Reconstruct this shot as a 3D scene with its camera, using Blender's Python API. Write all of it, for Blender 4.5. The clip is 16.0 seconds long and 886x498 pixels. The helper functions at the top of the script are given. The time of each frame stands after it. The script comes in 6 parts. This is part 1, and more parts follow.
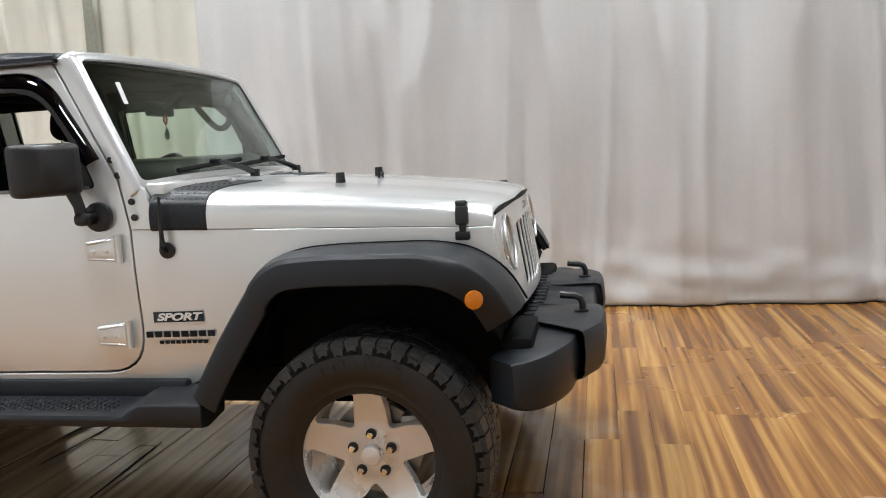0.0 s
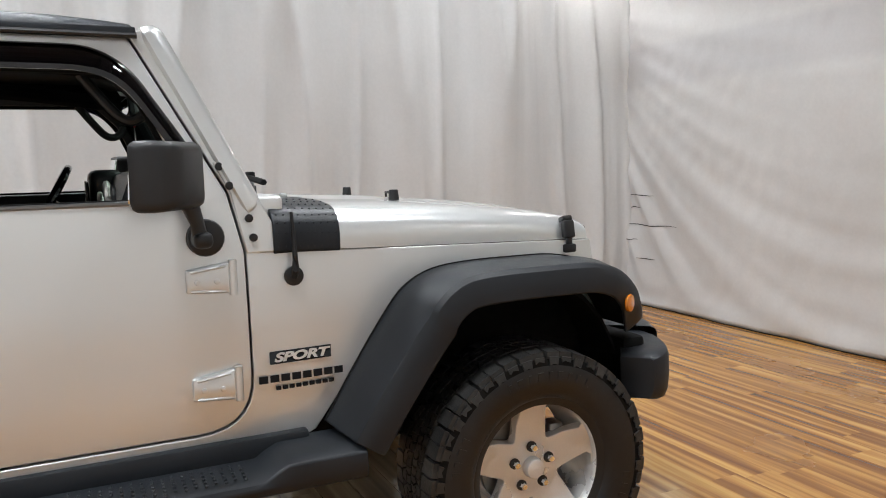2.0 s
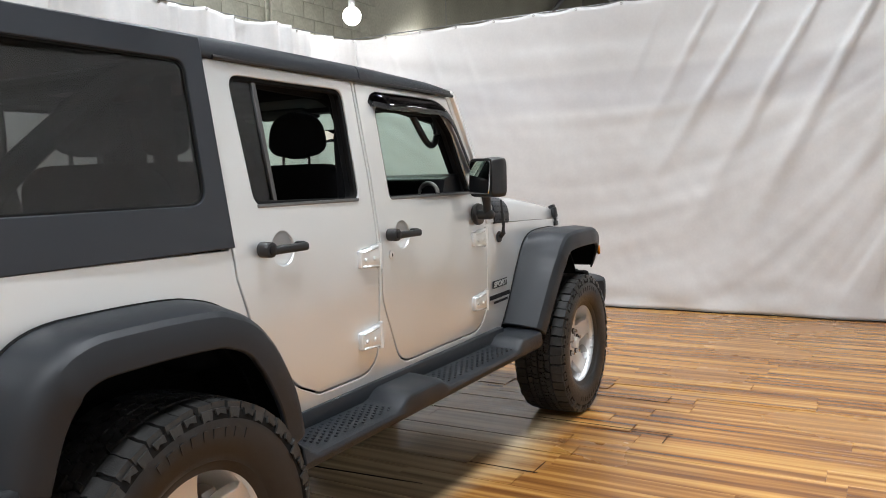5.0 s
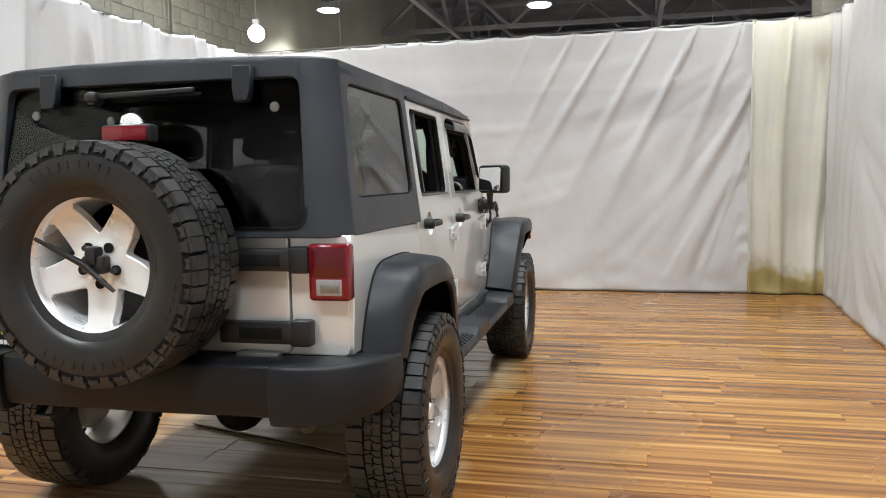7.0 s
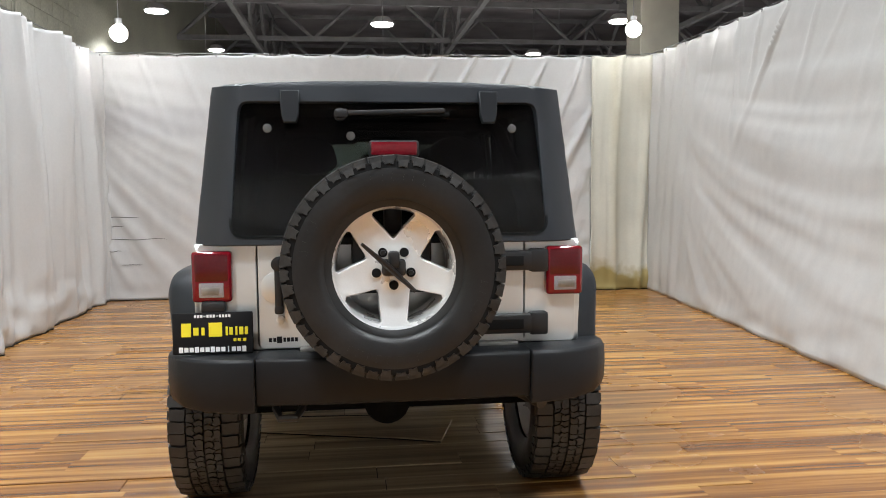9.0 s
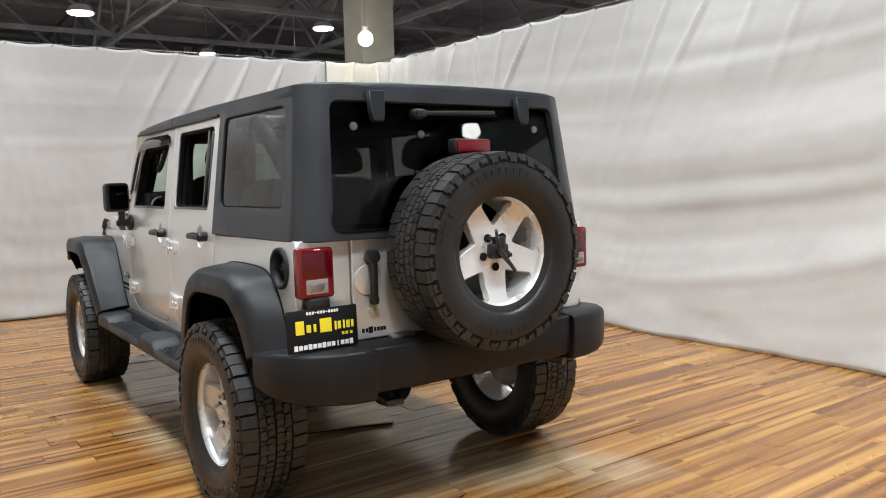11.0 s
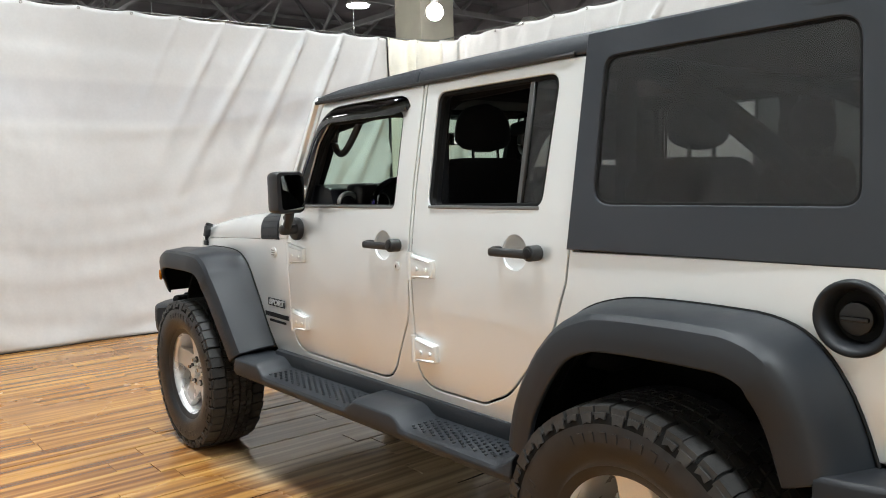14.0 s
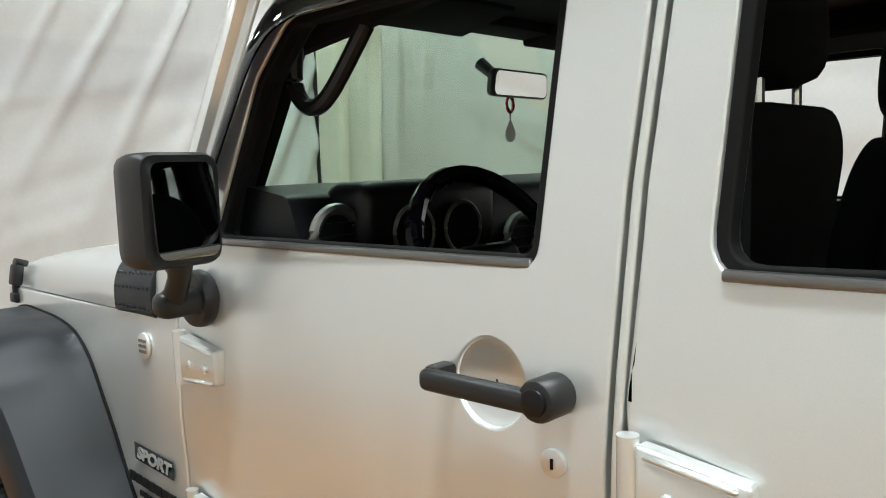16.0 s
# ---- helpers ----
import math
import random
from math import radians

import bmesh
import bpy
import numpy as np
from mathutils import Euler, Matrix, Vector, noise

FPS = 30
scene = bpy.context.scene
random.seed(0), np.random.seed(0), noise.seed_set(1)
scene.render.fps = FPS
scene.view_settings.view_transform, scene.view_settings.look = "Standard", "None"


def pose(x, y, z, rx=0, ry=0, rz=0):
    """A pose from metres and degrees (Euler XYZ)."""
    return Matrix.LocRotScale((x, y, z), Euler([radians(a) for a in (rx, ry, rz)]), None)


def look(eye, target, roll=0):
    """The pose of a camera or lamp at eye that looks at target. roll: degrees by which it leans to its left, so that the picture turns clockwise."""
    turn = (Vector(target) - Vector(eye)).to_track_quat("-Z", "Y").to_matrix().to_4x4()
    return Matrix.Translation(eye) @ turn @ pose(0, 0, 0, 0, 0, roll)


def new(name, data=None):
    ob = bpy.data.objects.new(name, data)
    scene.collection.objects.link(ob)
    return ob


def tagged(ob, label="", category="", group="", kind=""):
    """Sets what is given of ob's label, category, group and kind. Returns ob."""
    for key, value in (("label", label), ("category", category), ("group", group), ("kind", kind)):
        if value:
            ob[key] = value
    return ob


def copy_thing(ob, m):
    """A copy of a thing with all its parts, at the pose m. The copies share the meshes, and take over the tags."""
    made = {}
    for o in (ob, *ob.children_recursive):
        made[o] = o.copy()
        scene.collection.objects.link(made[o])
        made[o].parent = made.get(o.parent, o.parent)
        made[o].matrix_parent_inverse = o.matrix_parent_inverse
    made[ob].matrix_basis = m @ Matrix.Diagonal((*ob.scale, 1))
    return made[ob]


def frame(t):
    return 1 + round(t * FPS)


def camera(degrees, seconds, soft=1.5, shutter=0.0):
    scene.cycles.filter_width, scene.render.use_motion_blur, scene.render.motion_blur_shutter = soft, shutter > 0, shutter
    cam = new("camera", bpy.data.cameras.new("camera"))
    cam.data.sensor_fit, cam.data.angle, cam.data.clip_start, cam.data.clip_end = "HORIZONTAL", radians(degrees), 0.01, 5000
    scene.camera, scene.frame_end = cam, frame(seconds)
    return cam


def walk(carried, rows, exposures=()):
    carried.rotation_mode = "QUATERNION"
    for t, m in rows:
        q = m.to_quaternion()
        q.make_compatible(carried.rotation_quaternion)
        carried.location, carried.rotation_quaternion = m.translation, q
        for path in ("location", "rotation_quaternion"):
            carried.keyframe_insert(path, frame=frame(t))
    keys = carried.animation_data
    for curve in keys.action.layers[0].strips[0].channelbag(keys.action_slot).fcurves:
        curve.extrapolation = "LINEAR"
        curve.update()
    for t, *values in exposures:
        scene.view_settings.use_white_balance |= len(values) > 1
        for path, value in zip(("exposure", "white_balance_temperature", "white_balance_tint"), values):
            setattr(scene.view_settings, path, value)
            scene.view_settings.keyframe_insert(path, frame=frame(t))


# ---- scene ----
cam = camera(58.90, 16.0, soft=1.0)
PATH = [
    (0, (3.199, 2.227, 1.387), (1.256, 1.832, 1.124), -3.47),
    (0.5, (3.176, 1.714, 1.373), (1.193, 1.617, 1.134), -2.76),
    (1, (3.118, 1.181, 1.381), (1.141, 1.379, 1.150), -1.72),
    (1.5, (3.024, 0.682, 1.405), (1.100, 1.173, 1.169), -1.39),
    (2, (2.977, 0.182, 1.396), (1.174, 1.021, 1.179), -1.50),
    (2.5, (2.874, -0.330, 1.427), (1.252, 0.816, 1.195), -0.98),
    (3, (2.826, -0.869, 1.382), (1.361, 0.479, 1.187), -1.15),
    (3.5, (2.701, -1.385, 1.389), (1.362, 0.088, 1.195), -1.31),
    (4, (2.638, -1.878, 1.392), (1.408, -0.314, 1.186), -2.36),
    (4.5, (2.495, -2.336, 1.388), (1.407, -0.670, 1.183), -3.07),
    (5, (2.429, -2.844, 1.388), (1.448, -1.110, 1.206), -1.66),
    (5.2, (2.384, -3.049, 1.378), (1.434, -1.297, 1.207), -1.54),
    (7.3, (1.462, -4.753, 1.401), (1.091, -2.796, 1.223), -0.95),
    (7.5, (1.297, -4.841, 1.422), (0.981, -2.874, 1.247), -0.97),
    (8, (0.850, -5.043, 1.440), (0.680, -3.059, 1.262), -0.30),
    (8.5, (0.349, -5.132, 1.436), (0.352, -3.138, 1.272), -0.03),
    (9, (-0.166, -5.176, 1.425), (0.070, -3.197, 1.262), -0.40),
    (9.5, (-0.667, -5.125, 1.455), (-0.152, -3.201, 1.271), -0.83),
    (9.7, (-0.855, -5.087, 1.432), (-0.230, -3.194, 1.264), -1.26),
    (11.8, (-2.589, -4.525, 1.409), (-1.257, -3.045, 1.228), -1.08),
    (12, (-2.698, -4.407, 1.398), (-1.339, -2.950, 1.221), -1.19),
    (12.5, (-2.813, -4.067, 1.404), (-1.447, -2.617, 1.222), -1.36),
    (13, (-2.805, -3.647, 1.404), (-1.493, -2.150, 1.211), -1.98),
    (13.5, (-2.647, -3.174, 1.405), (-1.385, -1.635, 1.210), -1.83),
    (14, (-2.468, -2.661, 1.407), (-1.206, -1.119, 1.233), -1.62),
    (14.5, (-2.230, -2.154, 1.412), (-0.948, -0.628, 1.254), -1.65),
    (15, (-1.970, -1.641, 1.415), (-0.637, -0.160, 1.250), -1.91),
    (15.5, (-1.742, -1.190, 1.448), (-0.337, 0.216, 1.228), -2.88),
    (16, (-1.441, -0.776, 1.424), (0.003, 0.593, 1.220), -1.98),
]
walk(cam, [(t, look(eye, target, roll)) for t, eye, target, roll in PATH],
     [(0, 0.10, 6500, 10), (3.5, 0.18, 6400, 10), (5, 0.38, 6350, 10), (7.5, 0.24, 6450, 9), (9.5, 0.15, 6450, 9), (12, 0.22, 6500, 10), (13.5, 0.50, 6450, 8), (14.5, 0.53, 6400, 5), (15.5, 0.42, 6400, 3), (16, 0.37, 6420, 2)])

# ---- world and light ----
world = bpy.data.worlds.new("hall_dark")
scene.world = world
world.use_nodes = True
world.node_tree.nodes["Background"].inputs["Color"].default_value = (0.5, 0.55, 0.6, 1)
world.node_tree.nodes["Background"].inputs["Strength"].default_value = 0.03
scene.view_settings.exposure = 0.0

# round high-bay lamps beyond and, added out of view, above the stage, and a bare flood lamp over each corner of the
# curtains
HIGH_BAYS = [(-3.1, 7.75, 4.15), (0.39, 7.22, 3.90), (4.25, 7.4, 4.05), (-3.0, 12.8, 4.4), (4.1, 12.8, 4.4), (7.7, 7.2, 4.1), (-1.9, 3.0, 6.0), (2.2, 3.0, 6.0), (-1.9, -0.8, 6.0), (2.2, -0.8, 6.0), (-1.9, -5.2, 6.0), (2.2, -5.2, 6.0)]
FLOODS = [(-2.78, 4.46, 3.20), (3.45, 4.60, 3.37), (-2.95, -5.85, 3.35), (3.3, -5.85, 3.35)]


def lamp(name, at, watts, size, colour, kind="POINT"):
    data = bpy.data.lights.new(name, kind)
    data.energy, data.color = watts, colour
    if kind == "AREA":
        data.shape, data.size, data.spread = "DISK", size, radians(125)
    else:
        data.shadow_soft_size = size
    ob = new(name, data)
    ob.location = at
    return ob


for at in HIGH_BAYS:
    lamp("high_bay_light", (at[0], at[1], at[2] - 0.03), (126 if at[0] < 0 else 108) * (1.6 if at[1] < -3 else 0.82 if at[1] > 2 else 1.0) if at[1] < 5 else 105, 1.0 if at[1] < 5 else 0.32, (0.915, 0.96, 1.0), "AREA")
for at in FLOODS:
    lamp("flood_light", at, 82 if at[1] > 0 else (185 if at[0] < 0 else 140), 0.10, (0.93, 0.965, 1.0))


# ---- materials ----
def mat(name, colour, rough=0.5, metal=0.0, coat=0.0, grain=0.0, grain_size=60.0, bump=0.0, bump_size=200.0, blotch=0.0, blotch_size=3.0, spec=0.5, emit=None):
    """A surface with grain and blotches in its colour and a fine relief."""
    m = bpy.data.materials.new(name)
    m.use_nodes = True
    nt = m.node_tree
    p = nt.nodes["Principled BSDF"]
    p.inputs["Base Color"].default_value = (*colour, 1)
    p.inputs["Roughness"].default_value = rough
    p.inputs["Metallic"].default_value = metal
    p.inputs["Coat Weight"].default_value = coat
    p.inputs["Coat Roughness"].default_value = 0.06
    p.inputs["Specular IOR Level"].default_value = spec
    if emit:
        p.inputs["Emission Color"].default_value = (*emit[0], 1)
        p.inputs["Emission Strength"].default_value = emit[1]
    tc = nt.nodes.new("ShaderNodeTexCoord")
    last = None
    for amount, size, detail in ((grain, grain_size, 3), (blotch, blotch_size, 5)):
        if amount <= 0:
            continue
        n = nt.nodes.new("ShaderNodeTexNoise")
        n.inputs["Scale"].default_value, n.inputs["Detail"].default_value = size, detail
        nt.links.new(tc.outputs["Object"], n.inputs["Vector"])
        r = nt.nodes.new("ShaderNodeMapRange")
        r.inputs["From Min"].default_value, r.inputs["From Max"].default_value = 0.3, 0.7
        r.inputs["To Min"].default_value, r.inputs["To Max"].default_value = 1 - amount, 1 + amount
        nt.links.new(n.outputs["Fac"], r.inputs["Value"])
        mul = nt.nodes.new("ShaderNodeVectorMath")
        mul.operation = "SCALE"
        if last is None:
            mul.inputs[0].default_value = colour
        else:
            nt.links.new(last, mul.inputs[0])
        nt.links.new(r.outputs["Result"], mul.inputs["Scale"])
        last = mul.outputs["Vector"]
        if size == blotch_size:
            rr = nt.nodes.new("ShaderNodeMapRange")
            rr.inputs["From Min"].default_value, rr.inputs["From Max"].default_value = 0.3, 0.7
            rr.inputs["To Min"].default_value, rr.inputs["To Max"].default_value = max(0.02, rough - 0.08), min(1, rough + 0.08)
            nt.links.new(n.outputs["Fac"], rr.inputs["Value"])
            nt.links.new(rr.outputs["Result"], p.inputs["Roughness"])
    if last is not None:
        nt.links.new(last, p.inputs["Base Color"])
    if bump > 0:
        n = nt.nodes.new("ShaderNodeTexNoise")
        n.inputs["Scale"].default_value, n.inputs["Detail"].default_value = bump_size, 4
        nt.links.new(tc.outputs["Object"], n.inputs["Vector"])
        b = nt.nodes.new("ShaderNodeBump")
        b.inputs["Strength"].default_value, b.inputs["Distance"].default_value = bump, 0.002
        nt.links.new(n.outputs["Fac"], b.inputs["Height"])
        nt.links.new(b.outputs["Normal"], p.inputs["Normal"])
    return m


def pane(name, tint, gloss=1.0, base=0.055):
    """A thin sheet of glass: tinted see-through with a mirror's gloss by angle."""
    m = bpy.data.materials.new(name)
    m.use_nodes = True
    nt = m.node_tree
    nt.nodes.clear()
    out = nt.nodes.new("ShaderNodeOutputMaterial")
    mix = nt.nodes.new("ShaderNodeMixShader")
    clear = nt.nodes.new("ShaderNodeBsdfTransparent")
    shine = nt.nodes.new("ShaderNodeBsdfGlossy")
    lw = nt.nodes.new("ShaderNodeLayerWeight")
    lw.inputs["Blend"].default_value = 0.5
    power = nt.nodes.new("ShaderNodeMath")
    power.operation = "POWER"
    power.inputs[1].default_value = 5.0
    fres = nt.nodes.new("ShaderNodeMapRange")
    fres.inputs["To Min"].default_value = base
    nt.links.new(lw.outputs["Facing"], power.inputs[0])
    nt.links.new(power.outputs[0], fres.inputs["Value"])
    clear.inputs["Color"].default_value = (*tint, 1)
    shine.inputs["Roughness"].default_value = 0.015
    shine.inputs["Color"].default_value = (gloss, gloss, gloss, 1)
    nt.links.new(fres.outputs[0], mix.inputs[0])
    nt.links.new(clear.outputs[0], mix.inputs[1])
    nt.links.new(shine.outputs[0], mix.inputs[2])
    nt.links.new(mix.outputs[0], out.inputs["Surface"])
    return m


def floor_material(name, warm):
    """Laminate planks: each plank carries printed strips of lighter and darker oak, worn grey and lightened against the
    shade where the vehicles stand.
    """
    m = bpy.data.materials.new(name)
    m.use_nodes = True
    nt = m.node_tree
    N, L = nt.nodes.new, nt.links.new
    p = nt.nodes["Principled BSDF"]
    geo = N("ShaderNodeNewGeometry")
    sep = N("ShaderNodeSeparateXYZ")
    L(geo.outputs["Position"], sep.inputs[0])
    rnd = N("ShaderNodeObjectInfo").outputs["Random"] if warm else geo.outputs["Random Per Island"]

    def math_node(op, a, b=None, c=None):
        n = N("ShaderNodeMath")
        n.operation = op
        for k, v in enumerate((a, b, c)):
            if v is None:
                continue
            if isinstance(v, (int, float)):
                n.inputs[k].default_value = v
            else:
                L(v, n.inputs[k])
        return n.outputs[0]

    # strips across each plank, about five centimetres wide, each with its own tone
    shift = math_node("MULTIPLY", rnd, 37.0)
    wob = N("ShaderNodeTexNoise")
    wob.inputs["Scale"].default_value, wob.inputs["Detail"].default_value = 2.2, 1
    L(geo.outputs["Position"], wob.inputs["Vector"])
    yy = math_node("ADD", math_node("MULTIPLY", sep.outputs["Y"], 19.4), math_node("MULTIPLY", wob.outputs["Fac"], 0.35))
    comb = N("ShaderNodeCombineXYZ")
    L(math_node("MULTIPLY", sep.outputs["X"], 0.55), comb.inputs["X"])
    L(yy, comb.inputs["Y"])
    L(shift, comb.inputs["Z"])
    strip = N("ShaderNodeTexNoise")
    strip.inputs["Scale"].default_value, strip.inputs["Detail"].default_value = 0.95, 1.5
    L(comb.outputs[0], strip.inputs["Vector"])
    fine_c = N("ShaderNodeCombineXYZ")
    L(math_node("MULTIPLY", sep.outputs["X"], 4.0), fine_c.inputs["X"])
    L(math_node("MULTIPLY", sep.outputs["Y"], 130.0), fine_c.inputs["Y"])
    L(shift, fine_c.inputs["Z"])
    fine = N("ShaderNodeTexNoise")
    fine.inputs["Scale"].default_value, fine.inputs["Detail"].default_value = 1.0, 4
    L(fine_c.outputs[0], fine.inputs["Vector"])
    tone = math_node("ADD", strip.outputs["Fac"], math_node("MULTIPLY", math_node("SUBTRACT", fine.outputs["Fac"], 0.5), 0.16))
    tone = math_node("ADD", tone, math_node("MULTIPLY", math_node("SUBTRACT", rnd, 0.5), 0.05))
    ramp = N("ShaderNodeValToRGB")
    e = ramp.color_ramp.elements
    e[0].position, e[0].color = 0.29, (0.128, 0.049, 0.014, 1)
    e[1].position, e[1].color = 0.72, (0.470, 0.258, 0.074, 1)
    for pos, col in ((0.415, (0.196, 0.080, 0.020, 1)), (0.50, (0.270, 0.119, 0.029, 1)), (0.585, (0.360, 0.178, 0.045, 1))):
        k = e.new(pos)
        k.color = col
    L(tone, ramp.inputs["Fac"])
    # grey wear and dirt where vehicles are parked, paled to offset the car's shade
    dirt = N("ShaderNodeTexNoise")
    dirt.inputs["Scale"].default_value, dirt.inputs["Detail"].default_value = 1.6, 6
    L(geo.outputs["Position"], dirt.inputs["Vector"])
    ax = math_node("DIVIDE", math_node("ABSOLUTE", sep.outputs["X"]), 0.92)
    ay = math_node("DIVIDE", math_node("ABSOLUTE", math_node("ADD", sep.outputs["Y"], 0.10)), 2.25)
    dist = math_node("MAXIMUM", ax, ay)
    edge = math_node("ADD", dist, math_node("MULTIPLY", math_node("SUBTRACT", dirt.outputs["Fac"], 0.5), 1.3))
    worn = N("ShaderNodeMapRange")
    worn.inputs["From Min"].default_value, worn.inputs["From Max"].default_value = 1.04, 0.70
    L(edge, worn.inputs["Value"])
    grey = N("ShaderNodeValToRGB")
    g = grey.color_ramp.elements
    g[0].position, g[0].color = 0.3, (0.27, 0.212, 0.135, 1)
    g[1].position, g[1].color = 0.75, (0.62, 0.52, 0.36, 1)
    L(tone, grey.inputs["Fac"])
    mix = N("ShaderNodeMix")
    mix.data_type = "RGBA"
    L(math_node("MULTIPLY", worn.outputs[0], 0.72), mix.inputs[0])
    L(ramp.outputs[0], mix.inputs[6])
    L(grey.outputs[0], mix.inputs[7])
    # a pale scuffed haze of dust
    haze = N("ShaderNodeTexNoise")
    haze.inputs["Scale"].default_value, haze.inputs["Detail"].default_value = 0.9, 7
    L(geo.outputs["Position"], haze.inputs["Vector"])
    hz = N("ShaderNodeMapRange")
    hz.inputs["From Min"].default_value, hz.inputs["From Max"].default_value = 0.56, 0.75
    hz.inputs["To Max"].default_value = 0.12
    L(haze.outputs["Fac"], hz.inputs["Value"])
    mix2 = N("ShaderNodeMix")
    mix2.data_type = "RGBA"
    L(hz.outputs[0], mix2.inputs[0])
    L(mix.outputs[2], mix2.inputs[6])
    mix2.inputs[7].default_value = (0.30, 0.26, 0.21, 1)
    L(mix2.outputs[2], p.inputs["Base Color"])
    rg = N("ShaderNodeMapRange")
    rg.inputs["To Min"].default_value, rg.inputs["To Max"].default_value = 0.16, 0.36
    L(haze.outputs["Fac"], rg.inputs["Value"])
    L(math_node("MULTIPLY", rg.outputs[0], math_node("SUBTRACT", 1.0, math_node("MULTIPLY", worn.outputs[0], 0.5))), p.inputs["Roughness"])
    b = N("ShaderNodeBump")
    b.inputs["Strength"].default_value, b.inputs["Distance"].default_value = 0.25, 0.001
    L(fine.outputs["Fac"], b.inputs["Height"])
    L(b.outputs["Normal"], p.inputs["Normal"])
    return m


def curtain_material(name, colour, stain=0.12):
    m = mat(name, colour, rough=0.42, grain=0.02, grain_size=40, bump=0.25, bump_size=9, blotch=stain * 0.4, blotch_size=1.1, spec=0.4)
    return m


PAINT = mat("silver_paint", (0.76, 0.775, 0.77), rough=0.33, metal=0.66, coat=0.9, grain=0.03, grain_size=900)
PLASTIC = mat("grained_plastic", (0.0132, 0.0155, 0.0190), rough=0.42, grain=0.06, grain_size=500, bump=0.2, bump_size=900, blotch=0.12, blotch_size=5, spec=0.34)
# darker copy of the grained plastic: the rear bumper's shade is in its colour
BUMPER = mat("dark_bumper_plastic", (0.0102, 0.0112, 0.0132), rough=0.42, grain=0.06, grain_size=500, bump=0.2, bump_size=900, blotch=0.15, blotch_size=5, spec=0.25)
HARDTOP = mat("hardtop_shell", (0.0172, 0.0215, 0.0280), rough=0.36, grain=0.05, grain_size=700, bump=0.3, bump_size=1100, blotch=0.08, blotch_size=4)
RUBBER = mat("tyre_rubber", (0.0098, 0.0099, 0.0104), rough=0.38, grain=0.15, grain_size=60, bump=0.3, bump_size=300, blotch=0.4, blotch_size=6, spec=0.45)
TREAD = mat("worn_tread_rubber", (0.0195, 0.0190, 0.0183), rough=0.44, grain=0.25, grain_size=60, bump=0.5, bump_size=260, blotch=0.4, blotch_size=9, spec=0.5)
ALLOY = mat("painted_alloy", (0.76, 0.76, 0.755), rough=0.31, metal=0.48, coat=0.3, grain=0.02, grain_size=200, blotch=0.03, blotch_size=8)
STEEL = mat("dull_steel", (0.30, 0.29, 0.27), rough=0.45, metal=0.9, blotch=0.3, blotch_size=15)
CHROME = mat("chrome", (0.75, 0.75, 0.75), rough=0.12, metal=1.0)
UNDERBODY = mat("underbody_black", (0.006, 0.006, 0.006), rough=0.8, spec=0.12, grain=0.3, grain_size=30, blotch=0.4, blotch_size=6)
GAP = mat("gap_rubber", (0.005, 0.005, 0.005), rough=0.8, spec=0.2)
GLOSSBLACK = mat("smoked_acrylic", (0.010, 0.009, 0.016), rough=0.06, coat=0.5)
TRIM = mat("trim_black", (0.010, 0.010, 0.011), rough=0.42, bump=0.15, bump_size=600)
CLOTH = mat("seat_cloth", (0.007, 0.007, 0.008), rough=0.9, spec=0.15, grain=0.2, grain_size=400, bump=0.5, bump_size=500)
LINER = mat("headliner", (0.010, 0.010, 0.011), rough=0.9, spec=0.15, grain=0.2, grain_size=200)
DASH = mat("dash_plastic", (0.005, 0.005, 0.006), rough=0.34, spec=0.3, bump=0.3, bump_size=500)
BRUSHED = mat("window_trim_metal", (0.20, 0.20, 0.20), rough=0.3, metal=0.8)
MIRROR = mat("mirror_glass", (0.85, 0.87, 0.87), rough=0.02, metal=1.0)
AMBER = mat("amber_lens", (0.60, 0.18, 0.006), rough=0.2, coat=0.5, grain=0.12, grain_size=120)
REDLENS = mat("red_lens", (0.075, 0.0016, 0.005), rough=0.10, coat=0.3, grain=0.12, grain_size=90)
REDLENS2 = mat("bright_red_lens", (0.15, 0.003, 0.009), rough=0.10, coat=0.3, grain=0.12, grain_size=90)
CLEARLENS = mat("clear_lens", (0.26, 0.235, 0.24), rough=0.2, coat=0.8, grain=0.1, grain_size=150)
HEADLENS = mat("headlamp_lens", (0.55, 0.54, 0.48), rough=0.12, coat=0.9, metal=0.3)
BLACKPRINT = mat("black_print", (0.008, 0.008, 0.009), rough=0.7, spec=0.2)
YELLOW = mat("yellow_print", (0.85, 0.72, 0.03), rough=0.45)
WHITEPRINT = mat("white_print", (0.8, 0.8, 0.8), rough=0.5)
WINDSHIELD = pane("windshield_glass", (0.79, 0.89, 0.83))
REARGLASS = pane("rear_privacy_glass", (0.30, 0.315, 0.315), base=0.025)
TINTGLASS = pane("privacy_glass", (0.40, 0.42, 0.415), base=0.042)
SMOKED = pane("smoked_visor", (0.045, 0.040, 0.085))
SOCKET = mat("lamp_glow", (1, 1, 1), emit=((1.0, 0.98, 0.95), 28.0))
LAMPBODY = mat("lamp_housing", (0.5, 0.5, 0.5), rough=0.5, metal=0.3, blotch=0.1)
CURTAIN_W = curtain_material("curtain_vinyl_grey", (0.60, 0.60, 0.595))
# same vinyl, darkened so the out-of-view south side reads as less lit
CURTAIN_D = curtain_material("curtain_vinyl_dimmed", (0.36, 0.36, 0.355))


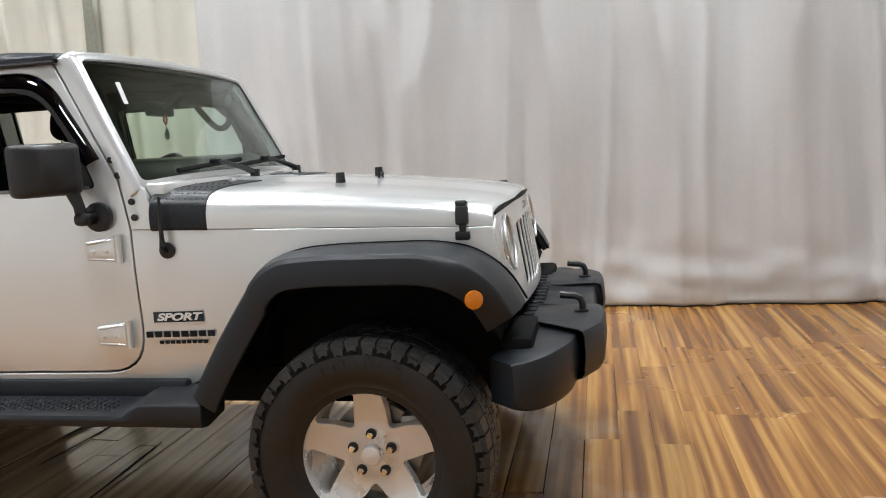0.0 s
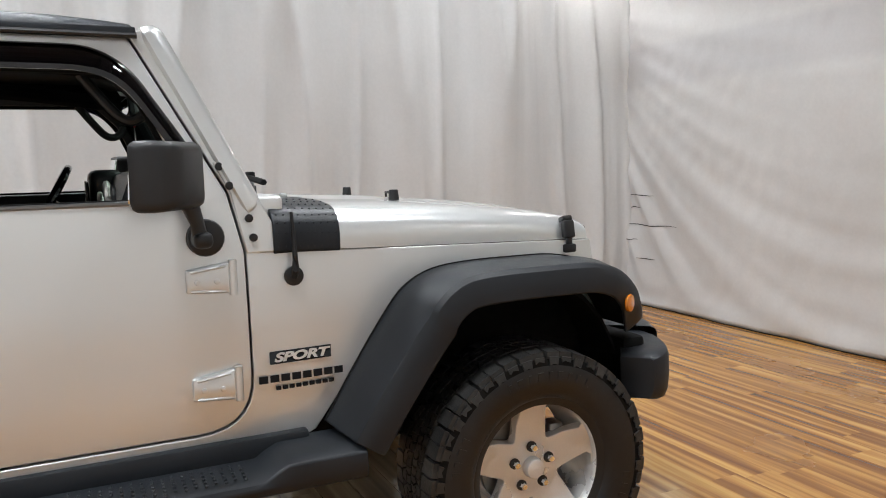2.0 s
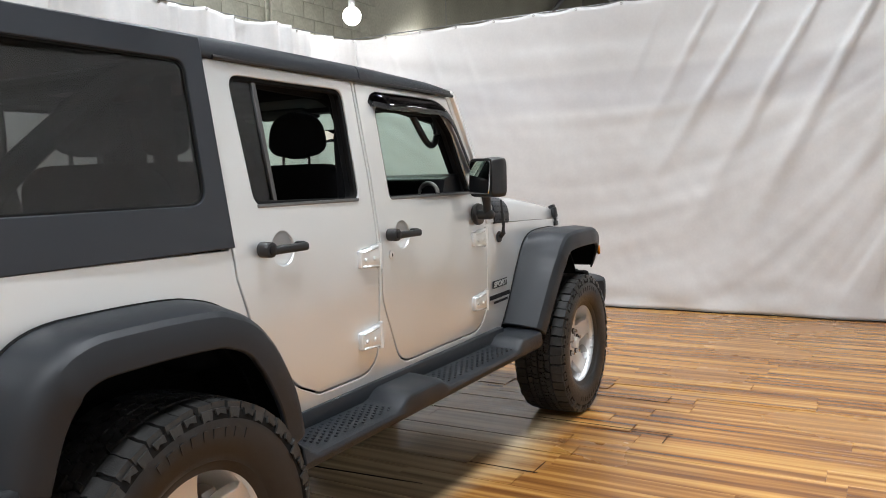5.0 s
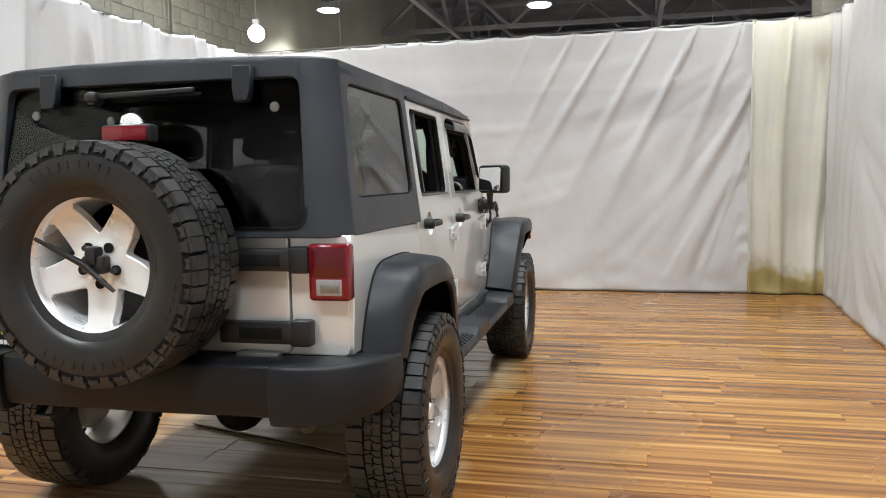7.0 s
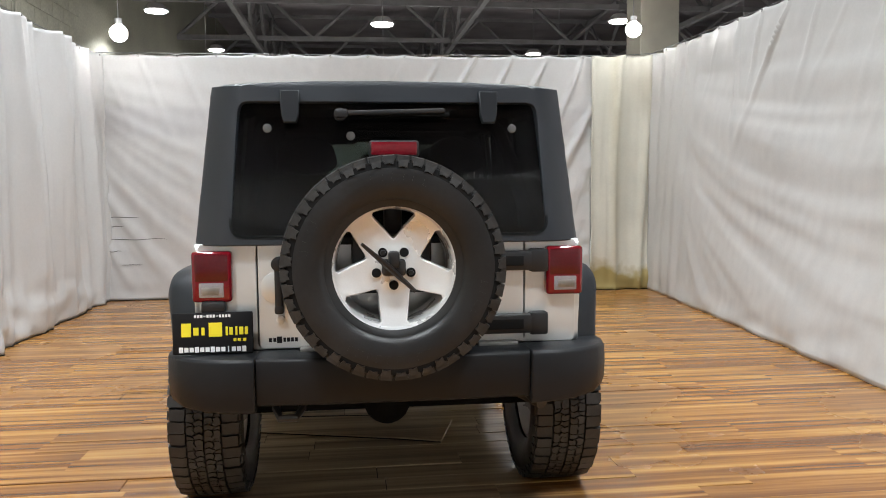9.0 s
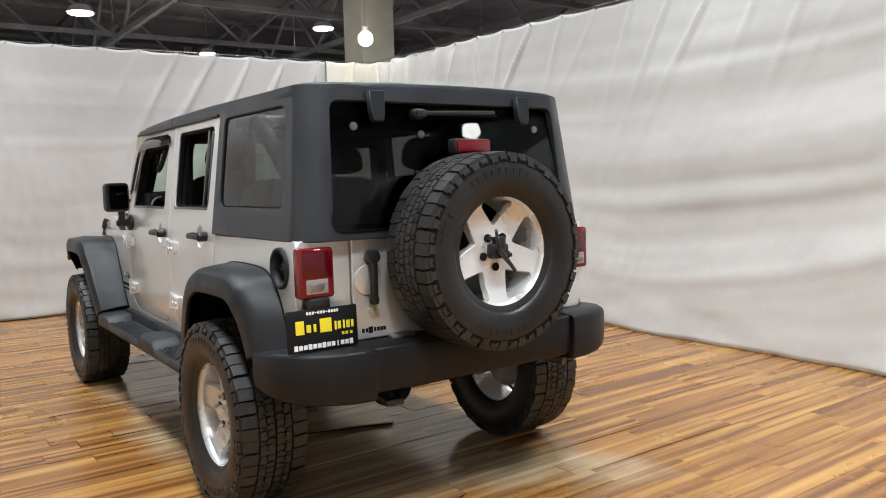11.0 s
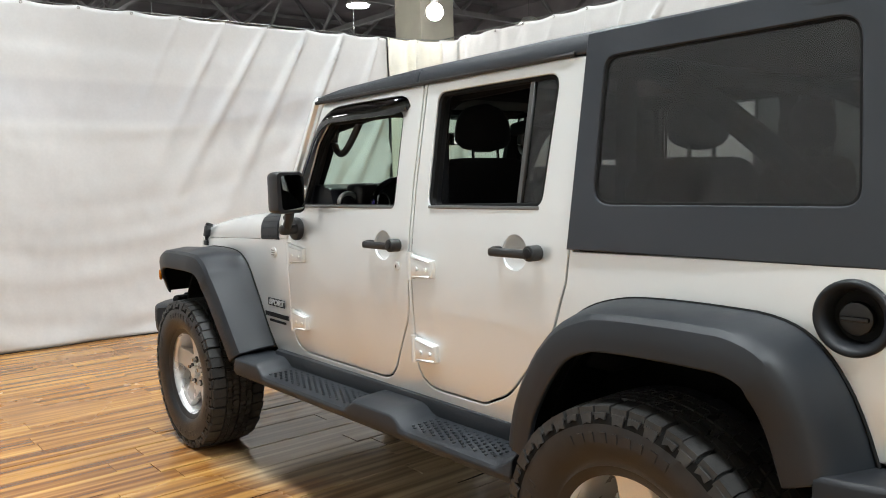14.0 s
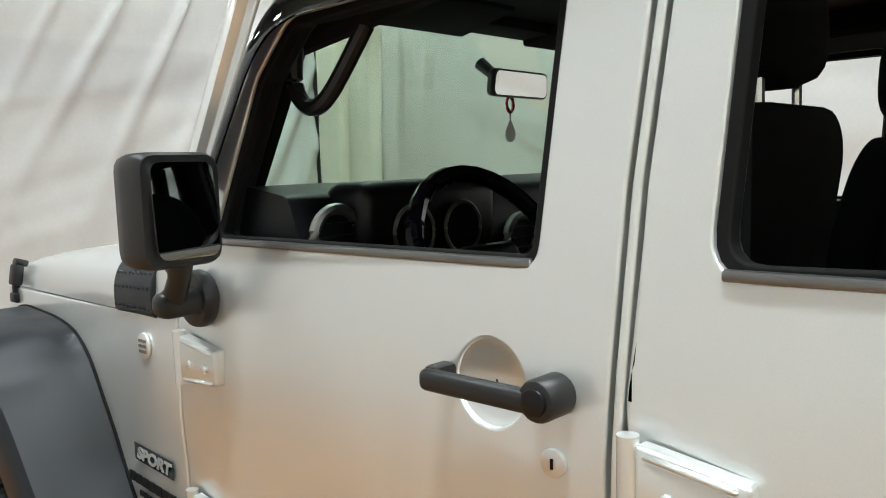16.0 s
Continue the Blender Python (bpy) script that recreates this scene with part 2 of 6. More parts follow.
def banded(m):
    """A soft-edged band across the sheet, above head height, is painted a little darker."""
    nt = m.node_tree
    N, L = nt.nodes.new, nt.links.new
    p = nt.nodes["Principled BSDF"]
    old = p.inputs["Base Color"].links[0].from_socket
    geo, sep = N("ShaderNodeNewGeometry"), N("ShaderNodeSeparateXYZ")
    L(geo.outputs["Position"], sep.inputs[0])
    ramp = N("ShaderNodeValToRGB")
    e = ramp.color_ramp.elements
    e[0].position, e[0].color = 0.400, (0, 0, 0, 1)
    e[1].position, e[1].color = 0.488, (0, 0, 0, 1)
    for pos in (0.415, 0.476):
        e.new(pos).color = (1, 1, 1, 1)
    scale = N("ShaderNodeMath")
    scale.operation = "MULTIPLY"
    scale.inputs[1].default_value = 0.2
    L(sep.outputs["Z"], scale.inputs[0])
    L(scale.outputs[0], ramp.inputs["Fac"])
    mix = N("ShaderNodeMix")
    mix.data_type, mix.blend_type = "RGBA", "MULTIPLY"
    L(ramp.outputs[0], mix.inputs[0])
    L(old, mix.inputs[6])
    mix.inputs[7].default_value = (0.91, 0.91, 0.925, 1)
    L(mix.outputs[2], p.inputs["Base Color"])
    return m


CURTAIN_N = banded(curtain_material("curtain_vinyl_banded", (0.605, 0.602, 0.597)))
CURTAIN_E = curtain_material("curtain_vinyl_offwhite", (0.57, 0.567, 0.555))
CURTAIN_Y = curtain_material("curtain_vinyl_yellowed", (0.66, 0.65, 0.57), 0.3)


def stained(name):
    """Yellowed vinyl with a brown tide mark of water that soaked up from the floor, and a faint run beside a fold."""
    m = curtain_material(name, (0.66, 0.65, 0.57), 0.3)
    nt = m.node_tree
    N, L = nt.nodes.new, nt.links.new
    p = nt.nodes["Principled BSDF"]
    old = p.inputs["Base Color"].links[0].from_socket
    geo = N("ShaderNodeNewGeometry")
    sep = N("ShaderNodeSeparateXYZ")
    L(geo.outputs["Position"], sep.inputs[0])
    n = N("ShaderNodeTexNoise")
    n.inputs["Scale"].default_value, n.inputs["Detail"].default_value = 3.5, 5
    L(geo.outputs["Position"], n.inputs["Vector"])
    add = N("ShaderNodeMath")
    add.operation = "MULTIPLY_ADD"
    add.inputs[1].default_value, add.inputs[2].default_value = -0.55, 0.27
    L(n.outputs["Fac"], add.inputs[0])
    h = N("ShaderNodeMath")
    h.operation = "ADD"
    L(add.outputs[0], h.inputs[0])
    L(sep.outputs["Z"], h.inputs[1])
    r = N("ShaderNodeMapRange")
    r.inputs["From Min"].default_value, r.inputs["From Max"].default_value = 0.36, 0.20
    r.inputs["To Max"].default_value = 0.95
    L(h.outputs[0], r.inputs["Value"])
    run = N("ShaderNodeMapRange")
    run.inputs["From Min"].default_value, run.inputs["From Max"].default_value = 0.10, 0.0
    run.inputs["To Max"].default_value = 0.22
    off = N("ShaderNodeMath")
    off.operation = "ADD"
    off.inputs[1].default_value = -3.36
    L(sep.outputs["X"], off.inputs[0])
    ab = N("ShaderNodeMath")
    ab.operation = "ABSOLUTE"
    L(off.outputs[0], ab.inputs[0])
    L(ab.outputs[0], run.inputs["Value"])
    mx = N("ShaderNodeMath")
    mx.operation = "MAXIMUM"
    L(r.outputs[0], mx.inputs[0])
    L(run.outputs[0], mx.inputs[1])
    mix = N("ShaderNodeMix")
    mix.data_type = "RGBA"
    L(mx.outputs[0], mix.inputs[0])
    L(old, mix.inputs[6])
    mix.inputs[7].default_value = (0.36, 0.285, 0.10, 1)
    L(mix.outputs[2], p.inputs["Base Color"])
    return m


CURTAIN_S = stained("curtain_vinyl_stained")
BLOCK = mat("painted_block", (0.30, 0.29, 0.23), rough=0.7, grain=0.1, grain_size=30, bump=0.4, bump_size=60, blotch=0.12, blotch_size=1.5)
DARKROOF = mat("dark_roof_deck", (0.31, 0.275, 0.285), rough=0.9, blotch=0.25, blotch_size=1.0)
TRUSS = mat("truss_steel", (0.20, 0.19, 0.195), rough=0.7, blotch=0.2, blotch_size=3)
CONCRETE = mat("column_paint", (0.36, 0.34, 0.28), rough=0.8, blotch=0.15, blotch_size=2, bump=0.3, bump_size=40)
WIRE = mat("wire", (0.25, 0.25, 0.25), rough=0.4, metal=0.8)
FLOORBASE = mat("joint_dark", (0.008, 0.006, 0.004), rough=0.95, grain=0.2, grain_size=20, spec=0.1)


# ---- mesh helpers ----
from mathutils.geometry import delaunay_2d_cdt


def part(name, bm, material, parent=None, label="", smooth=True, angle=32, bevel=0.0, kind=""):
    """Links a bmesh as one mesh object, under a thing or a part."""
    me = bpy.data.meshes.new(name)
    bm.normal_update()
    for f in bm.faces:
        f.smooth = smooth
    if smooth:
        lim = radians(angle)
        for e in bm.edges:
            e.smooth = len(e.link_faces) == 2 and e.calc_face_angle(0) < lim
    layer = bm.verts.layers.float_vector.get("nrm")
    normals = [tuple(v[layer]) for v in bm.verts] if layer else []
    if layer and not all(abs(x) + abs(y) + abs(z) > 0.5 for x, y, z in normals):
        normals = []
    if normals:
        bevel = 0.0
        for e in bm.edges:
            e.smooth = True
    if layer:
        bm.verts.layers.float_vector.remove(layer)
    bm.to_mesh(me)
    bm.free()
    if normals:
        me.normals_split_custom_set_from_vertices(normals)
    me.materials.append(material)
    ob = new(name, me)
    if parent is not None:
        ob.parent = parent
    if bevel > 0:
        mod = ob.modifiers.new("edge", "BEVEL")
        mod.width, mod.segments, mod.limit_method, mod.angle_limit = bevel, 2, "ANGLE", radians(40)
    return tagged(ob, label, kind=kind)


def thing(name, label, category, group="", at=(0, 0, 0), kind=""):
    ob = new(name)
    ob.empty_display_size = 0.1
    ob.location = at
    return tagged(ob, label, category, group, kind)


def fillet(pts, radius, seg=5):
    """Rounds the corners of a polygon in a plane."""
    out, n = [], len(pts)
    rs = radius if isinstance(radius, (list, tuple)) else [radius] * n
    for i, p in enumerate(pts):
        p, a, b = Vector(p), Vector(pts[i - 1]), Vector(pts[(i + 1) % n])
        da, db = (a - p), (b - p)
        la, lb = da.length, db.length
        if rs[i] <= 0 or la < 1e-6 or lb < 1e-6:
            out.append(tuple(p))
            continue
        ang = da.angle(db)
        cut = min(rs[i] / max(math.tan(ang / 2), 1e-3), 0.48 * la, 0.48 * lb)
        s, t = p + da / la * cut, p + db / lb * cut
        for k in range(seg + 1):
            u = k / seg
            out.append(tuple((1 - u) ** 2 * s + 2 * u * (1 - u) * p + u * u * t))
    return out


CORNERS = {}


def outline(corners, radius, seg=5):
    """A rounded polygon whose corners are kept, so that it can be moved outwards or inwards cleanly."""
    pts = fillet(corners, radius, seg)
    CORNERS[tuple(pts)] = (corners, radius if isinstance(radius, (list, tuple)) else [radius] * len(corners), seg)
    return pts


def grown(pts, d):
    """The outline moved outwards by d."""
    kept = CORNERS.get(tuple(pts))
    if kept:
        return outline(grown_corners(kept[0], d), [max(0.0006, r + d) if r > 0 else 0 for r in kept[1]], kept[2])
    return grown_corners(pts, d)


def grown_corners(pts, d):
    """A polygon moved outwards by d."""
    n = len(pts)
    area = sum(pts[i][0] * pts[(i + 1) % n][1] - pts[(i + 1) % n][0] * pts[i][1] for i in range(n))
    s = 1 if area > 0 else -1
    out = []
    for i in range(n):
        a, p, b = Vector(pts[i - 1]), Vector(pts[i]), Vector(pts[(i + 1) % n])
        e1, e2 = (p - a), (b - p)
        if e1.length < 1e-7 or e2.length < 1e-7:
            out.append(tuple(p))
            continue
        n1, n2 = Vector((e1.y, -e1.x)).normalized(), Vector((e2.y, -e2.x)).normalized()
        m = n1 + n2
        m = m / max(m.length_squared / 2, 0.3)
        out.append(tuple(p + m * d * s))
    return out


def panel(loops, place, towards, thick=0.02, ucuts=(), vcuts=(), edge=None):
    """A sheet with holes: loops of (u, v), the first the outline, laid out by place(u, v), with rounded rims and with thickness away from the side it faces."""
    if edge is None:
        edge = 0.0045 if thick >= 0.018 else (0.002 if thick >= 0.01 else 0.0)
    if edge > 0:
        loops = [grown(lp, -edge if k == 0 else edge) for k, lp in enumerate(loops)]
    if ucuts or vcuts:
        finer = []
        for lp in loops:
            row = []
            for i, p in enumerate(lp):
                a, b = Vector(lp[i - 1]), Vector(p)
                n = max(1, int((b - a).length / 0.03))
                row += [tuple(a.lerp(b, (k + 1) / n)) for k in range(n)]
            finer.append(row)
        loops = finer
    bm = bmesh.new()
    layer = bm.verts.layers.float_vector.new("nrm")
    pts, segs = [], []
    for lp in loops:
        k = len(pts)
        clean = [Vector(p) for i, p in enumerate(lp) if (Vector(p) - Vector(lp[i - 1])).length > 0.0004]
        pts += clean
        segs += [(k + i, k + (i + 1) % len(clean)) for i in range(len(clean))]
    rim_count = len(pts)

    def clear_of_rim(p):
        for a, b in segs:
            a, b = pts[a], pts[b]
            ab = b - a
            t = max(0.0, min(1.0, (p - a).dot(ab) / max(ab.length_squared, 1e-12)))
            if (a + ab * t - p).length_squared < 0.0001:
                return False
        return True

    def inside(p):
        odd = False
        for a, b in segs:
            a, b = pts[a], pts[b]
            if (a.y > p.y) != (b.y > p.y) and p.x < a.x + (p.y - a.y) / (b.y - a.y) * (b.x - a.x):
                odd = not odd
        return odd

    if ucuts or vcuts:
        lo = [min(p[k] for p in pts) for k in (0, 1)]
        hi = [max(p[k] for p in pts) for k in (0, 1)]
        lines = []
        for k, cuts in ((0, ucuts), (1, vcuts)):
            row = sorted([c for c in cuts if lo[k] < c < hi[k]])
            n = max(2, int((hi[k] - lo[k]) / 0.07))
            for i in range(1, n):
                c = lo[k] + (hi[k] - lo[k]) * i / n
                if all(abs(c - r) > 0.03 for r in row):
                    row.append(c)
            lines.append(row)
        extra = [Vector((u, v)) for u in lines[0] for v in lines[1]]
        pts += [p for p in extra if inside(p) and clear_of_rim(p)]
    cdt = delaunay_2d_cdt(pts, segs, [], 0, 1e-6)
    vs = [bm.verts.new((p.x, p.y, 0)) for p in cdt[0]]
    for tri in cdt[2]:
        c = sum((cdt[0][k] for k in tri), Vector((0, 0))) / len(tri)
        if inside(c):
            bm.faces.new([vs[k] for k in tri])
    for v in vs:
        if not v.link_faces:
            bm.verts.remove(v)
    bm.normal_update()
    if sum(f.normal.z * f.calc_area() for f in bm.faces) < 0:
        bmesh.ops.reverse_faces(bm, faces=bm.faces[:])
    h = 0.012

    def facing(u, v):
        return (place(u + h, v) - place(u - h, v)).cross(place(u, v + h) - place(u, v - h)).normalized()

    flat = {v: (v.co.x, v.co.y) for v in bm.verts}
    faces = bm.faces[:]
    rims = [(e.link_loops[0].vert, e.link_loops[0].link_loop_next.vert) for e in bm.edges if len(e.link_faces) == 1]
    outs = {}
    for a, b in rims:
        d = Vector(flat[b]) - Vector(flat[a])
        n = Vector((d.y, -d.x)).normalized() if d.length > 0 else Vector((0, 0))
        for v in (a, b):
            outs.setdefault(v, []).append(n)
    want = towards if callable(towards) else (lambda c: Vector(towards))
    nrm = {v: facing(*flat[v]) for v in flat}
    for v in flat:
        v.co = place(*flat[v])
    sign = 1 if sum(nrm[v].dot(want(v.co)) for v in flat) > 0 else -1
    for v in flat:
        nrm[v] *= sign
    for v in flat:
        v[layer] = nrm[v]

    def added(co, n):
        w = bm.verts.new(co)
        w[layer] = n
        return w

    def face(vs):
        if len(set(vs)) == len(vs):
            bm.faces.new(vs if sign > 0 else list(reversed(vs)))

    if thick > 0:
        back = {v: added(v.co - nrm[v] * thick, -nrm[v]) for v in flat}
        chain = {}
        for v, ns in outs.items():
            m = sum(ns, Vector((0, 0)))
            m = m / max(m.length_squared / len(ns), 0.35) if m.length > 1e-6 else m
            u0, v0 = flat[v]
            o3 = place(u0 + m.x * h, v0 + m.y * h) - place(u0, v0)
            o3 = o3.normalized() if o3.length > 1e-9 else nrm[v]
            row = [v]
            if edge > 0:
                for t in (45, 90):
                    c, s = 1 - math.cos(radians(t)), math.sin(radians(t))
                    row.append(added(place(u0 + m.x * edge * s, v0 + m.y * edge * s) - nrm[v] * edge * c, (nrm[v] * math.cos(radians(t)) + o3 * s).normalized()))
                base = place(u0 + m.x * edge, v0 + m.y * edge)
            else:
                base = place(u0, v0)
                row.append(added(base, o3))
            row.append(added(base - nrm[v] * thick, o3))
            chain[v] = row
        for f in faces:
            vs = [back[v] for v in reversed(f.verts)]
            face(vs)
        for a, b in rims:
            ra, rb = chain[a], chain[b]
            start = 0 if edge > 0 else 1
            for k in range(start, len(ra) - 1):
                face([rb[k], ra[k], ra[k + 1], rb[k + 1]])
    if sign < 0:
        bmesh.ops.reverse_faces(bm, faces=faces)
    return bm


def loft(bm, rings, closed=True, caps=True):
    """Skins a row of rings of points."""
    rows = [[bm.verts.new(p) for p in ring] for ring in rings]
    n = len(rows[0])
    for a, b in zip(rows, rows[1:]):
        for i in range(n if closed else n - 1):
            j = (i + 1) % n
            bm.faces.new((a[i], a[j], b[j], b[i]))
    if caps and closed:
        bm.faces.new(list(reversed(rows[0])))
        bm.faces.new(rows[-1])
    bmesh.ops.recalc_face_normals(bm, faces=bm.faces[:])
    return bm


def rbox(bm, c, s, r=0.0, seg=2, m=None):
    """A box at c of size s with rounded edges."""
    t = bmesh.new()
    bmesh.ops.create_cube(t, size=1, matrix=Matrix.Diagonal((*s, 1)))
    if r > 0:
        bmesh.ops.bevel(t, geom=t.edges[:], offset=min(r, 0.49 * min(s)), segments=seg, profile=0.5, affect="EDGES")
    bmesh.ops.transform(t, matrix=Matrix.Translation(c) @ (m or Matrix()), verts=t.verts[:])
    merge(bm, t)
    return bm


def merge(bm, t):
    me = bpy.data.meshes.new("tmp")
    t.to_mesh(me)
    t.free()
    bm.from_mesh(me)
    bpy.data.meshes.remove(me)


def disc(bm, c, r, depth, axis="x", seg=24, r2=None, bevel=0.0):
    t = bmesh.new()
    bmesh.ops.create_cone(t, cap_ends=True, segments=seg, radius1=r, radius2=r if r2 is None else r2, depth=depth)
    if bevel > 0:
        bmesh.ops.bevel(t, geom=[e for e in t.edges if len(e.link_faces) == 2 and e.calc_face_angle(0) > 0.8], offset=bevel, segments=2, profile=0.5, affect="EDGES")
    turn = {"x": pose(0, 0, 0, 0, 90, 0), "y": pose(0, 0, 0, 90, 0, 0), "-y": pose(0, 0, 0, 90, 0, 0), "z": Matrix(), "-x": pose(0, 0, 0, 0, -90, 0)}[axis]
    bmesh.ops.transform(t, matrix=Matrix.Translation(c) @ turn, verts=t.verts[:])
    merge(bm, t)
    return bm


def tube(bm, pts, r, seg=8, closed=False):
    """A round bar along points."""
    pts = [Vector(p) for p in pts]
    rings, n = [], len(pts)
    up = Vector((0, 0, 1))
    for i, p in enumerate(pts):
        d = (pts[(i + 1) % n] - pts[i - 1]) if closed or 0 < i < n - 1 else (pts[1] - p if i == 0 else p - pts[i - 1])
        d.normalize()
        a = d.cross(up)
        if a.length < 0.1:
            a = d.cross(Vector((0, 1, 0)))
        a.normalize()
        b = a.cross(d)
        rr = r[i] if isinstance(r, (list, tuple)) else r
        rings.append([p + (a * math.cos(k * math.tau / seg) + b * math.sin(k * math.tau / seg)) * rr for k in range(seg)])
    if closed:
        rings.append(rings[0])
    t = bmesh.new()
    loft(t, rings, True, not closed)
    if closed:
        bmesh.ops.remove_doubles(t, verts=t.verts[:], dist=1e-6)
    merge(bm, t)
    return bm


def arc(cx, cy, r, a0, a1, n=8):
    return [(cx + r * math.cos(radians(a0 + (a1 - a0) * k / n)), cy + r * math.sin(radians(a0 + (a1 - a0) * k / n))) for k in range(n + 1)]


def lerp_table(x, table):
    for (x0, y0), (x1, y1) in zip(table, table[1:]):
        if x <= x1:
            u = max(0.0, min(1.0, (x - x0) / (x1 - x0)))
            return y0 + (y1 - y0) * u
    return table[-1][1]


def letters(text, size, place, material, parent, name="lettering", extrude=0.001, shear=0.0, wide=1.0, offset=0.0):
    """Raised lettering from the built-in font, laid by the matrix place."""
    cu = bpy.data.curves.new(name, "FONT")
    cu.body, cu.size, cu.extrude, cu.shear, cu.offset = text, size, extrude, shear, offset
    cu.align_x, cu.align_y = "CENTER", "CENTER"
    tmp = bpy.data.objects.new("tmp_text", cu)
    scene.collection.objects.link(tmp)
    dg = bpy.context.evaluated_depsgraph_get()
    me = bpy.data.meshes.new_from_object(tmp.evaluated_get(dg))
    bpy.data.objects.remove(tmp)
    me.transform(place @ Matrix.Diagonal((wide, 1, 1, 1)))
    me.materials.clear()
    me.materials.append(material)
    ob = new(name, me)
    ob.parent = parent
    return ob


# ---- hall: floor slab, curtains, block wall, roof ----
bm = bmesh.new()
rbox(bm, (3.0, 8.0, -0.06), (24, 38, 0.1))
floor = part("floor", bm, FLOORBASE, None, "dark slab under worn oak-look laminate planks", smooth=False, kind="structure")
tagged(floor, category="floor")


# pale slab out of view, added to bounce lamp light onto the ceiling
bm = bmesh.new()
for c, size in (((3.0, 17.1, -0.05), (24, 23.6, 0.1)), ((9.2, -0.7, -0.05), (10, 12, 0.1)), ((3.0, -9.0, -0.05), (24, 5.2, 0.1))):
    rbox(bm, (c[0], c[1], c[2] + 0.002), size)
part("hall_floor", bm, mat("hall_bounce_pale", (0.42, 0.40, 0.37), rough=0.55, blotch=0.15, blotch_size=0.8), None, "unseen pale floor outside the curtains, added to bounce light up", smooth=False, kind="structure")

EYELETS = 0.47


def hook_height(s, length, top):
    return top - 0.020 * abs(math.sin((s - 0.03) / EYELETS * math.pi))


def curtain(name, label, a, b, top, lean, folds, material, seed, facing):
    """A hung sheet of vinyl from a to b on plan, with folds, a hem on the floor and eyelets along its top."""
    a, b = Vector(a), Vector(b)
    along = b - a
    length = along.length
    along /= length
    inwards = Vector(facing)
    nu, nv = max(8, int(length / 0.028)), 80
    verts = []
    for i in range(nu + 1):
        s = length * i / nu
        for j in range(nv + 1):
            z = j / nv
            h = 0.004 + (hook_height(s, length, top[0] + (top[1] - top[0]) * s / length) - 0.004) * z
            d = folds(s, h, length)
            d += lean(s / length) * (1 - z)
            p = a + along * s + inwards * d
            wob = 0.012 * noise.noise(Vector((s * 2.1 + seed, h * 1.3, seed))) if 0 < i < nu else 0
            verts.append((p.x + along.x * wob, p.y + along.y * wob, h))
    faces = []
    for i in range(nu):
        for j in range(nv):
            k = i * (nv + 1) + j
            faces.append((k, k + nv + 1, k + nv + 2, k + 1))
    me = bpy.data.meshes.new(name)
    me.from_pydata(verts, [], faces)
    for poly in me.polygons:
        poly.use_smooth = True
    me.materials.append(material)
    base = thing(name, label, "curtain", "hanging curtains")
    sheet = new("sheet", me)
    sheet.parent = base
    mod = sheet.modifiers.new("sheet", "SOLIDIFY")
    mod.thickness, mod.offset = 0.003, 0
    n = int(length / EYELETS)
    bm = bmesh.new()
    rings = arc(0, 0, 0.011, 0, 360, 10)[:-1]
    tube(bm, [(0.0, p[0], p[1]) for p in rings], 0.004, 6, True)
    ring = part("eyelet", bm, STEEL, base)
    turn = math.atan2(along.y, along.x) - math.pi / 2
    for k in range(n + 1):
        s = min(length - 0.03, 0.03 + k * EYELETS)
        ob = ring if k == 0 else ring.copy()
        if k:
            scene.collection.objects.link(ob)
        p = a + along * s + inwards * (folds(s, top[0] - 0.03, length) + 0.004)
        ob.matrix_local = Matrix.Translation((p.x, p.y, hook_height(s, length, top[0] + (top[1] - top[0]) * s / length) - 0.022)) @ Matrix.Rotation(turn, 4, "Z")
    bm = bmesh.new()
    za, zb = top[0] + 0.008, top[1] + 0.008
    tube(bm, [(*a, za), (*(a + along * length * 0.5), (za + zb) / 2 - 0.01), (*b, zb)], 0.006, 6)
    part("rail_wire", bm, WIRE, base)
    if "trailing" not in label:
        # a dark tube draws the shadow gap under the hem
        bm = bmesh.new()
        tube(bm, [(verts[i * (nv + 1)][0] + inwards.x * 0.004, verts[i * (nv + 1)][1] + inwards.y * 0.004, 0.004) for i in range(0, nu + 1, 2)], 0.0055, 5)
        part("hem_edge", bm, GAP, base, "dark tube for the shadow gap under the hem")
    return base


def n3(x, y, z):
    return noise.noise(Vector((x, y, z)))


def deep_folds(s, z, length):
    """Upright pleats that wander, fade near the hem and crumple on the floor."""
    w = s + 0.12 * n3(s * 0.7, z * 0.35, 3.1) + 0.05 * (z - 1.5) * n3(s * 0.9, 0.4, 8.0)
    f = 0.060 * math.sin(w * 6.3 + 2.2 * n3(s * 0.7, 0.15 * z, 5)) * (0.5 + 0.6 * n3(s * 0.8, z * 0.2, 1.7))
    crease = 1 - abs(n3(w * 2.6, z * 0.16, 9.2)) * 3.4
    f += 0.085 * max(0.0, crease) ** 1.7 + 0.075 * n3(w * 1.7, z * 0.18, 2.9) + 0.034 * n3(w * 6.5, z * 0.35, 4.4) + 0.010 * n3(w * 15, z * 0.8, 2.0)
    low = max(0.0, 1 - z / 0.6)
    return f * (1 - 0.45 * low) + low * (0.05 * n3(s * 3, z * 6, 7.7) + 0.02)


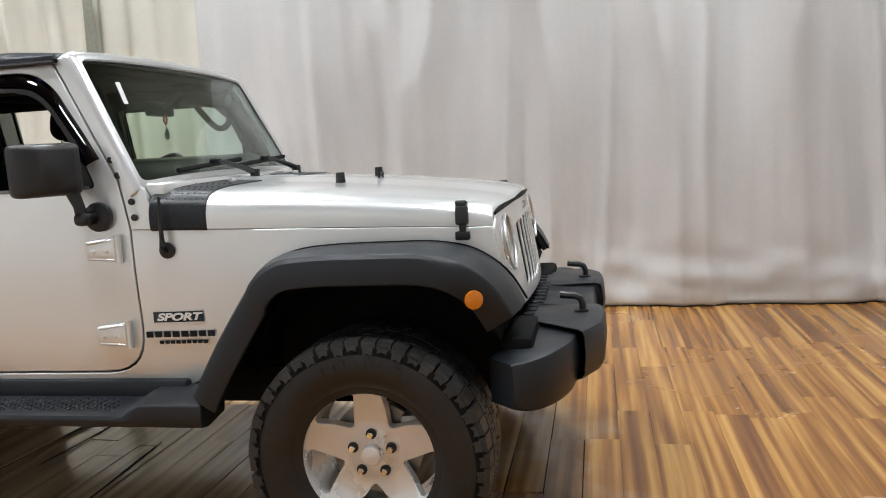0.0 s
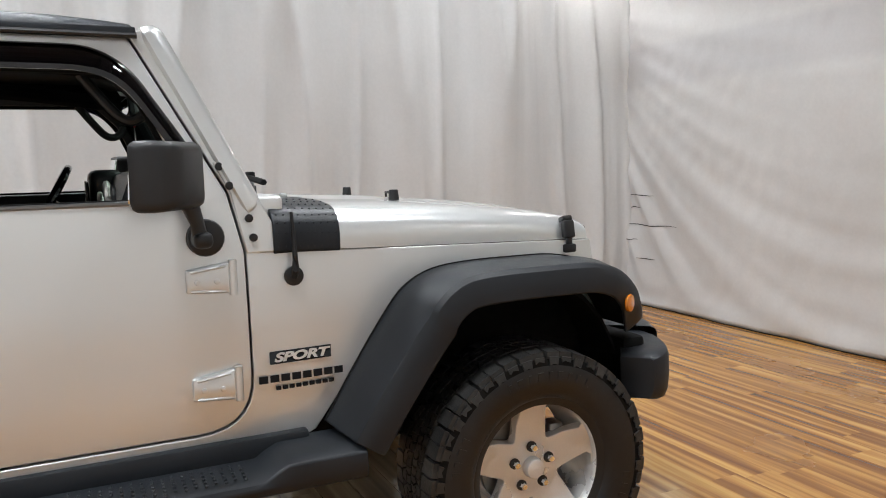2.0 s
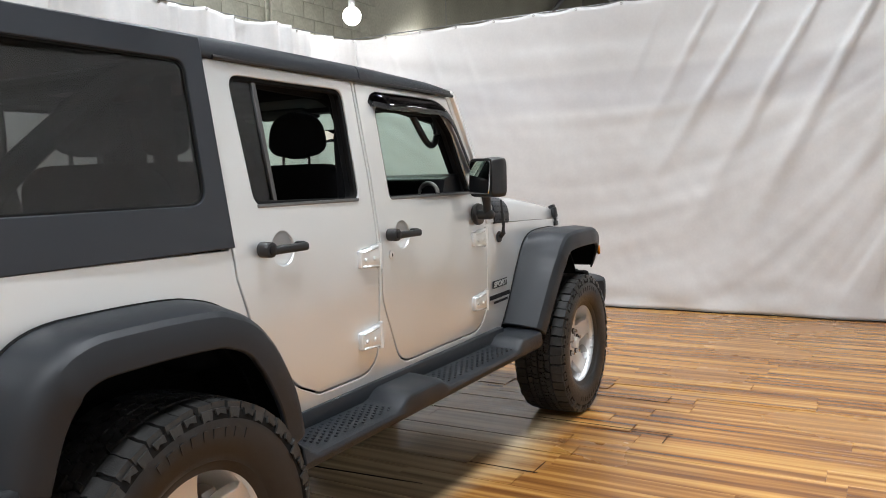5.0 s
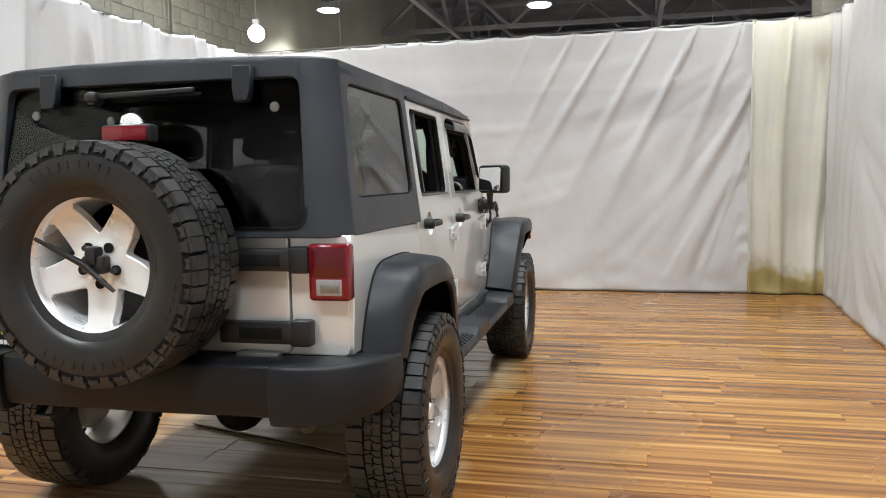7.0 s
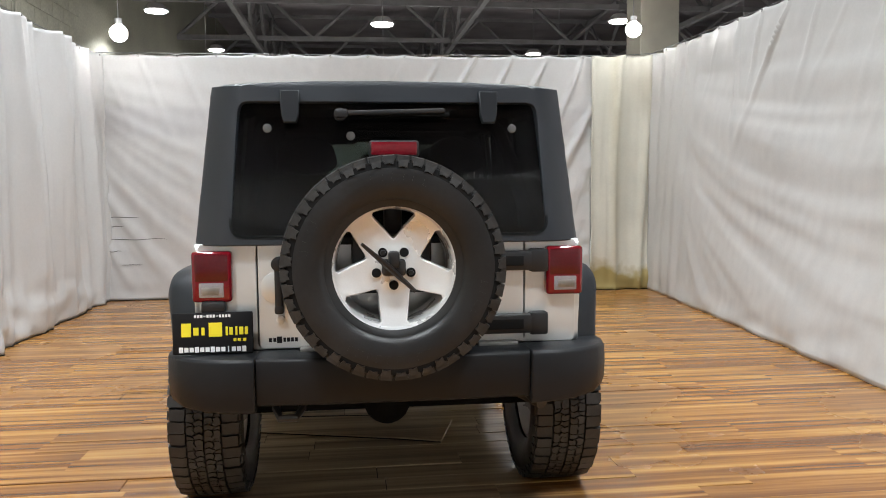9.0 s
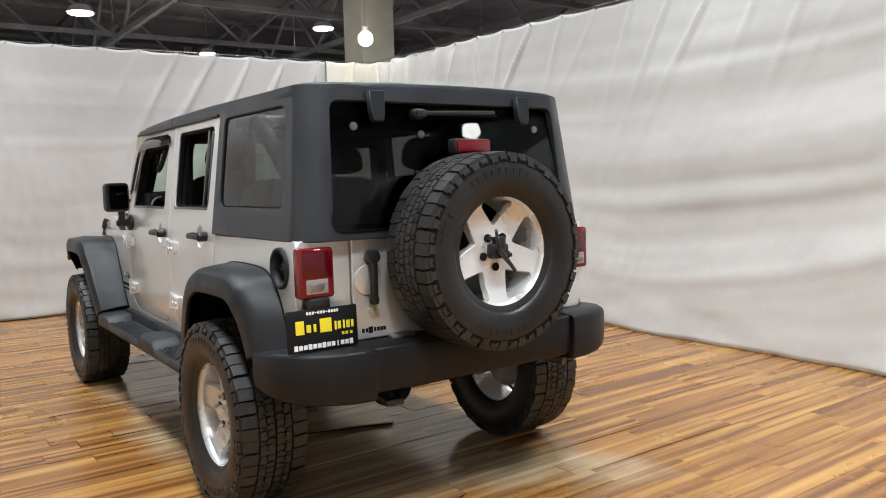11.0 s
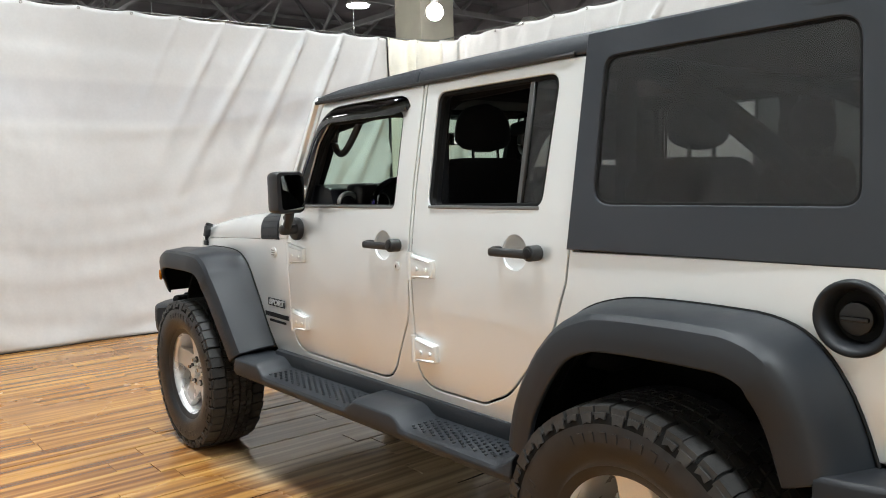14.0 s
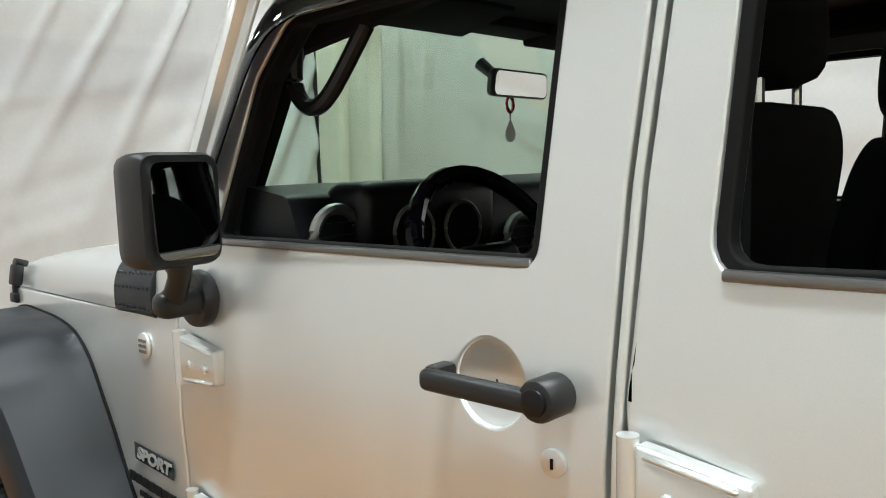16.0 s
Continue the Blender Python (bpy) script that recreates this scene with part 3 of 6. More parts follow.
def slack_folds(s, z, length):
    """Creases that slant down from the eyelets, over wide swags that hang between two supports."""
    drop = max(0.0, 3.06 - z)
    north = length < 7
    f = 0.0
    first = int(s / EYELETS) - 3
    for k in range(first, first + 10):
        at = 0.03 + k * EYELETS
        r = n3(k * 0.73 + 3.0, 0.5, length)
        if north:
            much = max(0.03, min(1.0, (at - 3.3) / 2.4)) * (1.0 + 0.5 * r)
            slant, reach = 0.50 + 0.16 * r, 0.30 + 1.15 * max(0.0, min(1.0, (at - 2.2) / 3.6))
        else:
            much = max(0.1, 0.42 + 0.9 * n3(k * 1.37 + 8.0, 2.5, length))
            slant, reach = 0.25 + 0.9 * r, 0.55 + 0.5 * abs(r)
        if north and at < 1.5:
            # pulled the other way by the corner
            much, slant, reach = 0.18 + 0.2 * r, -0.42 - 0.2 * r, 0.75
        w = 0.016 + 0.050 * drop
        d = (s - (at - slant * drop)) / w
        if abs(d) < 3.2:
            f += much * (0.066 * math.exp(-d * d) - 0.080 * d * math.exp(-d * d)) * math.exp(-(drop / reach) ** 1.5) * min(1.0, 0.30 + drop * 4)
    mid, half = (0.46 * length, 0.52 * length) if north else (5.2, 5.0)
    u = (s - mid) / half
    shape = max(0.0, 1 - u * u)
    level = drop / (0.25 + 0.75 * shape) + 0.10 * n3(s * 0.5, z * 0.5, 5.0)
    fade = min(1.0, drop / 0.5) * min(1.0, z / 0.5)
    swell = 0.38 if north else min(0.62, max(0.12, (s - 0.6) / 3.6))
    f += swell * fade * (0.060 * n3(level * 2.3, s * 0.22, 2.0 + length) + 0.022 * n3(level * 5.5, s * 0.35, 6.0) + 0.006 * n3(level * 12, s * 0.6, 1.0))
    f += 0.050 * n3(s * 0.6, z * 0.5, 14.0) + 0.008 * n3(s * 2.4 + z, z * 1.6, 3.3) + 0.004 * n3(s * 9, z * 7, 1.0)
    if not north and s < 2.2:
        # gathered where it meets the corner
        close = (1 - s / 2.2) ** 1.3
        w = s * (1 + 0.12 * drop)
        f += close * (0.045 * math.sin(w * 17 + 2 * n3(s, z * 0.25, 3.0)) * math.exp(-drop * 0.7) + 0.05 * n3(w * 3.0 - drop * 0.4, z * 0.15, 7.0))
    low = max(0.0, 1 - z / 0.35)
    return f + low * 0.03 * n3(s * 2.5, z * 5, 17.7)


def bunched_folds(s, z, length):
    """Close deep pleats gathered towards the rail."""
    w = s + 0.05 * n3(s * 1.3, z * 0.4, 6.1)
    return 0.055 * math.sin(w * 21 + 2.5 * n3(s * 1.1, z * 0.2, 2.4)) * (0.7 + 0.5 * n3(s * 1.7, z * 0.3, 8.8)) + 0.05 * n3(w * 2.4, z * 0.2, 4.1) + 0.012 * n3(w * 12, z * 0.9, 1.1)


W_X, N_Y = -3.24, 5.03
curtain("west_curtain", "grey-white vinyl curtain hung in soft vertical pleats", (W_X, N_Y), (W_X, -1.10), (3.06, 3.02), lambda u: 0.03, deep_folds, CURTAIN_W, 1.0, (1, 0))
curtain("west_curtain", "short yellowed vinyl curtain bunched in deep pleats", (W_X - 0.03, -1.02), (W_X - 0.03, -2.14), (3.02, 3.01), lambda u: 0.02, bunched_folds, CURTAIN_Y, 7.0, (1, 0))
curtain("west_curtain", "yellowed white vinyl curtain in soft pleats", (W_X + 0.01, -2.12), (W_X + 0.01, -6.3), (3.01, 3.0), lambda u: 0.03, deep_folds, CURTAIN_Y, 9.0, (1, 0))
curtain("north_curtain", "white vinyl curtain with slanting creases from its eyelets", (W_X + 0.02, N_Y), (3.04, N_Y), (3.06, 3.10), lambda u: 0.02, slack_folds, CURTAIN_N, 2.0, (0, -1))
curtain("north_curtain", "narrow yellowed vinyl curtain stained along its hem", (3.02, N_Y + 0.03), (3.92, N_Y - 0.02), (3.10, 3.14), lambda u: 0.03, deep_folds, CURTAIN_S, 4.0, (0, -1))
curtain("east_curtain", "white vinyl curtain sagging and trailing out on the floor", (3.88, N_Y), (3.88, -6.3), (3.14, 3.05), lambda u: 0.04 + 0.36 * min(1.0, u * 2.2), slack_folds, CURTAIN_E, 5.0, (-1, 0))
curtain("south_curtain", "vinyl curtain closing the stage, darkened to read as less lit", (3.9, -6.3), (W_X, -6.3), (3.05, 3.05), lambda u: 0.03, slack_folds, CURTAIN_D, 6.0, (0, 1))

# narrow cuts in the curtain beside the corner
north = bpy.data.objects["north_curtain"]
for x0, x1, z in ((-3.19, -2.78, 1.05), (-3.19, -2.95, 0.93), (-3.19, -2.45, 0.77), (-3.19, -3.0, 0.62), (-3.0, -2.75, 0.45)):
    bm = bmesh.new()
    rings = []
    for k in range(13):
        u = k / 12
        x = x0 + (x1 - x0) * u
        h = 0.0008 + 0.0028 * math.sin(u * math.pi) ** 0.7
        zz = z + 0.012 * n3(u * 3, z * 9, 2.0)
        ring = []
        for dz in (-h, h):
            s = x - (W_X + 0.02)
            y = N_Y - (slack_folds(s, zz + dz, 6.26) + 0.02 * (1 - z / 3.08)) - 0.004
            ring.append((x, y, zz + dz))
        rings.append([ring[0], ring[1], (ring[1][0], ring[1][1] - 0.001, ring[1][2]), (ring[0][0], ring[0][1] - 0.001, ring[0][2])])
    loft(bm, rings)
    part("slit", bm, GAP, north, "thin dark cut in the vinyl")

bm = bmesh.new()
rbox(bm, (2.6, 15.0, 6.35), (25, 44, 0.1))
part("ceiling", bm, DARKROOF, None, "dark unlit roof deck over the hall", smooth=False, kind="structure")
for nm, c, s in (("wall_north", (2.6, 30.1, 3.0), (25, 0.2, 6.6)), ("wall_east", (14.0, 10, 3.0), (0.2, 40, 6.6)), ("wall_south", (2.6, -8.1, 3.0), (25, 0.2, 6.6))):
    bm = bmesh.new()
    rbox(bm, c, s)
    part(nm, bm, DARKROOF, None, "dark painted wall of the hall", smooth=False, kind="structure")
bm = bmesh.new()
rbox(bm, (-4.0, 10, 3.0), (0.2, 40, 6.6))
wall_west = part("wall_west", bm, BLOCK, None, "olive painted concrete block wall", smooth=False, kind="structure")

bm = bmesh.new()
rbox(bm, (4.10, 5.62, 3.0), (0.55, 0.55, 6.4), 0.01)
part("column", bm, CONCRETE, None, "square olive-grey painted column", smooth=False, kind="structure")


def truss(length, depth):
    base = thing("roof_truss", "dark steel roof truss with angled webs", "roof truss", "roof trusses")
    bm = bmesh.new()
    rbox(bm, (0, 0, depth), (length, 0.10, 0.10))
    part("top_chord", bm, TRUSS, base, smooth=False)
    bm = bmesh.new()
    rbox(bm, (0, 0, 0), (length, 0.10, 0.10))
    part("bottom_chord", bm, TRUSS, base, smooth=False)
    n = int(length / 1.5)
    for k in range(n):
        x0, x1 = -length / 2 + k * length / n, -length / 2 + (k + 1) * length / n
        p, q = ((x0, 0, 0), (x1, 0, depth)) if k % 2 else ((x0, 0, depth), (x1, 0, 0))
        bm = bmesh.new()
        tube(bm, [p, q], 0.045, 6)
        part("web", bm, TRUSS, base)
    return base


first = truss(18.0, 1.35)
first.matrix_basis = pose(3.6, 6.4, 4.75)
for y in (9.5, 13.2, 17.4, 22.0, 2.0, -3.2):
    copy_thing(first, pose(3.6, y, 4.75))
for x in (-2.2, 2.3, 6.8):
    copy_thing(first, pose(x, 14.2, 4.7, 0, 0, 90))


def high_bay(at):
    base = thing("high_bay_lamp", "round white high-bay lamp hanging under the roof", "ceiling lamp", "high-bay lamps", at)
    bm = bmesh.new()
    disc(bm, (0, 0, 0.0), 0.16, 0.02, "z", 24)
    part("diffuser", bm, SOCKET, base)
    bm = bmesh.new()
    disc(bm, (0, 0, 0.06), 0.19, 0.1, "z", 24, 0.11)
    part("housing", bm, LAMPBODY, base)
    bm = bmesh.new()
    tube(bm, [(0, 0, 0.1), (0, 0, 6.3 - at[2])], 0.008, 6)
    part("stem", bm, TRUSS, base)
    return base


# the last six, over the stage, are added out of view to light it
for at in HIGH_BAYS:
    high_bay(at)


def flood(at):
    base = thing("flood_lamp", "bright round flood lamp on a stalk above the curtain", "flood lamp", "corner flood lamps", at)
    bm = bmesh.new()
    bmesh.ops.create_uvsphere(bm, u_segments=24, v_segments=14, radius=0.10)
    part("bulb", bm, SOCKET, base)
    bm = bmesh.new()
    disc(bm, (0, 0, 0.125), 0.04, 0.08, "z", 16)
    part("socket", bm, LAMPBODY, base)
    bm = bmesh.new()
    tube(bm, [(0, 0, 0.14), (0, 0, 6.3 - at[2])], 0.006, 6)
    part("cord", bm, TRUSS, base)
    return base


for at in FLOODS:
    flood(at)
for i, (x, y) in enumerate(((-1.9, N_Y), (0.3, N_Y), (2.6, N_Y), (3.88, 2.6), (3.88, -0.6), (W_X, 2.2), (W_X, -1.4))):
    bm = bmesh.new()
    tube(bm, [(x, y, 3.08), (x, y, 6.3)], 0.004, 5)
    tagged(part("hanging_wire", bm, WIRE, None, "thin steel wire holding up the curtain rail"), category="wire", group="hanging wires")

sign = thing("hanging_sign", "blue hanging aisle sign with a white mark", "sign", at=(7.75, 3.03, 4.32))
bm = bmesh.new()
rbox(bm, (0, 0, 0), (0.05, 0.62, 0.50), 0.006)
part("sign_board", bm, mat("sign_blue", (0.03, 0.10, 0.45), rough=0.4, blotch=0.1), sign)
bm = bmesh.new()
rbox(bm, (-0.028, -0.10, -0.15), (0.006, 0.05, 0.14), 0.0)
part("sign_mark", bm, WHITEPRINT, sign)
bm = bmesh.new()
for y in (-0.25, 0.25):
    tube(bm, [(0, y, 0.24), (0, y, 2.0)], 0.004, 5)
part("sign_wire", bm, WIRE, sign)
# conduit pipe and junction box on the block wall
bm = bmesh.new()
tube(bm, [(-3.86, 4.36, 2.6), (-3.86, 4.36, 6.3)], 0.016, 8)
pipe = tagged(part("conduit_pipe", bm, CONCRETE, None, "painted conduit pipe on the block wall"), category="pipe")
bm = bmesh.new()
tube(bm, [(-3.86, 4.27, 2.6), (-3.86, 4.27, 6.3)], 0.010, 8)
tagged(part("conduit_pipe", bm, CONCRETE, None, "thin painted conduit pipe on the block wall"), category="pipe")


# ---- the off-roader ----
car = thing("off_road_car", "silver four-door off-road car with dark hardtop on plank floor", "car")
HUB_Z, TRACK, AXLE = 0.402, 0.786, 1.4735


def side_x(y, z):
    """Half-width of the bodywork at a place on its side."""
    x = lerp_table(y, ((-2.2, 0.764), (-1.5, 0.746), (-0.4, 0.736), (0.75, 0.718), (1.25, 0.676), (1.95, 0.60)))
    if z > 1.2:
        x -= (z - 1.2) * 0.110
    elif z < 0.85:
        x -= (0.85 - z) ** 2 * 0.25
    else:
        x += 0.006 * math.sin((z - 0.85) / 0.35 * math.pi)
    return x


def side_place(s, out=0.0):
    return lambda y, z: Vector((s * (side_x(y, z) + out), y, z))


ZCUTS = (0.62, 0.7, 0.78, 0.85, 0.92, 1.0, 1.08, 1.14, 1.2, 1.3, 1.45, 1.6)
YCUTS = (-0.4, 0.2, 0.75, 1.0, 1.25, 1.6)

DOOR_F = outline([(0.612, 0.642), (-0.205, 0.642), (-0.335, 0.92), (-0.338, 1.11), (-0.352, 1.40), (-0.388, 1.757), (0.335, 1.757), (0.568, 1.328), (0.606, 1.16)], [0.16, 0.13, 0.2, 0, 0, 0.02, 0.03, 0.05, 0.01], 7)
WIN_F = outline([(0.485, 1.307), (-0.238, 1.307), (-0.270, 1.672), (0.275, 1.672), (0.362, 1.585)], [0.02, 0.03, 0.035, 0.06, 0.05])
DOOR_R = outline([(-0.372, 0.655), (-0.735, 0.655), (-0.86, 0.71), (-1.06, 0.93), (-1.118, 1.10), (-1.128, 1.19), (-1.165, 1.757), (-0.412, 1.757), (-0.376, 1.40), (-0.362, 1.11)], [0.13, 0.08, 0.2, 0.2, 0.05, 0, 0.03, 0.02, 0, 0.1], 6)
WIN_R = outline([(-0.446, 1.310), (-1.010, 1.318), (-1.058, 1.718), (-0.474, 1.718)], 0.045)
BODY = [(0.74, 0.575), (0.80, 0.60), (1.03, 0.91), (1.15, 1.005), (1.70, 1.00), (1.82, 0.92), (1.86, 0.80), (1.922, 0.80), (1.876, 1.107), (1.0, 1.143), (0.655, 1.157), (0.628, 1.315), (0.395, 1.757), (0.380, 1.775), (-1.185, 1.768), (-1.148, 1.192), (-2.075, 1.205), (-2.075, 0.79), (-1.975, 0.79), (-1.925, 0.925), (-1.86, 1.01), (-1.77, 1.05), (-1.44, 1.06), (-1.32, 1.048), (-1.22, 1.015), (-1.145, 0.96), (-1.075, 0.87), (-1.015, 0.755), (-0.985, 0.64), (-0.975, 0.575)]


def smooth_path(pts, n):
    """A rounded line through a row of points."""
    out = []
    for i in range(len(pts) - 1):
        p0, p1, p2, p3 = (Vector(pts[max(0, min(len(pts) - 1, i + k))]) for k in (-1, 0, 1, 2))
        for j in range(n):
            t = j / n
            out.append(tuple(0.5 * ((2 * p1) + (p2 - p0) * t + (2 * p0 - 5 * p1 + 4 * p2 - p3) * t * t + (3 * p1 - p0 - 3 * p2 + p3) * t ** 3)))
    out.append(tuple(pts[-1]))
    return out


def ring_strip(loop, inset, place, towards, thick):
    return panel([loop, grown(loop, -inset)], place, towards, thick)


def handle(s, y, z, parent):
    """Pull handle with a push button, over a round recess."""
    x = side_x(y, z)
    bm = bmesh.new()
    bowl = []
    for k in range(9):
        r = 0.0565 * (1 - k / 8) + 0.002
        bowl.append([(s * (side_x(y + 0.108, z) - 0.003 - 0.012 * math.sqrt(max(0.0, 1 - (r / 0.0586) ** 2))), y + 0.108 + r * math.cos(a * math.tau / 32), z - 0.006 + r * math.sin(a * math.tau / 32)) for a in range(32)])
    loft(bm, bowl, True, False)
    dish = part("handle_dish", bm, PAINT, parent)
    bm = bmesh.new()
    rbox(bm, (s * (x + 0.037), y + 0.098, z - 0.003), (0.022, 0.172, 0.028), 0.010, 3)
    rbox(bm, (s * (x + 0.018), y + 0.170, z), (0.040, 0.026, 0.028), 0.008, 2)
    h = part("door_handle", bm, TRIM, parent, "black plastic pull handle")
    bm = bmesh.new()
    disc(bm, (s * (x + 0.020), y + 0.006, z), 0.0245, 0.05, "x", 24, bevel=0.006)
    part("handle_boss", bm, TRIM, h)
    bm = bmesh.new()
    disc(bm, (s * (x + 0.046), y + 0.006, z), 0.016, 0.007, "x", 20, bevel=0.002)
    part("push_button", bm, DASH, h)


def hinge(s, y, z, parent, rows=2):
    """Exposed wedge-shaped hinge with two bolts and a knuckle at its front."""
    base = Vector((s * (side_x(y, z) + 0.001), y, z))
    bm = bmesh.new()
    prof = fillet([(0.080, -0.049), (0.080, 0.039), (-0.038, 0.022), (-0.038, -0.042)], 0.006, 3)
    t = panel([prof], lambda u, v: Vector((s * (0.022 - 0.06 * max(0, 0.03 - u)), u, v)), (s, 0, 0), 0.020)
    bmesh.ops.translate(t, verts=t.verts[:], vec=base)
    merge(bm, t)
    rbox(bm, base + Vector((s * 0.0195, 0.022, 0.0225)), (0.009, 0.098, 0.008), 0.003, 2, pose(0, 0, 0, 8, 0, 0))
    rbox(bm, base + Vector((s * 0.0195, 0.022, -0.040)), (0.009, 0.098, 0.008), 0.003, 2, pose(0, 0, 0, -3, 0, 0))
    h = part("hinge", bm, PAINT, parent, "body-coloured exposed hinge", bevel=0.003)
    bm = bmesh.new()
    tube(bm, [base + Vector((s * 0.014, 0.090, -0.055)), base + Vector((s * 0.014, 0.090, 0.045))], 0.012, 12)
    part("knuckle", bm, PAINT, h)
    for u in (0.044, -0.008):
        bm = bmesh.new()
        disc(bm, base + Vector((s * 0.0215, u, -0.012)), 0.008, 0.008, "x", 12, bevel=0.002)
        part("bolt", bm, PAINT, h)
    return h


def door(s, shape, window, name, label, hy, hz, hinges, lock=None):
    dish_line = [(hy + 0.108 + 0.054 * math.cos(a * math.tau / 36), hz - 0.006 + 0.054 * math.sin(a * math.tau / 36)) for a in range(36)]
    d = part(name, panel([shape, window, dish_line], side_place(s), (s, 0, 0), 0.028, YCUTS, ZCUTS), PAINT, car, label, bevel=0.004)
    part("window_seal", ring_strip(grown(window, 0.004), 0.018, side_place(s, -0.007), (s, 0, 0), 0.02), GAP, d)
    inner = grown(shape, -0.03)
    part("inner_trim", panel([inner, grown(window, -0.004)], side_place(s, -0.058), (-s, 0, 0), 0.022, YCUTS, ZCUTS), TRIM, d)
    ys = [p[0] for p in window if p[1] < 1.35]
    bm = bmesh.new()
    y0, y1 = min(ys) + 0.010, max(ys) - 0.012
    zb = min(p[1] for p in window)
    rbox(bm, (s * (side_x(0.5 * (y0 + y1), zb) + 0.001), 0.5 * (y0 + y1), zb + 0.004), (0.010, y1 - y0, 0.012), 0.003)
    part("belt_moulding", bm, BRUSHED, d)
    handle(s, hy, hz, d)
    for y, z in hinges:
        hinge(s, y, z, d)
    if lock:
        bm = bmesh.new()
        disc(bm, (s * (side_x(*lock) + 0.002), *lock), 0.017, 0.008, "x", 20, bevel=0.002)
        k = part("lock", bm, ALLOY, d)
        bm = bmesh.new()
        rbox(bm, (s * (side_x(*lock) + 0.007), *lock), (0.002, 0.003, 0.012))
        part("keyhole", bm, GAP, k)
    return d


for s in (1, -1):
    holes = [grown(DOOR_F, 0.006), grown(DOOR_R, 0.006)]
    part("body_side", panel([BODY] + holes + ([arc(-1.940, 1.092, 0.066, 0, 360, 28)[:-1]] if s < 0 else []), side_place(s), (s, 0, 0), 0.03, YCUTS, ZCUTS), PAINT, car, "silver painted body side", bevel=0.004)
    part("door_jamb", panel([grown(DOOR_F, 0.02), grown(DOOR_F, -0.03)], side_place(s, -0.030), (s, 0, 0), 0.03), GAP, car)
    part("door_jamb", panel([grown(DOOR_R, 0.02), grown(DOOR_R, -0.03)], side_place(s, -0.030), (s, 0, 0), 0.03), GAP, car)
    d = door(s, DOOR_F, WIN_F, "front_door", "silver front door with its window wound down", -0.283, 1.170, ((0.478, 1.098), (0.480, 0.790)), (-0.273, 1.090))
    # smoked rain visor round the window's top
    line = smooth_path([(-0.286, 1.688), (-0.255, 1.694), (0.10, 1.697), (0.235, 1.690), (0.325, 1.642), (0.405, 1.530), (0.487, 1.398)], 6)
    rings = []
    for i, (y, z) in enumerate(line):
        a, b = Vector(line[max(0, i - 1)]), Vector(line[min(len(line) - 1, i + 1)])
        t = (b - a).normalized()
        across = Vector((-t.y, t.x))
        u = i / (len(line) - 1)
        half = 0.036 if u < 0.5 else 0.036 - 0.013 * min(1, (u - 0.5) / 0.25)
        end = min(1.0, math.sqrt(max(0.0, y + 0.286) / 0.035))
        swell = (0.2 + 0.8 * end) * (1.0 if u < 0.5 else 1 - 0.55 * (u - 0.5))
        half *= 0.6 + 0.4 * end
        ring = []
        for q, bulge in ((1.0, 0.003), (0.85, 0.014), (0.55, 0.026), (0.1, 0.036), (-0.4, 0.040), (-1.0, 0.039), (-1.0, 0.034), (-0.4, 0.034), (0.1, 0.030), (0.55, 0.020), (0.9, 0.004)):
            p = Vector((y, z)) + across * half * q
            ring.append((s * (side_x(p.x, p.y) + bulge * swell), p.x, p.y))
        rings.append(ring)
    bm = bmesh.new()
    loft(bm, rings)
    part("rain_visor", bm, SMOKED, d, "glossy smoked acrylic rain visor", angle=50)
    d2 = door(s, DOOR_R, WIN_R, "rear_door", "silver rear door with a half-open dark window", -1.012, 1.180, ((-0.466, 1.104), (-0.470, 0.798)))
    gl = [(-0.910, 1.32), (-1.0, 1.322), (-1.045, 1.71), (-0.943, 1.71)]
    part("vent_glass", panel([gl], side_place(s, -0.018), (s, 0, 0), 0.004), TINTGLASS, d2, "dark fixed rear pane")
    part("vent_bar", panel([[(-0.892, 1.318), (-0.910, 1.318), (-0.944, 1.712), (-0.926, 1.712)]], side_place(s, -0.010), (s, 0, 0), 0.012), mat("divider_grey", (0.075, 0.075, 0.075), 0.4, metal=0.3) if s > 0 else bpy.data.materials["divider_grey"], d2)

# hardtop shell: one sheet round both sides and the back, with three windows
CUT_X, CUT_Y = 0.13, 0.074
CUT_L = math.hypot(CUT_X, CUT_Y)


def shell_place(u, z):
    """u runs from the right side's front edge round the back, over a slanted corner, to the left side's front edge."""
    w = side_x(-1.9, z) + 0.004
    back = -2.118 + (z - 1.254) * 0.105
    s = 1 if u <= 0 else -1
    v = abs(u)  # distance from the middle of the back
    mid = w - CUT_X
    if v <= mid:
        return Vector((s * v, back, z))
    v -= mid
    if v <= CUT_L:
        t = v / CUT_L
        return Vector((s * (mid + CUT_X * t), back + CUT_Y * t ** 1.7, z))
    return Vector((s * w, back + CUT_Y + v - CUT_L, z))


def shell_u(y, z, s):
    w = side_x(-1.9, z) + 0.004
    back = -2.118 + (z - 1.254) * 0.105
    return -s * (w - CUT_X + CUT_L + y - back - CUT_Y)


U0, U1 = shell_u(-1.135, 1.2, 1), shell_u(-1.17, 1.812, 1)
shell_out = [(U0, 1.198), (U1, 1.812), (-U1, 1.812), (-U0, 1.198)]
qtr = [outline([(shell_u(-1.222, 1.328, s), 1.328), (shell_u(-1.238, 1.738, s), 1.738), (shell_u(-1.922, 1.738, s), 1.738), (shell_u(-1.945, 1.328, s), 1.328)], 0.05) for s in (1, -1)]
back_win = outline([(-0.612, 1.238), (-0.585, 1.748), (0.585, 1.748), (0.612, 1.238)], 0.05)
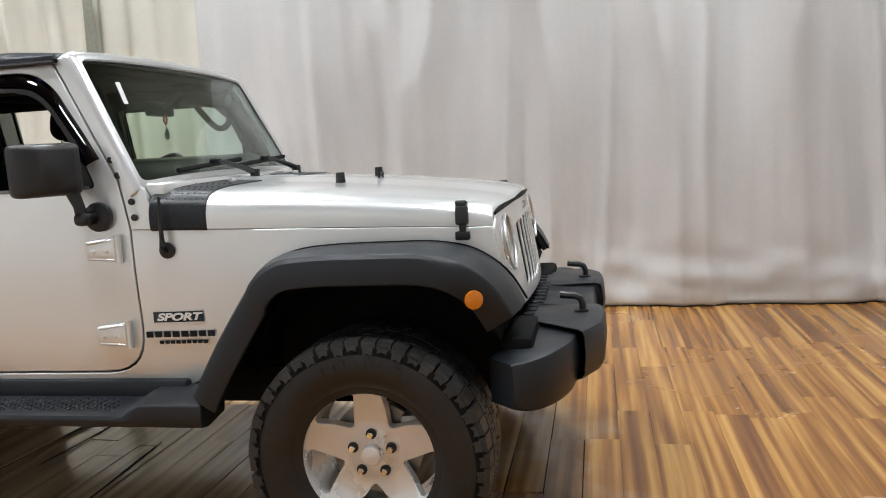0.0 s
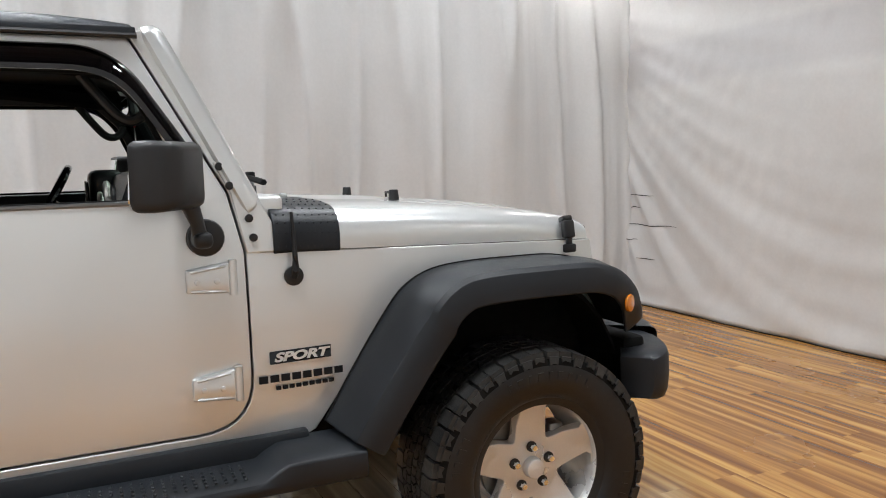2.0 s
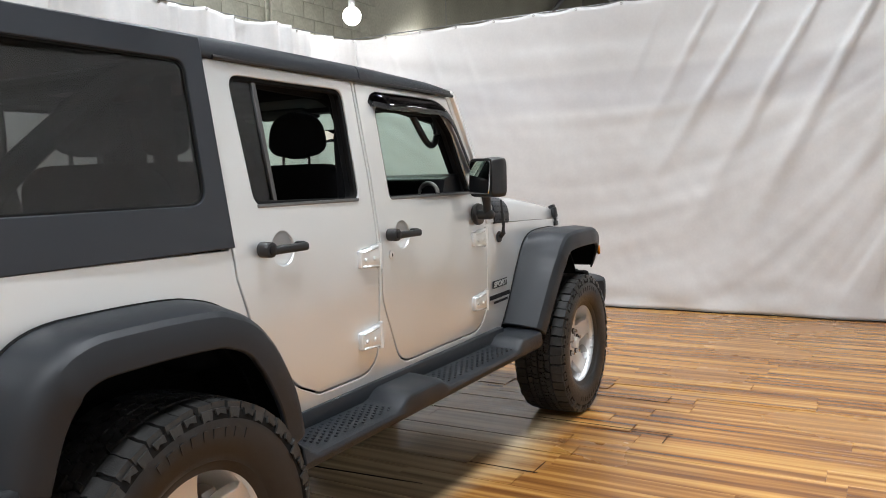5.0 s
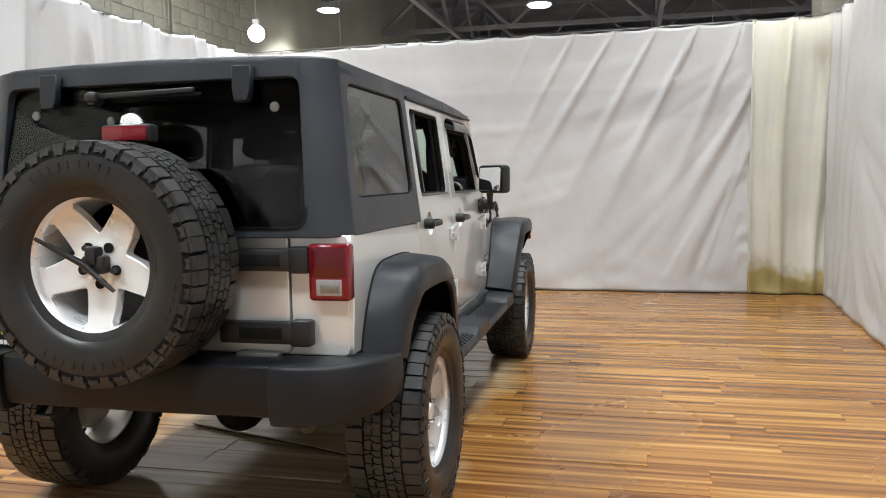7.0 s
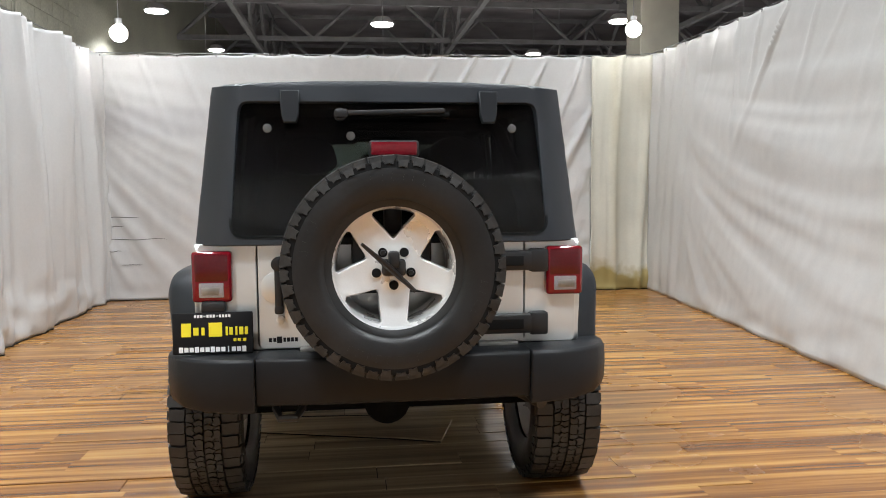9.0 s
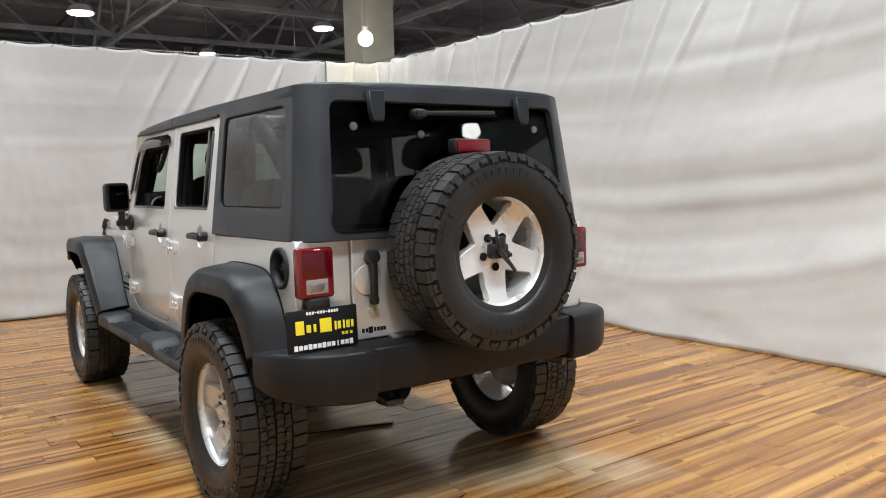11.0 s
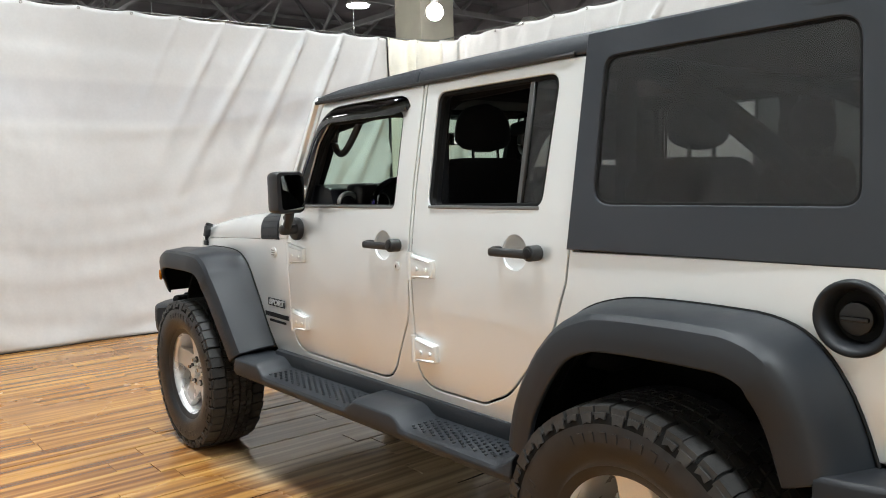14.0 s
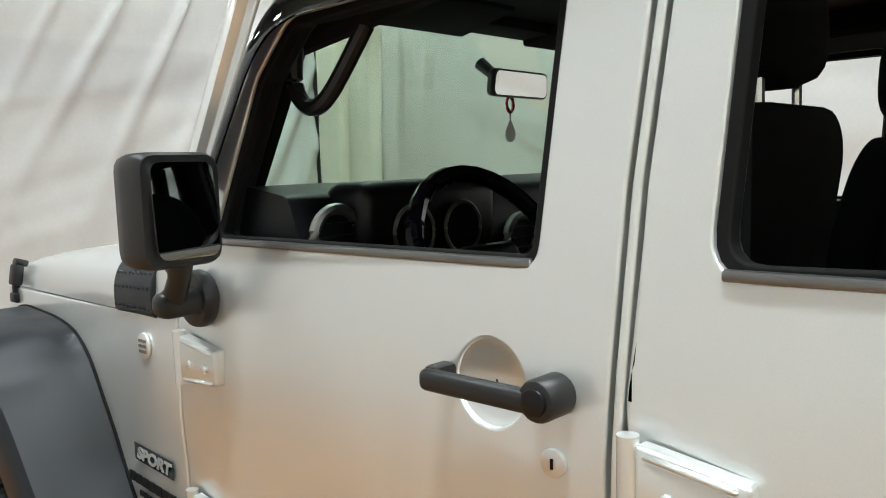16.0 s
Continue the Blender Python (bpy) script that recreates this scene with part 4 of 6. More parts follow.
bend = [k * v for k in (1, -1) for v in [0.54 + 0.0125 * i for i in range(21)]] + [0.0, 0.3, -0.3]
shell = part("hardtop", panel([shell_out, qtr[0], qtr[1], back_win], shell_place, lambda c: Vector((c.x, c.y + 1.3, 0)), 0.03, bend, (1.35, 1.5, 1.65)), HARDTOP, car, "dark grey textured hardtop shell", bevel=0.006)
for q in qtr:
    part("quarter_glass", panel([grown(q, 0.004)], lambda u, z: shell_place(u, z) * 1.0 + Vector((-0.010 if shell_place(u, z).x > 0 else 0.010, 0, 0)), lambda c: Vector((c.x, 0, 0)), 0.004, (), (1.4, 1.5, 1.6)), TINTGLASS, shell, "dark privacy glass")
    part("glass_seal", panel([grown(q, 0.002), grown(q, -0.007)], lambda u, z: shell_place(u, z) + Vector((-0.006 if shell_place(u, z).x > 0 else 0.006, 0, 0)), lambda c: Vector((c.x, 0, 0)), 0.010), GAP, shell)
def lid_place(u, z):
    return Vector((shell_place(u, z).x, -2.121 + (z - 1.254) * 0.175, z))


lid = part("rear_glass", panel([grown(back_win, 0.012)], lid_place, (0, -1, 0), 0.006), REARGLASS, car, "dark lift-up rear window glass")
part("glass_border", panel([grown(back_win, 0.010), grown(back_win, -0.022)], lambda u, z: lid_place(u, z) + Vector((0, 0.008, 0)), (0, -1, 0), 0.006), GLOSSBLACK, lid)
for x in (-0.385, 0.385):
    bm = bmesh.new()
    prof = [(-0.036, 1.79), (0.036, 1.79), (0.033, 1.70), (0.024, 1.668), (-0.024, 1.668), (-0.033, 1.70)]
    t = panel([prof], lambda u, z: Vector((x + u, shell_place(0, z).y - 0.034, z)), (0, -1, 0), 0.03)
    merge(bm, t)
    g = part("glass_hinge", bm, PLASTIC, lid, "moulded hinge of the rear window", bevel=0.004)
for x, z in ((-0.475, 1.648), (0.487, 1.648), (-0.155, 1.618)):
    bm = bmesh.new()
    disc(bm, (x, lid_place(0, z).y - 0.004, z), 0.017, 0.008, "y", 16, bevel=0.002)
    part("glass_bolt", bm, BRUSHED, lid)
bm = bmesh.new()
disc(bm, (-0.195, -2.092, 1.698), 0.024, 0.05, "y", 16, bevel=0.004)
rbox(bm, (-0.19, -2.115, 1.700), (0.05, 0.03, 0.035), 0.01)
rbox(bm, (0.01, -2.105, 1.708), (0.40, 0.016, 0.018), 0.005, 2, pose(0, 0, 0, 0, -1.5, 0))
wip = part("rear_wiper", bm, TRIM, lid, "black rear wiper")
bm = bmesh.new()
rbox(bm, (0.06, -2.094, 1.700), (0.34, 0.010, 0.012), 0.003)
part("wiper_blade", bm, GAP, wip)

# roof: two front panels and the rear roof, rounded down to the door tops
def roof_ring(y, drop=0.0, width=0.0):
    top = lerp_table(y, ((-1.97, 1.822), (-1.2, 1.832), (-0.3, 1.826), (0.2, 1.812), (0.36, 1.797))) - drop
    w = lerp_table(y, ((-1.9, side_x(-1.9, 1.77)), (-1.2, side_x(-1.2, 1.77)), (0.4, side_x(0.2, 1.77)))) + 0.005 + width
    if y < -1.985:
        w -= CUT_X * (1 - max(0.0, min(1.0, (y + 2.060) / 0.075)) ** 0.6)
    half = [(w + 0.001, 1.757), (w + 0.011, 1.759), (w + 0.014, 1.768), (w + 0.013, 1.782), (w + 0.006, top - 0.024), (w - 0.006, top - 0.011), (w - 0.03, top - 0.004), (w - 0.08, top - 0.001), (w * 0.5, top + 0.007), (0, top + 0.010)]
    pts = half + [(-x, z) for x, z in reversed(half[:-1])]
    pts += [(-(w - 0.03), 1.757), (-(w - 0.08), top - 0.03), (w - 0.08, top - 0.03), (w - 0.03, 1.757)]
    return [(x, y, z) for x, z in pts]


for name, y0, y1, label in (("roof_panel", -0.372, 0.345, "removable dark grey front roof panel"), ("roof_rear", -2.054, -0.378, "dark grey rear roof")):
    bm = bmesh.new()
    ys = [y0 + (y1 - y0) * k / 8 for k in range(9)]
    if name == "roof_rear":
        ys = [y0 + 0.0755 * (k / 6) ** 1.5 for k in range(6)] + [-1.975 + (y1 + 1.975) * k / 8 for k in range(9)]
    rings = [roof_ring(y, 0.0, 0.0 if y > -1.13 else -0.013) for y in ys]
    if name == "roof_panel":
        rings.append([(x * 0.995, y1 + 0.014, min(z, 1.784)) for x, y, z in roof_ring(y1, 0.012)])
    else:
        rings = [[(x * 0.985, y0 - 0.006, min(z, 1.812)) for x, y, z in roof_ring(y0, 0.006, -0.013)]] + rings
    loft(bm, rings)
    part(name, bm, HARDTOP, car, label, bevel=0.004)
for s in (1, -1):
    bm = bmesh.new()
    w = side_x(-0.5, 1.77) + 0.006
    tube(bm, [(s * (w + 0.006), 0.36, 1.757), (s * (w + 0.006), -0.4, 1.760), (s * (w + 0.008), -1.12, 1.762)], 0.008, 8)
    part("drip_rail", bm, TRIM, car)

# windscreen frame, glass and its side brackets
WS_B, WS_T = Vector((0, 0.706, 1.310)), Vector((0, 0.442, 1.822))


def ws_place(u, v, out=0.0):
    p = WS_B.lerp(WS_T, v)
    n = Vector((0, 0.505, 0.26)).normalized()
    return Vector((u, 0, 0)) + p + n * (out - 0.040 * (abs(u) / 0.7) ** 3)


ws_out = outline([(-0.726, 0.0), (0.726, 0.0), (0.676, 1.0), (-0.676, 1.0)], [0.02, 0.02, 0.05, 0.05])
ws_in = outline([(-0.690, 0.06), (0.690, 0.06), (0.643, 0.915), (-0.643, 0.915)], 0.045)


def frame_mesh():
    """A rounded section swept round the glass between the inner and the outer outline."""
    rings = []
    n = len(ws_out)
    for i in range(n):
        a, b, c, d = ws_in[i], ws_in[(i + 1) % n], ws_out[i], ws_out[(i + 1) % n]
        m = max(1, int(math.hypot(d[0] - c[0], (d[1] - c[1]) * 0.57) / 0.06))
        for k in range(m):
            t = k / m
            p = (a[0] + (b[0] - a[0]) * t, a[1] + (b[1] - a[1]) * t)
            q = (c[0] + (d[0] - c[0]) * t, c[1] + (d[1] - c[1]) * t)
            ring = []
            for f, out in ((0.0, -0.030), (0.0, -0.003), (0.05, 0.001), (0.30, 0.001), (0.52, -0.002), (0.70, -0.008), (0.84, -0.014), (0.94, -0.023), (0.985, -0.032), (1.0, -0.042), (1.0, -0.046), (0.3, -0.065)):
                ring.append(tuple(ws_place(p[0] + (q[0] - p[0]) * f, p[1] + (q[1] - p[1]) * f, out)))
            rings.append(ring)
    bm = bmesh.new()
    rows = [[bm.verts.new(p) for p in r] for r in rings]
    for i, a in enumerate(rows):
        b = rows[(i + 1) % len(rows)]
        for j in range(len(a)):
            bm.faces.new((a[j], a[(j + 1) % len(a)], b[(j + 1) % len(a)], b[j]))
    bmesh.ops.recalc_face_normals(bm, faces=bm.faces[:])
    return bm


ucs = [k * 0.1 for k in range(-6, 7)]
frame_ob = part("windscreen_frame", frame_mesh(), PAINT, car, "silver windscreen frame", angle=45)
part("windscreen", panel([grown(ws_in, 0.01)], lambda u, v: ws_place(u, v, -0.012), (0, 0.8, 0.5), 0.005, ucs), WINDSHIELD, car, "green-tinted windscreen glass")
part("screen_border", panel([grown(ws_in, 0.008), grown(ws_in, -0.012)], lambda u, v: ws_place(u, v, -0.008), (0, 0.8, 0.5), 0.003, ucs), GLOSSBLACK, frame_ob)
bm = bmesh.new()
t = panel([[(0.50, 0.76), (0.525, 0.76), (0.545, 0.60), (0.52, 0.60)]], lambda u, v: ws_place(u, v, -0.005), (0, 0.8, 0.5), 0.001)
merge(bm, t)
part("sticker", bm, WHITEPRINT, frame_ob, "white paper strip inside the glass")
for s in (1, -1):
    br = [(0.614, 1.155), (0.578, 1.330), (0.535, 1.416), (0.578, 1.438), (0.602, 1.424), (0.662, 1.30), (0.735, 1.155)]
    k = part("screen_bracket", panel([fillet(br, [0, 0.03, 0.006, 0.006, 0.008, 0.06, 0])], lambda y, z: Vector((s * (side_x(y, z) + 0.004), y, z)), (s, 0, 0), 0.03), PAINT, frame_ob, bevel=0.006)
    for y, z in ((0.553, 1.404), (0.577, 1.349), (0.625, 1.255), (0.634, 1.200)):
        bm = bmesh.new()
        disc(bm, (s * (side_x(y, z) + 0.008), y, z), 0.012, 0.012, "x", 12, bevel=0.003)
        part("screw", bm, TRIM, frame_ob)


# bonnet: rings along its length
def hood_ring(y, lift=0.0):
    w = lerp_table(y, ((0.68, 0.728), (1.0, 0.702), (1.4, 0.655), (1.93, 0.592)))
    zs = lerp_table(y, ((0.68, 1.157), (1.93, 1.108)))
    top = lerp_table(y, ((0.68, 1.300), (1.2, 1.272), (1.6, 1.234), (1.75, 1.216), (1.85, 1.200), (1.89, 1.189), (1.908, 1.181), (1.916, 1.172))) + lift
    back = 0.042 * max(0.0, min(1.0, (y - 1.45) / 0.42))
    e = top - zs
    half = [(w, zs), (w + 0.001, zs + e * 0.28), (w - 0.006, zs + e * 0.50), (w - 0.020, zs + e * 0.67), (w - 0.046, zs + e * 0.80), (w - 0.085, zs + e * 0.885), (w - 0.14, zs + e * 0.93), (w - 0.23, zs + e * 0.965), (0.22, top - 0.002), (0.12, top + 0.006), (0, top + 0.008)]
    half = smooth_path(half[:9], 3) + half[9:]
    pts = half + [(-x, z) for x, z in reversed(half[:-1])]
    return [(x * (1 + lift * 0.3), y - back * (x / w) ** 2, z) for x, z in pts] + [(-w + 0.05, y - back * 0.8, zs + 0.004), (w - 0.05, y - back * 0.8, zs + 0.004)]


bm = bmesh.new()
loft(bm, [hood_ring(0.70 + (1.86 - 0.70) * k / 20) for k in range(21)] + [hood_ring(1.885), hood_ring(1.900), hood_ring(1.910), hood_ring(1.915)])

hood = part("bonnet", bm, PAINT, car, "silver bonnet with rounded sides", angle=40)
# dark tube drawn along the front edge for the shaded gap above the grille
bm = bmesh.new()
tube(bm, [(u, 1.9185 - 0.045 * (u / 0.6) ** 2, 1.169 - 0.022 * (abs(u) / 0.57) ** 3) for u in [-0.57 + 0.06 * k for k in range(20)]], 0.006, 6)
part("bonnet_seal", bm, GAP, hood)
for s in (1, -1):
    bm = bmesh.new()
    rings = []
    for k in range(7):
        y = 0.69 + 0.205 * k / 6
        r = hood_ring(y, 0.005)
        half = r[:25] if s > 0 else [(-x, yy, z) for x, yy, z in r[:25]]
        front = 0.205 * (1 - 0.0)
        inn = [(x * 0.985, yy, z - 0.012) for x, yy, z in half]
        rings.append([(x + s * 0.003, yy, z) for x, yy, z in half] + list(reversed(inn)))
    loft(bm, rings)
    guard = part("cowl_guard", bm, PLASTIC, hood, "black tread-plate cowl guard", bevel=0.003)
    bm = bmesh.new()
    for i in range(9):
        for j in range(8):
            y = 0.705 + 0.022 * i
            r = hood_ring(y, 0.012)
            q = (j + 0.5) / 8 * 22.5
            a, b = Vector(r[int(q)]), Vector(r[int(q) + 1])
            p = a.lerp(b, q - int(q))
            d = (b - a).normalized()
            rot = Matrix.Rotation(math.atan2(d.z, -d.x) if s > 0 else math.atan2(d.z, d.x), 4, "Y")
            rbox(bm, (s * p.x, p.y, p.z - 0.0065), (0.010, 0.004, 0.005), 0.0, 1, Matrix.Rotation(radians(45 if (i + j) % 2 else -45), 4, "X") @ Matrix())
    part("tread_relief", bm, PLASTIC, guard, kind="stuff")
    # rubber latch
    bm = bmesh.new()
    yl = 1.775
    xl = lerp_table(yl, ((1.4, 0.655), (1.93, 0.592))) + 0.006
    rbox(bm, (s * (xl + 0.006), yl, 1.082), (0.035, 0.050, 0.030), 0.006)
    rbox(bm, (s * (xl + 0.010), yl, 1.115), (0.020, 0.022, 0.09), 0.006, 2)
    rbox(bm, (s * (xl + 0.006), yl - 0.001, 1.150), (0.030, 0.044, 0.065), 0.008, 2, Matrix.Rotation(radians(s * -10), 4, "Y"))
    rbox(bm, (s * (xl - 0.008), yl - 0.003, 1.186), (0.036, 0.040, 0.020), 0.006, 2, Matrix.Rotation(radians(s * -20), 4, "Y"))
    part("hood_latch", bm, TRIM, hood, "black rubber bonnet latch")
for x, y in ((0.275, 1.244), (-0.275, 1.244)):
    bm = bmesh.new()
    disc(bm, (x, y, 1.285), 0.020, 0.04, "z", 12, 0.017, bevel=0.003)
    part("rest_bumper", bm, TRIM, hood)
bm = bmesh.new()
tube(bm, [(-0.03, 1.33, 1.262), (-0.03, 1.33, 1.285), (0.03, 1.33, 1.285), (0.03, 1.33, 1.262)], 0.006, 6)
part("hood_loop", bm, TRIM, hood)
for x in (-0.33, 0.33):
    bm = bmesh.new()
    rbox(bm, (x, 0.82, 1.300), (0.035, 0.02, 0.02), 0.005)
    part("washer_jet", bm, PAINT, hood)
# cowl with wipers
bm = bmesh.new()
rbox(bm, (0, 0.685, 1.285), (1.36, 0.10, 0.06), 0.012)
cowl = part("cowl", bm, PAINT, car, bevel=0.003)
for x0 in (0.02, -0.46):
    bm = bmesh.new()
    tube(bm, [(x0, 0.775, 1.318), (x0 + 0.07, 0.762, 1.340), (x0 + 0.20, 0.735, 1.372), (x0 + 0.25, 0.728, 1.376)], [0.015, 0.012, 0.009, 0.007], 8)
    disc(bm, (x0, 0.775, 1.312), 0.021, 0.04, "z", 12)
    w = part("wiper_arm", bm, TRIM, cowl, "black wiper arm")
    bm = bmesh.new()
    tube(bm, [(x0 + 0.02, 0.722, 1.378), (x0 + 0.25, 0.717, 1.366), (x0 + 0.52, 0.712, 1.352)], 0.010, 6)
    rbox(bm, (x0 + 0.25, 0.725, 1.374), (0.07, 0.022, 0.022), 0.006)
    part("wiper_blade", bm, GAP, w)


# grille with seven slots and round lamps
def grille_place(u, z):
    return Vector((u, 1.972 - (z - 0.8) * 0.15 - 0.045 * (u / 0.6) ** 2, z))


g_out = fillet([(-0.56, 0.80), (0.56, 0.80), (0.602, 1.0), (0.597, 1.105), (0.565, 1.143), (0.42, 1.160), (0.0, 1.168), (-0.42, 1.160), (-0.565, 1.143), (-0.597, 1.105), (-0.602, 1.0)], 0.02)
slots = []
for k in range(7):
    x = (k - 3) * 0.087
    h0, h1 = 0.838 + 0.004 * abs(k - 3), 1.095 - 0.004 * abs(k - 3)
    slots.append(fillet([(x - 0.033, h0), (x + 0.033, h0), (x + 0.033, h1), (x - 0.033, h1)], 0.030))
lamps = [arc(s * 0.458, 1.035, 0.094, 0, 360, 28)[:-1] for s in (1, -1)]
grille = part("grille", panel([g_out] + slots + lamps, grille_place, (0, 1, 0), 0.05, [k * 0.1 for k in range(-5, 6)]), PAINT, car, "silver grille panel with seven upright slots", bevel=0.006)
part("grille_mesh", panel([[(-0.36, 0.82), (0.36, 0.82), (0.36, 1.12), (-0.36, 1.12)]], lambda u, z: grille_place(u, z) + Vector((0, -0.007, 0)), (0, 1, 0), 0.01, [k * 0.06 for k in range(-5, 6)]), GAP, grille)
for s in (1, -1):
    bm = bmesh.new()
    t = bmesh.new()
    bmesh.ops.create_uvsphere(t, u_segments=24, v_segments=12, radius=0.092)
    bmesh.ops.transform(t, matrix=Matrix.Translation((s * 0.458, 1.872, 1.035)) @ Matrix.Diagonal((1, 0.45, 1, 1)), verts=t.verts[:])
    merge(bm, t)
    hl = part("headlamp", bm, HEADLENS, grille, "round clear headlamp")
    bm = bmesh.new()
    disc(bm, (s * 0.458, 1.893, 1.035), 0.088, 0.01, "y", 24)
    part("reflector", bm, ALLOY, hl, "bright headlamp reflector")
    bm = bmesh.new()
    tube(bm, [(s * 0.458 + 0.095 * math.cos(a * math.tau / 24), 1.914 - 0.0143 * math.sin(a * math.tau / 24), 1.035 + 0.095 * math.sin(a * math.tau / 24)) for a in range(24)], 0.006, 6, True)
    part("bezel", bm, PAINT, hl)
bm = bmesh.new()
for k, w in enumerate((0.012, 0.016, 0.016, 0.016)):
    rbox(bm, (-0.04 + k * 0.026, 1.924, 1.130), (w, 0.006, 0.026), 0.002)
part("grille_badge", bm, CHROME, grille)


# fender flares: a section swept along an arch
def flare(s, path, widths, section, name, label):
    rings, seal = [], []
    n = len(path)
    for i, (y, z) in enumerate(path):
        a, b = path[max(0, i - 1)], path[min(n - 1, i + 1)]
        t = Vector((b[0] - a[0], b[1] - a[1])).normalized()
        nrm = Vector((-t.y, t.x))
        if nrm.dot(Vector((y - widths[0], z - HUB_Z))) < 0:
            nrm = -nrm
        k = lerp_table(i / (n - 1), widths[1])
        ring = []
        slope = lerp_table(i / (n - 1), widths[2])
        for x, d in section:
            xi = 0.69 + (x - 0.69) * k
            d = d - slope * max(0.0, min(1.0, (x - 0.70) / 0.20))
            ring.append((s * xi, y + nrm.x * d, z + nrm.y * d))
        rings.append(ring)
        wide = side_x(y, z)
        d = lerp_table(wide, section[:4]) - slope * max(0.0, wide - 0.70) / 0.20
        seal.append((s * (wide + 0.001), y + nrm.x * d, z + nrm.y * d))
    bm = bmesh.new()
    loft(bm, rings)
    # the inside of the lip is blackened: the arch's shade put into its colour
    for f in bm.faces:
        if len(f.verts) == 4 and all(v.index % len(section) in (9, 10, 11, 12) for v in f.verts):
            f.material_index = 1
    fl = part(name, bm, PLASTIC, car, label, angle=25, bevel=0.005)
    fl.data.materials.append(UNDERBODY)
    # black liner added under the arch to darken its inside
    bm = bmesh.new()
    loft(bm, [[(s * x, y + (widths[0] - y) * d, z + (HUB_Z - z) * d) for x, d in ((0.50, 0.10), (0.69 + (0.895 - 0.69) * lerp_table(i / (n - 1), widths[1]), 0.115), (0.69 + (0.895 - 0.69) * lerp_table(i / (n - 1), widths[1]), 0.125), (0.50, 0.125))] for i, (y, z) in enumerate(path)])
    part("arch_liner", bm, UNDERBODY, fl)
    bm = bmesh.new()
    tube(bm, seal, 0.0045, 6)
    part("flare_seal", bm, GAP, fl)
    return fl


SEC = [(0.60, 0.0), (0.70, 0.0), (0.80, -0.003), (0.880, -0.010), (0.908, -0.019), (0.922, -0.033), (0.930, -0.056), (0.933, -0.086), (0.932, -0.115), (0.910, -0.115), (0.902, -0.064), (0.86, -0.042), (0.60, -0.035)]


FSEC = [(x, d - 0.014 * max(0.0, min(1.0, (0.80 - x) / 0.10)) + (0.014 if x > 0.90 else 0.0) * 0.5) for x, d in SEC]
FP = smooth_path([(0.815, 0.628), (0.905, 0.775), (1.035, 0.960), (1.105, 1.030), (1.20, 1.072), (1.33, 1.086), (1.52, 1.086), (1.69, 1.080), (1.82, 1.048), (1.925, 0.970), (1.990, 0.865)], 4)
RP = smooth_path([(-0.945, 0.640), (-0.985, 0.775), (-1.055, 0.900), (-1.130, 0.992), (-1.215, 1.046), (-1.32, 1.074), (-1.44, 1.085), (-1.64, 1.086), (-1.79, 1.076), (-1.885, 1.030), (-1.960, 0.930), (-2.015, 0.785)], 4)
for s in (1, -1):
    ff = flare(s, FP, (AXLE, ((0, 0.82), (0.25, 0.97), (0.5, 1.0), (0.68, 0.985), (0.80, 0.90), (0.90, 0.76), (1.0, 0.58)), ((0, 0.050), (0.22, 0.048), (0.42, 0.008), (0.7, 0.004), (1.0, 0.03))), FSEC, "front_flare", "dark grey grained plastic front wheel flare")
    bm = bmesh.new()
    t = bmesh.new()
    disc(t, (0, 0, 0), 0.030, 0.013, "x", 24, bevel=0.004)
    bmesh.ops.transform(t, matrix=Matrix.Translation((s * 0.884, 1.842, 0.914)) @ Matrix.Rotation(radians(s * 29), 4, "Z"), verts=t.verts[:])
    merge(bm, t)
    part("side_marker", bm, AMBER, ff, "round amber side marker")
    flare(s, RP, (-AXLE, ((0, 0.90), (0.25, 0.98), (0.5, 1.0), (0.8, 0.96), (1.0, 0.82)), ((0, 0.050), (0.28, 0.04), (0.48, 0.006), (0.68, 0.006), (0.82, 0.035), (1.0, 0.06))), SEC, "rear_flare", "dark grey grained plastic rear wheel flare")

# side steps
for s in (1, -1):
    bm = bmesh.new()
    rings = []
    for y in [-1.02 + 1.92 * k / 58 for k in range(59)]:
        d = min(abs(y - 0.93), abs(y + 0.28), abs(y + 1.15))
        pad = 1 - max(0.0, min(1.0, (d - (0.27 if abs(y - 0.93) < 0.5 else 0.13)) / 0.06))
        top = 0.550 + 0.038 * pad
        rings.append([(s * x, y, z) for x, z in ((0.70, top + 0.006), (0.76, top + 0.004), (0.858, top - 0.003), (0.884, top - 0.016), (0.892, 0.520), (0.882, 0.494), (0.84, 0.486), (0.72, 0.50))])
    loft(bm, rings)
    st = part("side_step", bm, PLASTIC, car, "dark moulded side step with raised foot pads", bevel=0.005)
    bm = bmesh.new()
    for y0, y1 in ((-0.10, 0.58), (-0.92, -0.46)):
        m = int((y1 - y0) / 0.026)
        for i in range(m):
            for j in range(5):
                rbox(bm, (s * (0.755 + j * 0.026 + 0.013 * (i % 2)), y0 + i * 0.026, 0.5535), (0.012, 0.009, 0.006), 0.002, 1)
    part("grip_relief", bm, PLASTIC, st, kind="stuff")
    bm = bmesh.new()
    rbox(bm, (s * 0.705, -0.17, 0.572), (0.06, 1.88, 0.085), 0.012)
    part("sill", bm, PLASTIC, car)
    bm = bmesh.new()
    tube(bm, [(s * 0.80, -1.05, 0.505), (s * 0.80, -1.01, 0.505)], 0.045, 16)
    part("step_end", bm, GAP, st)


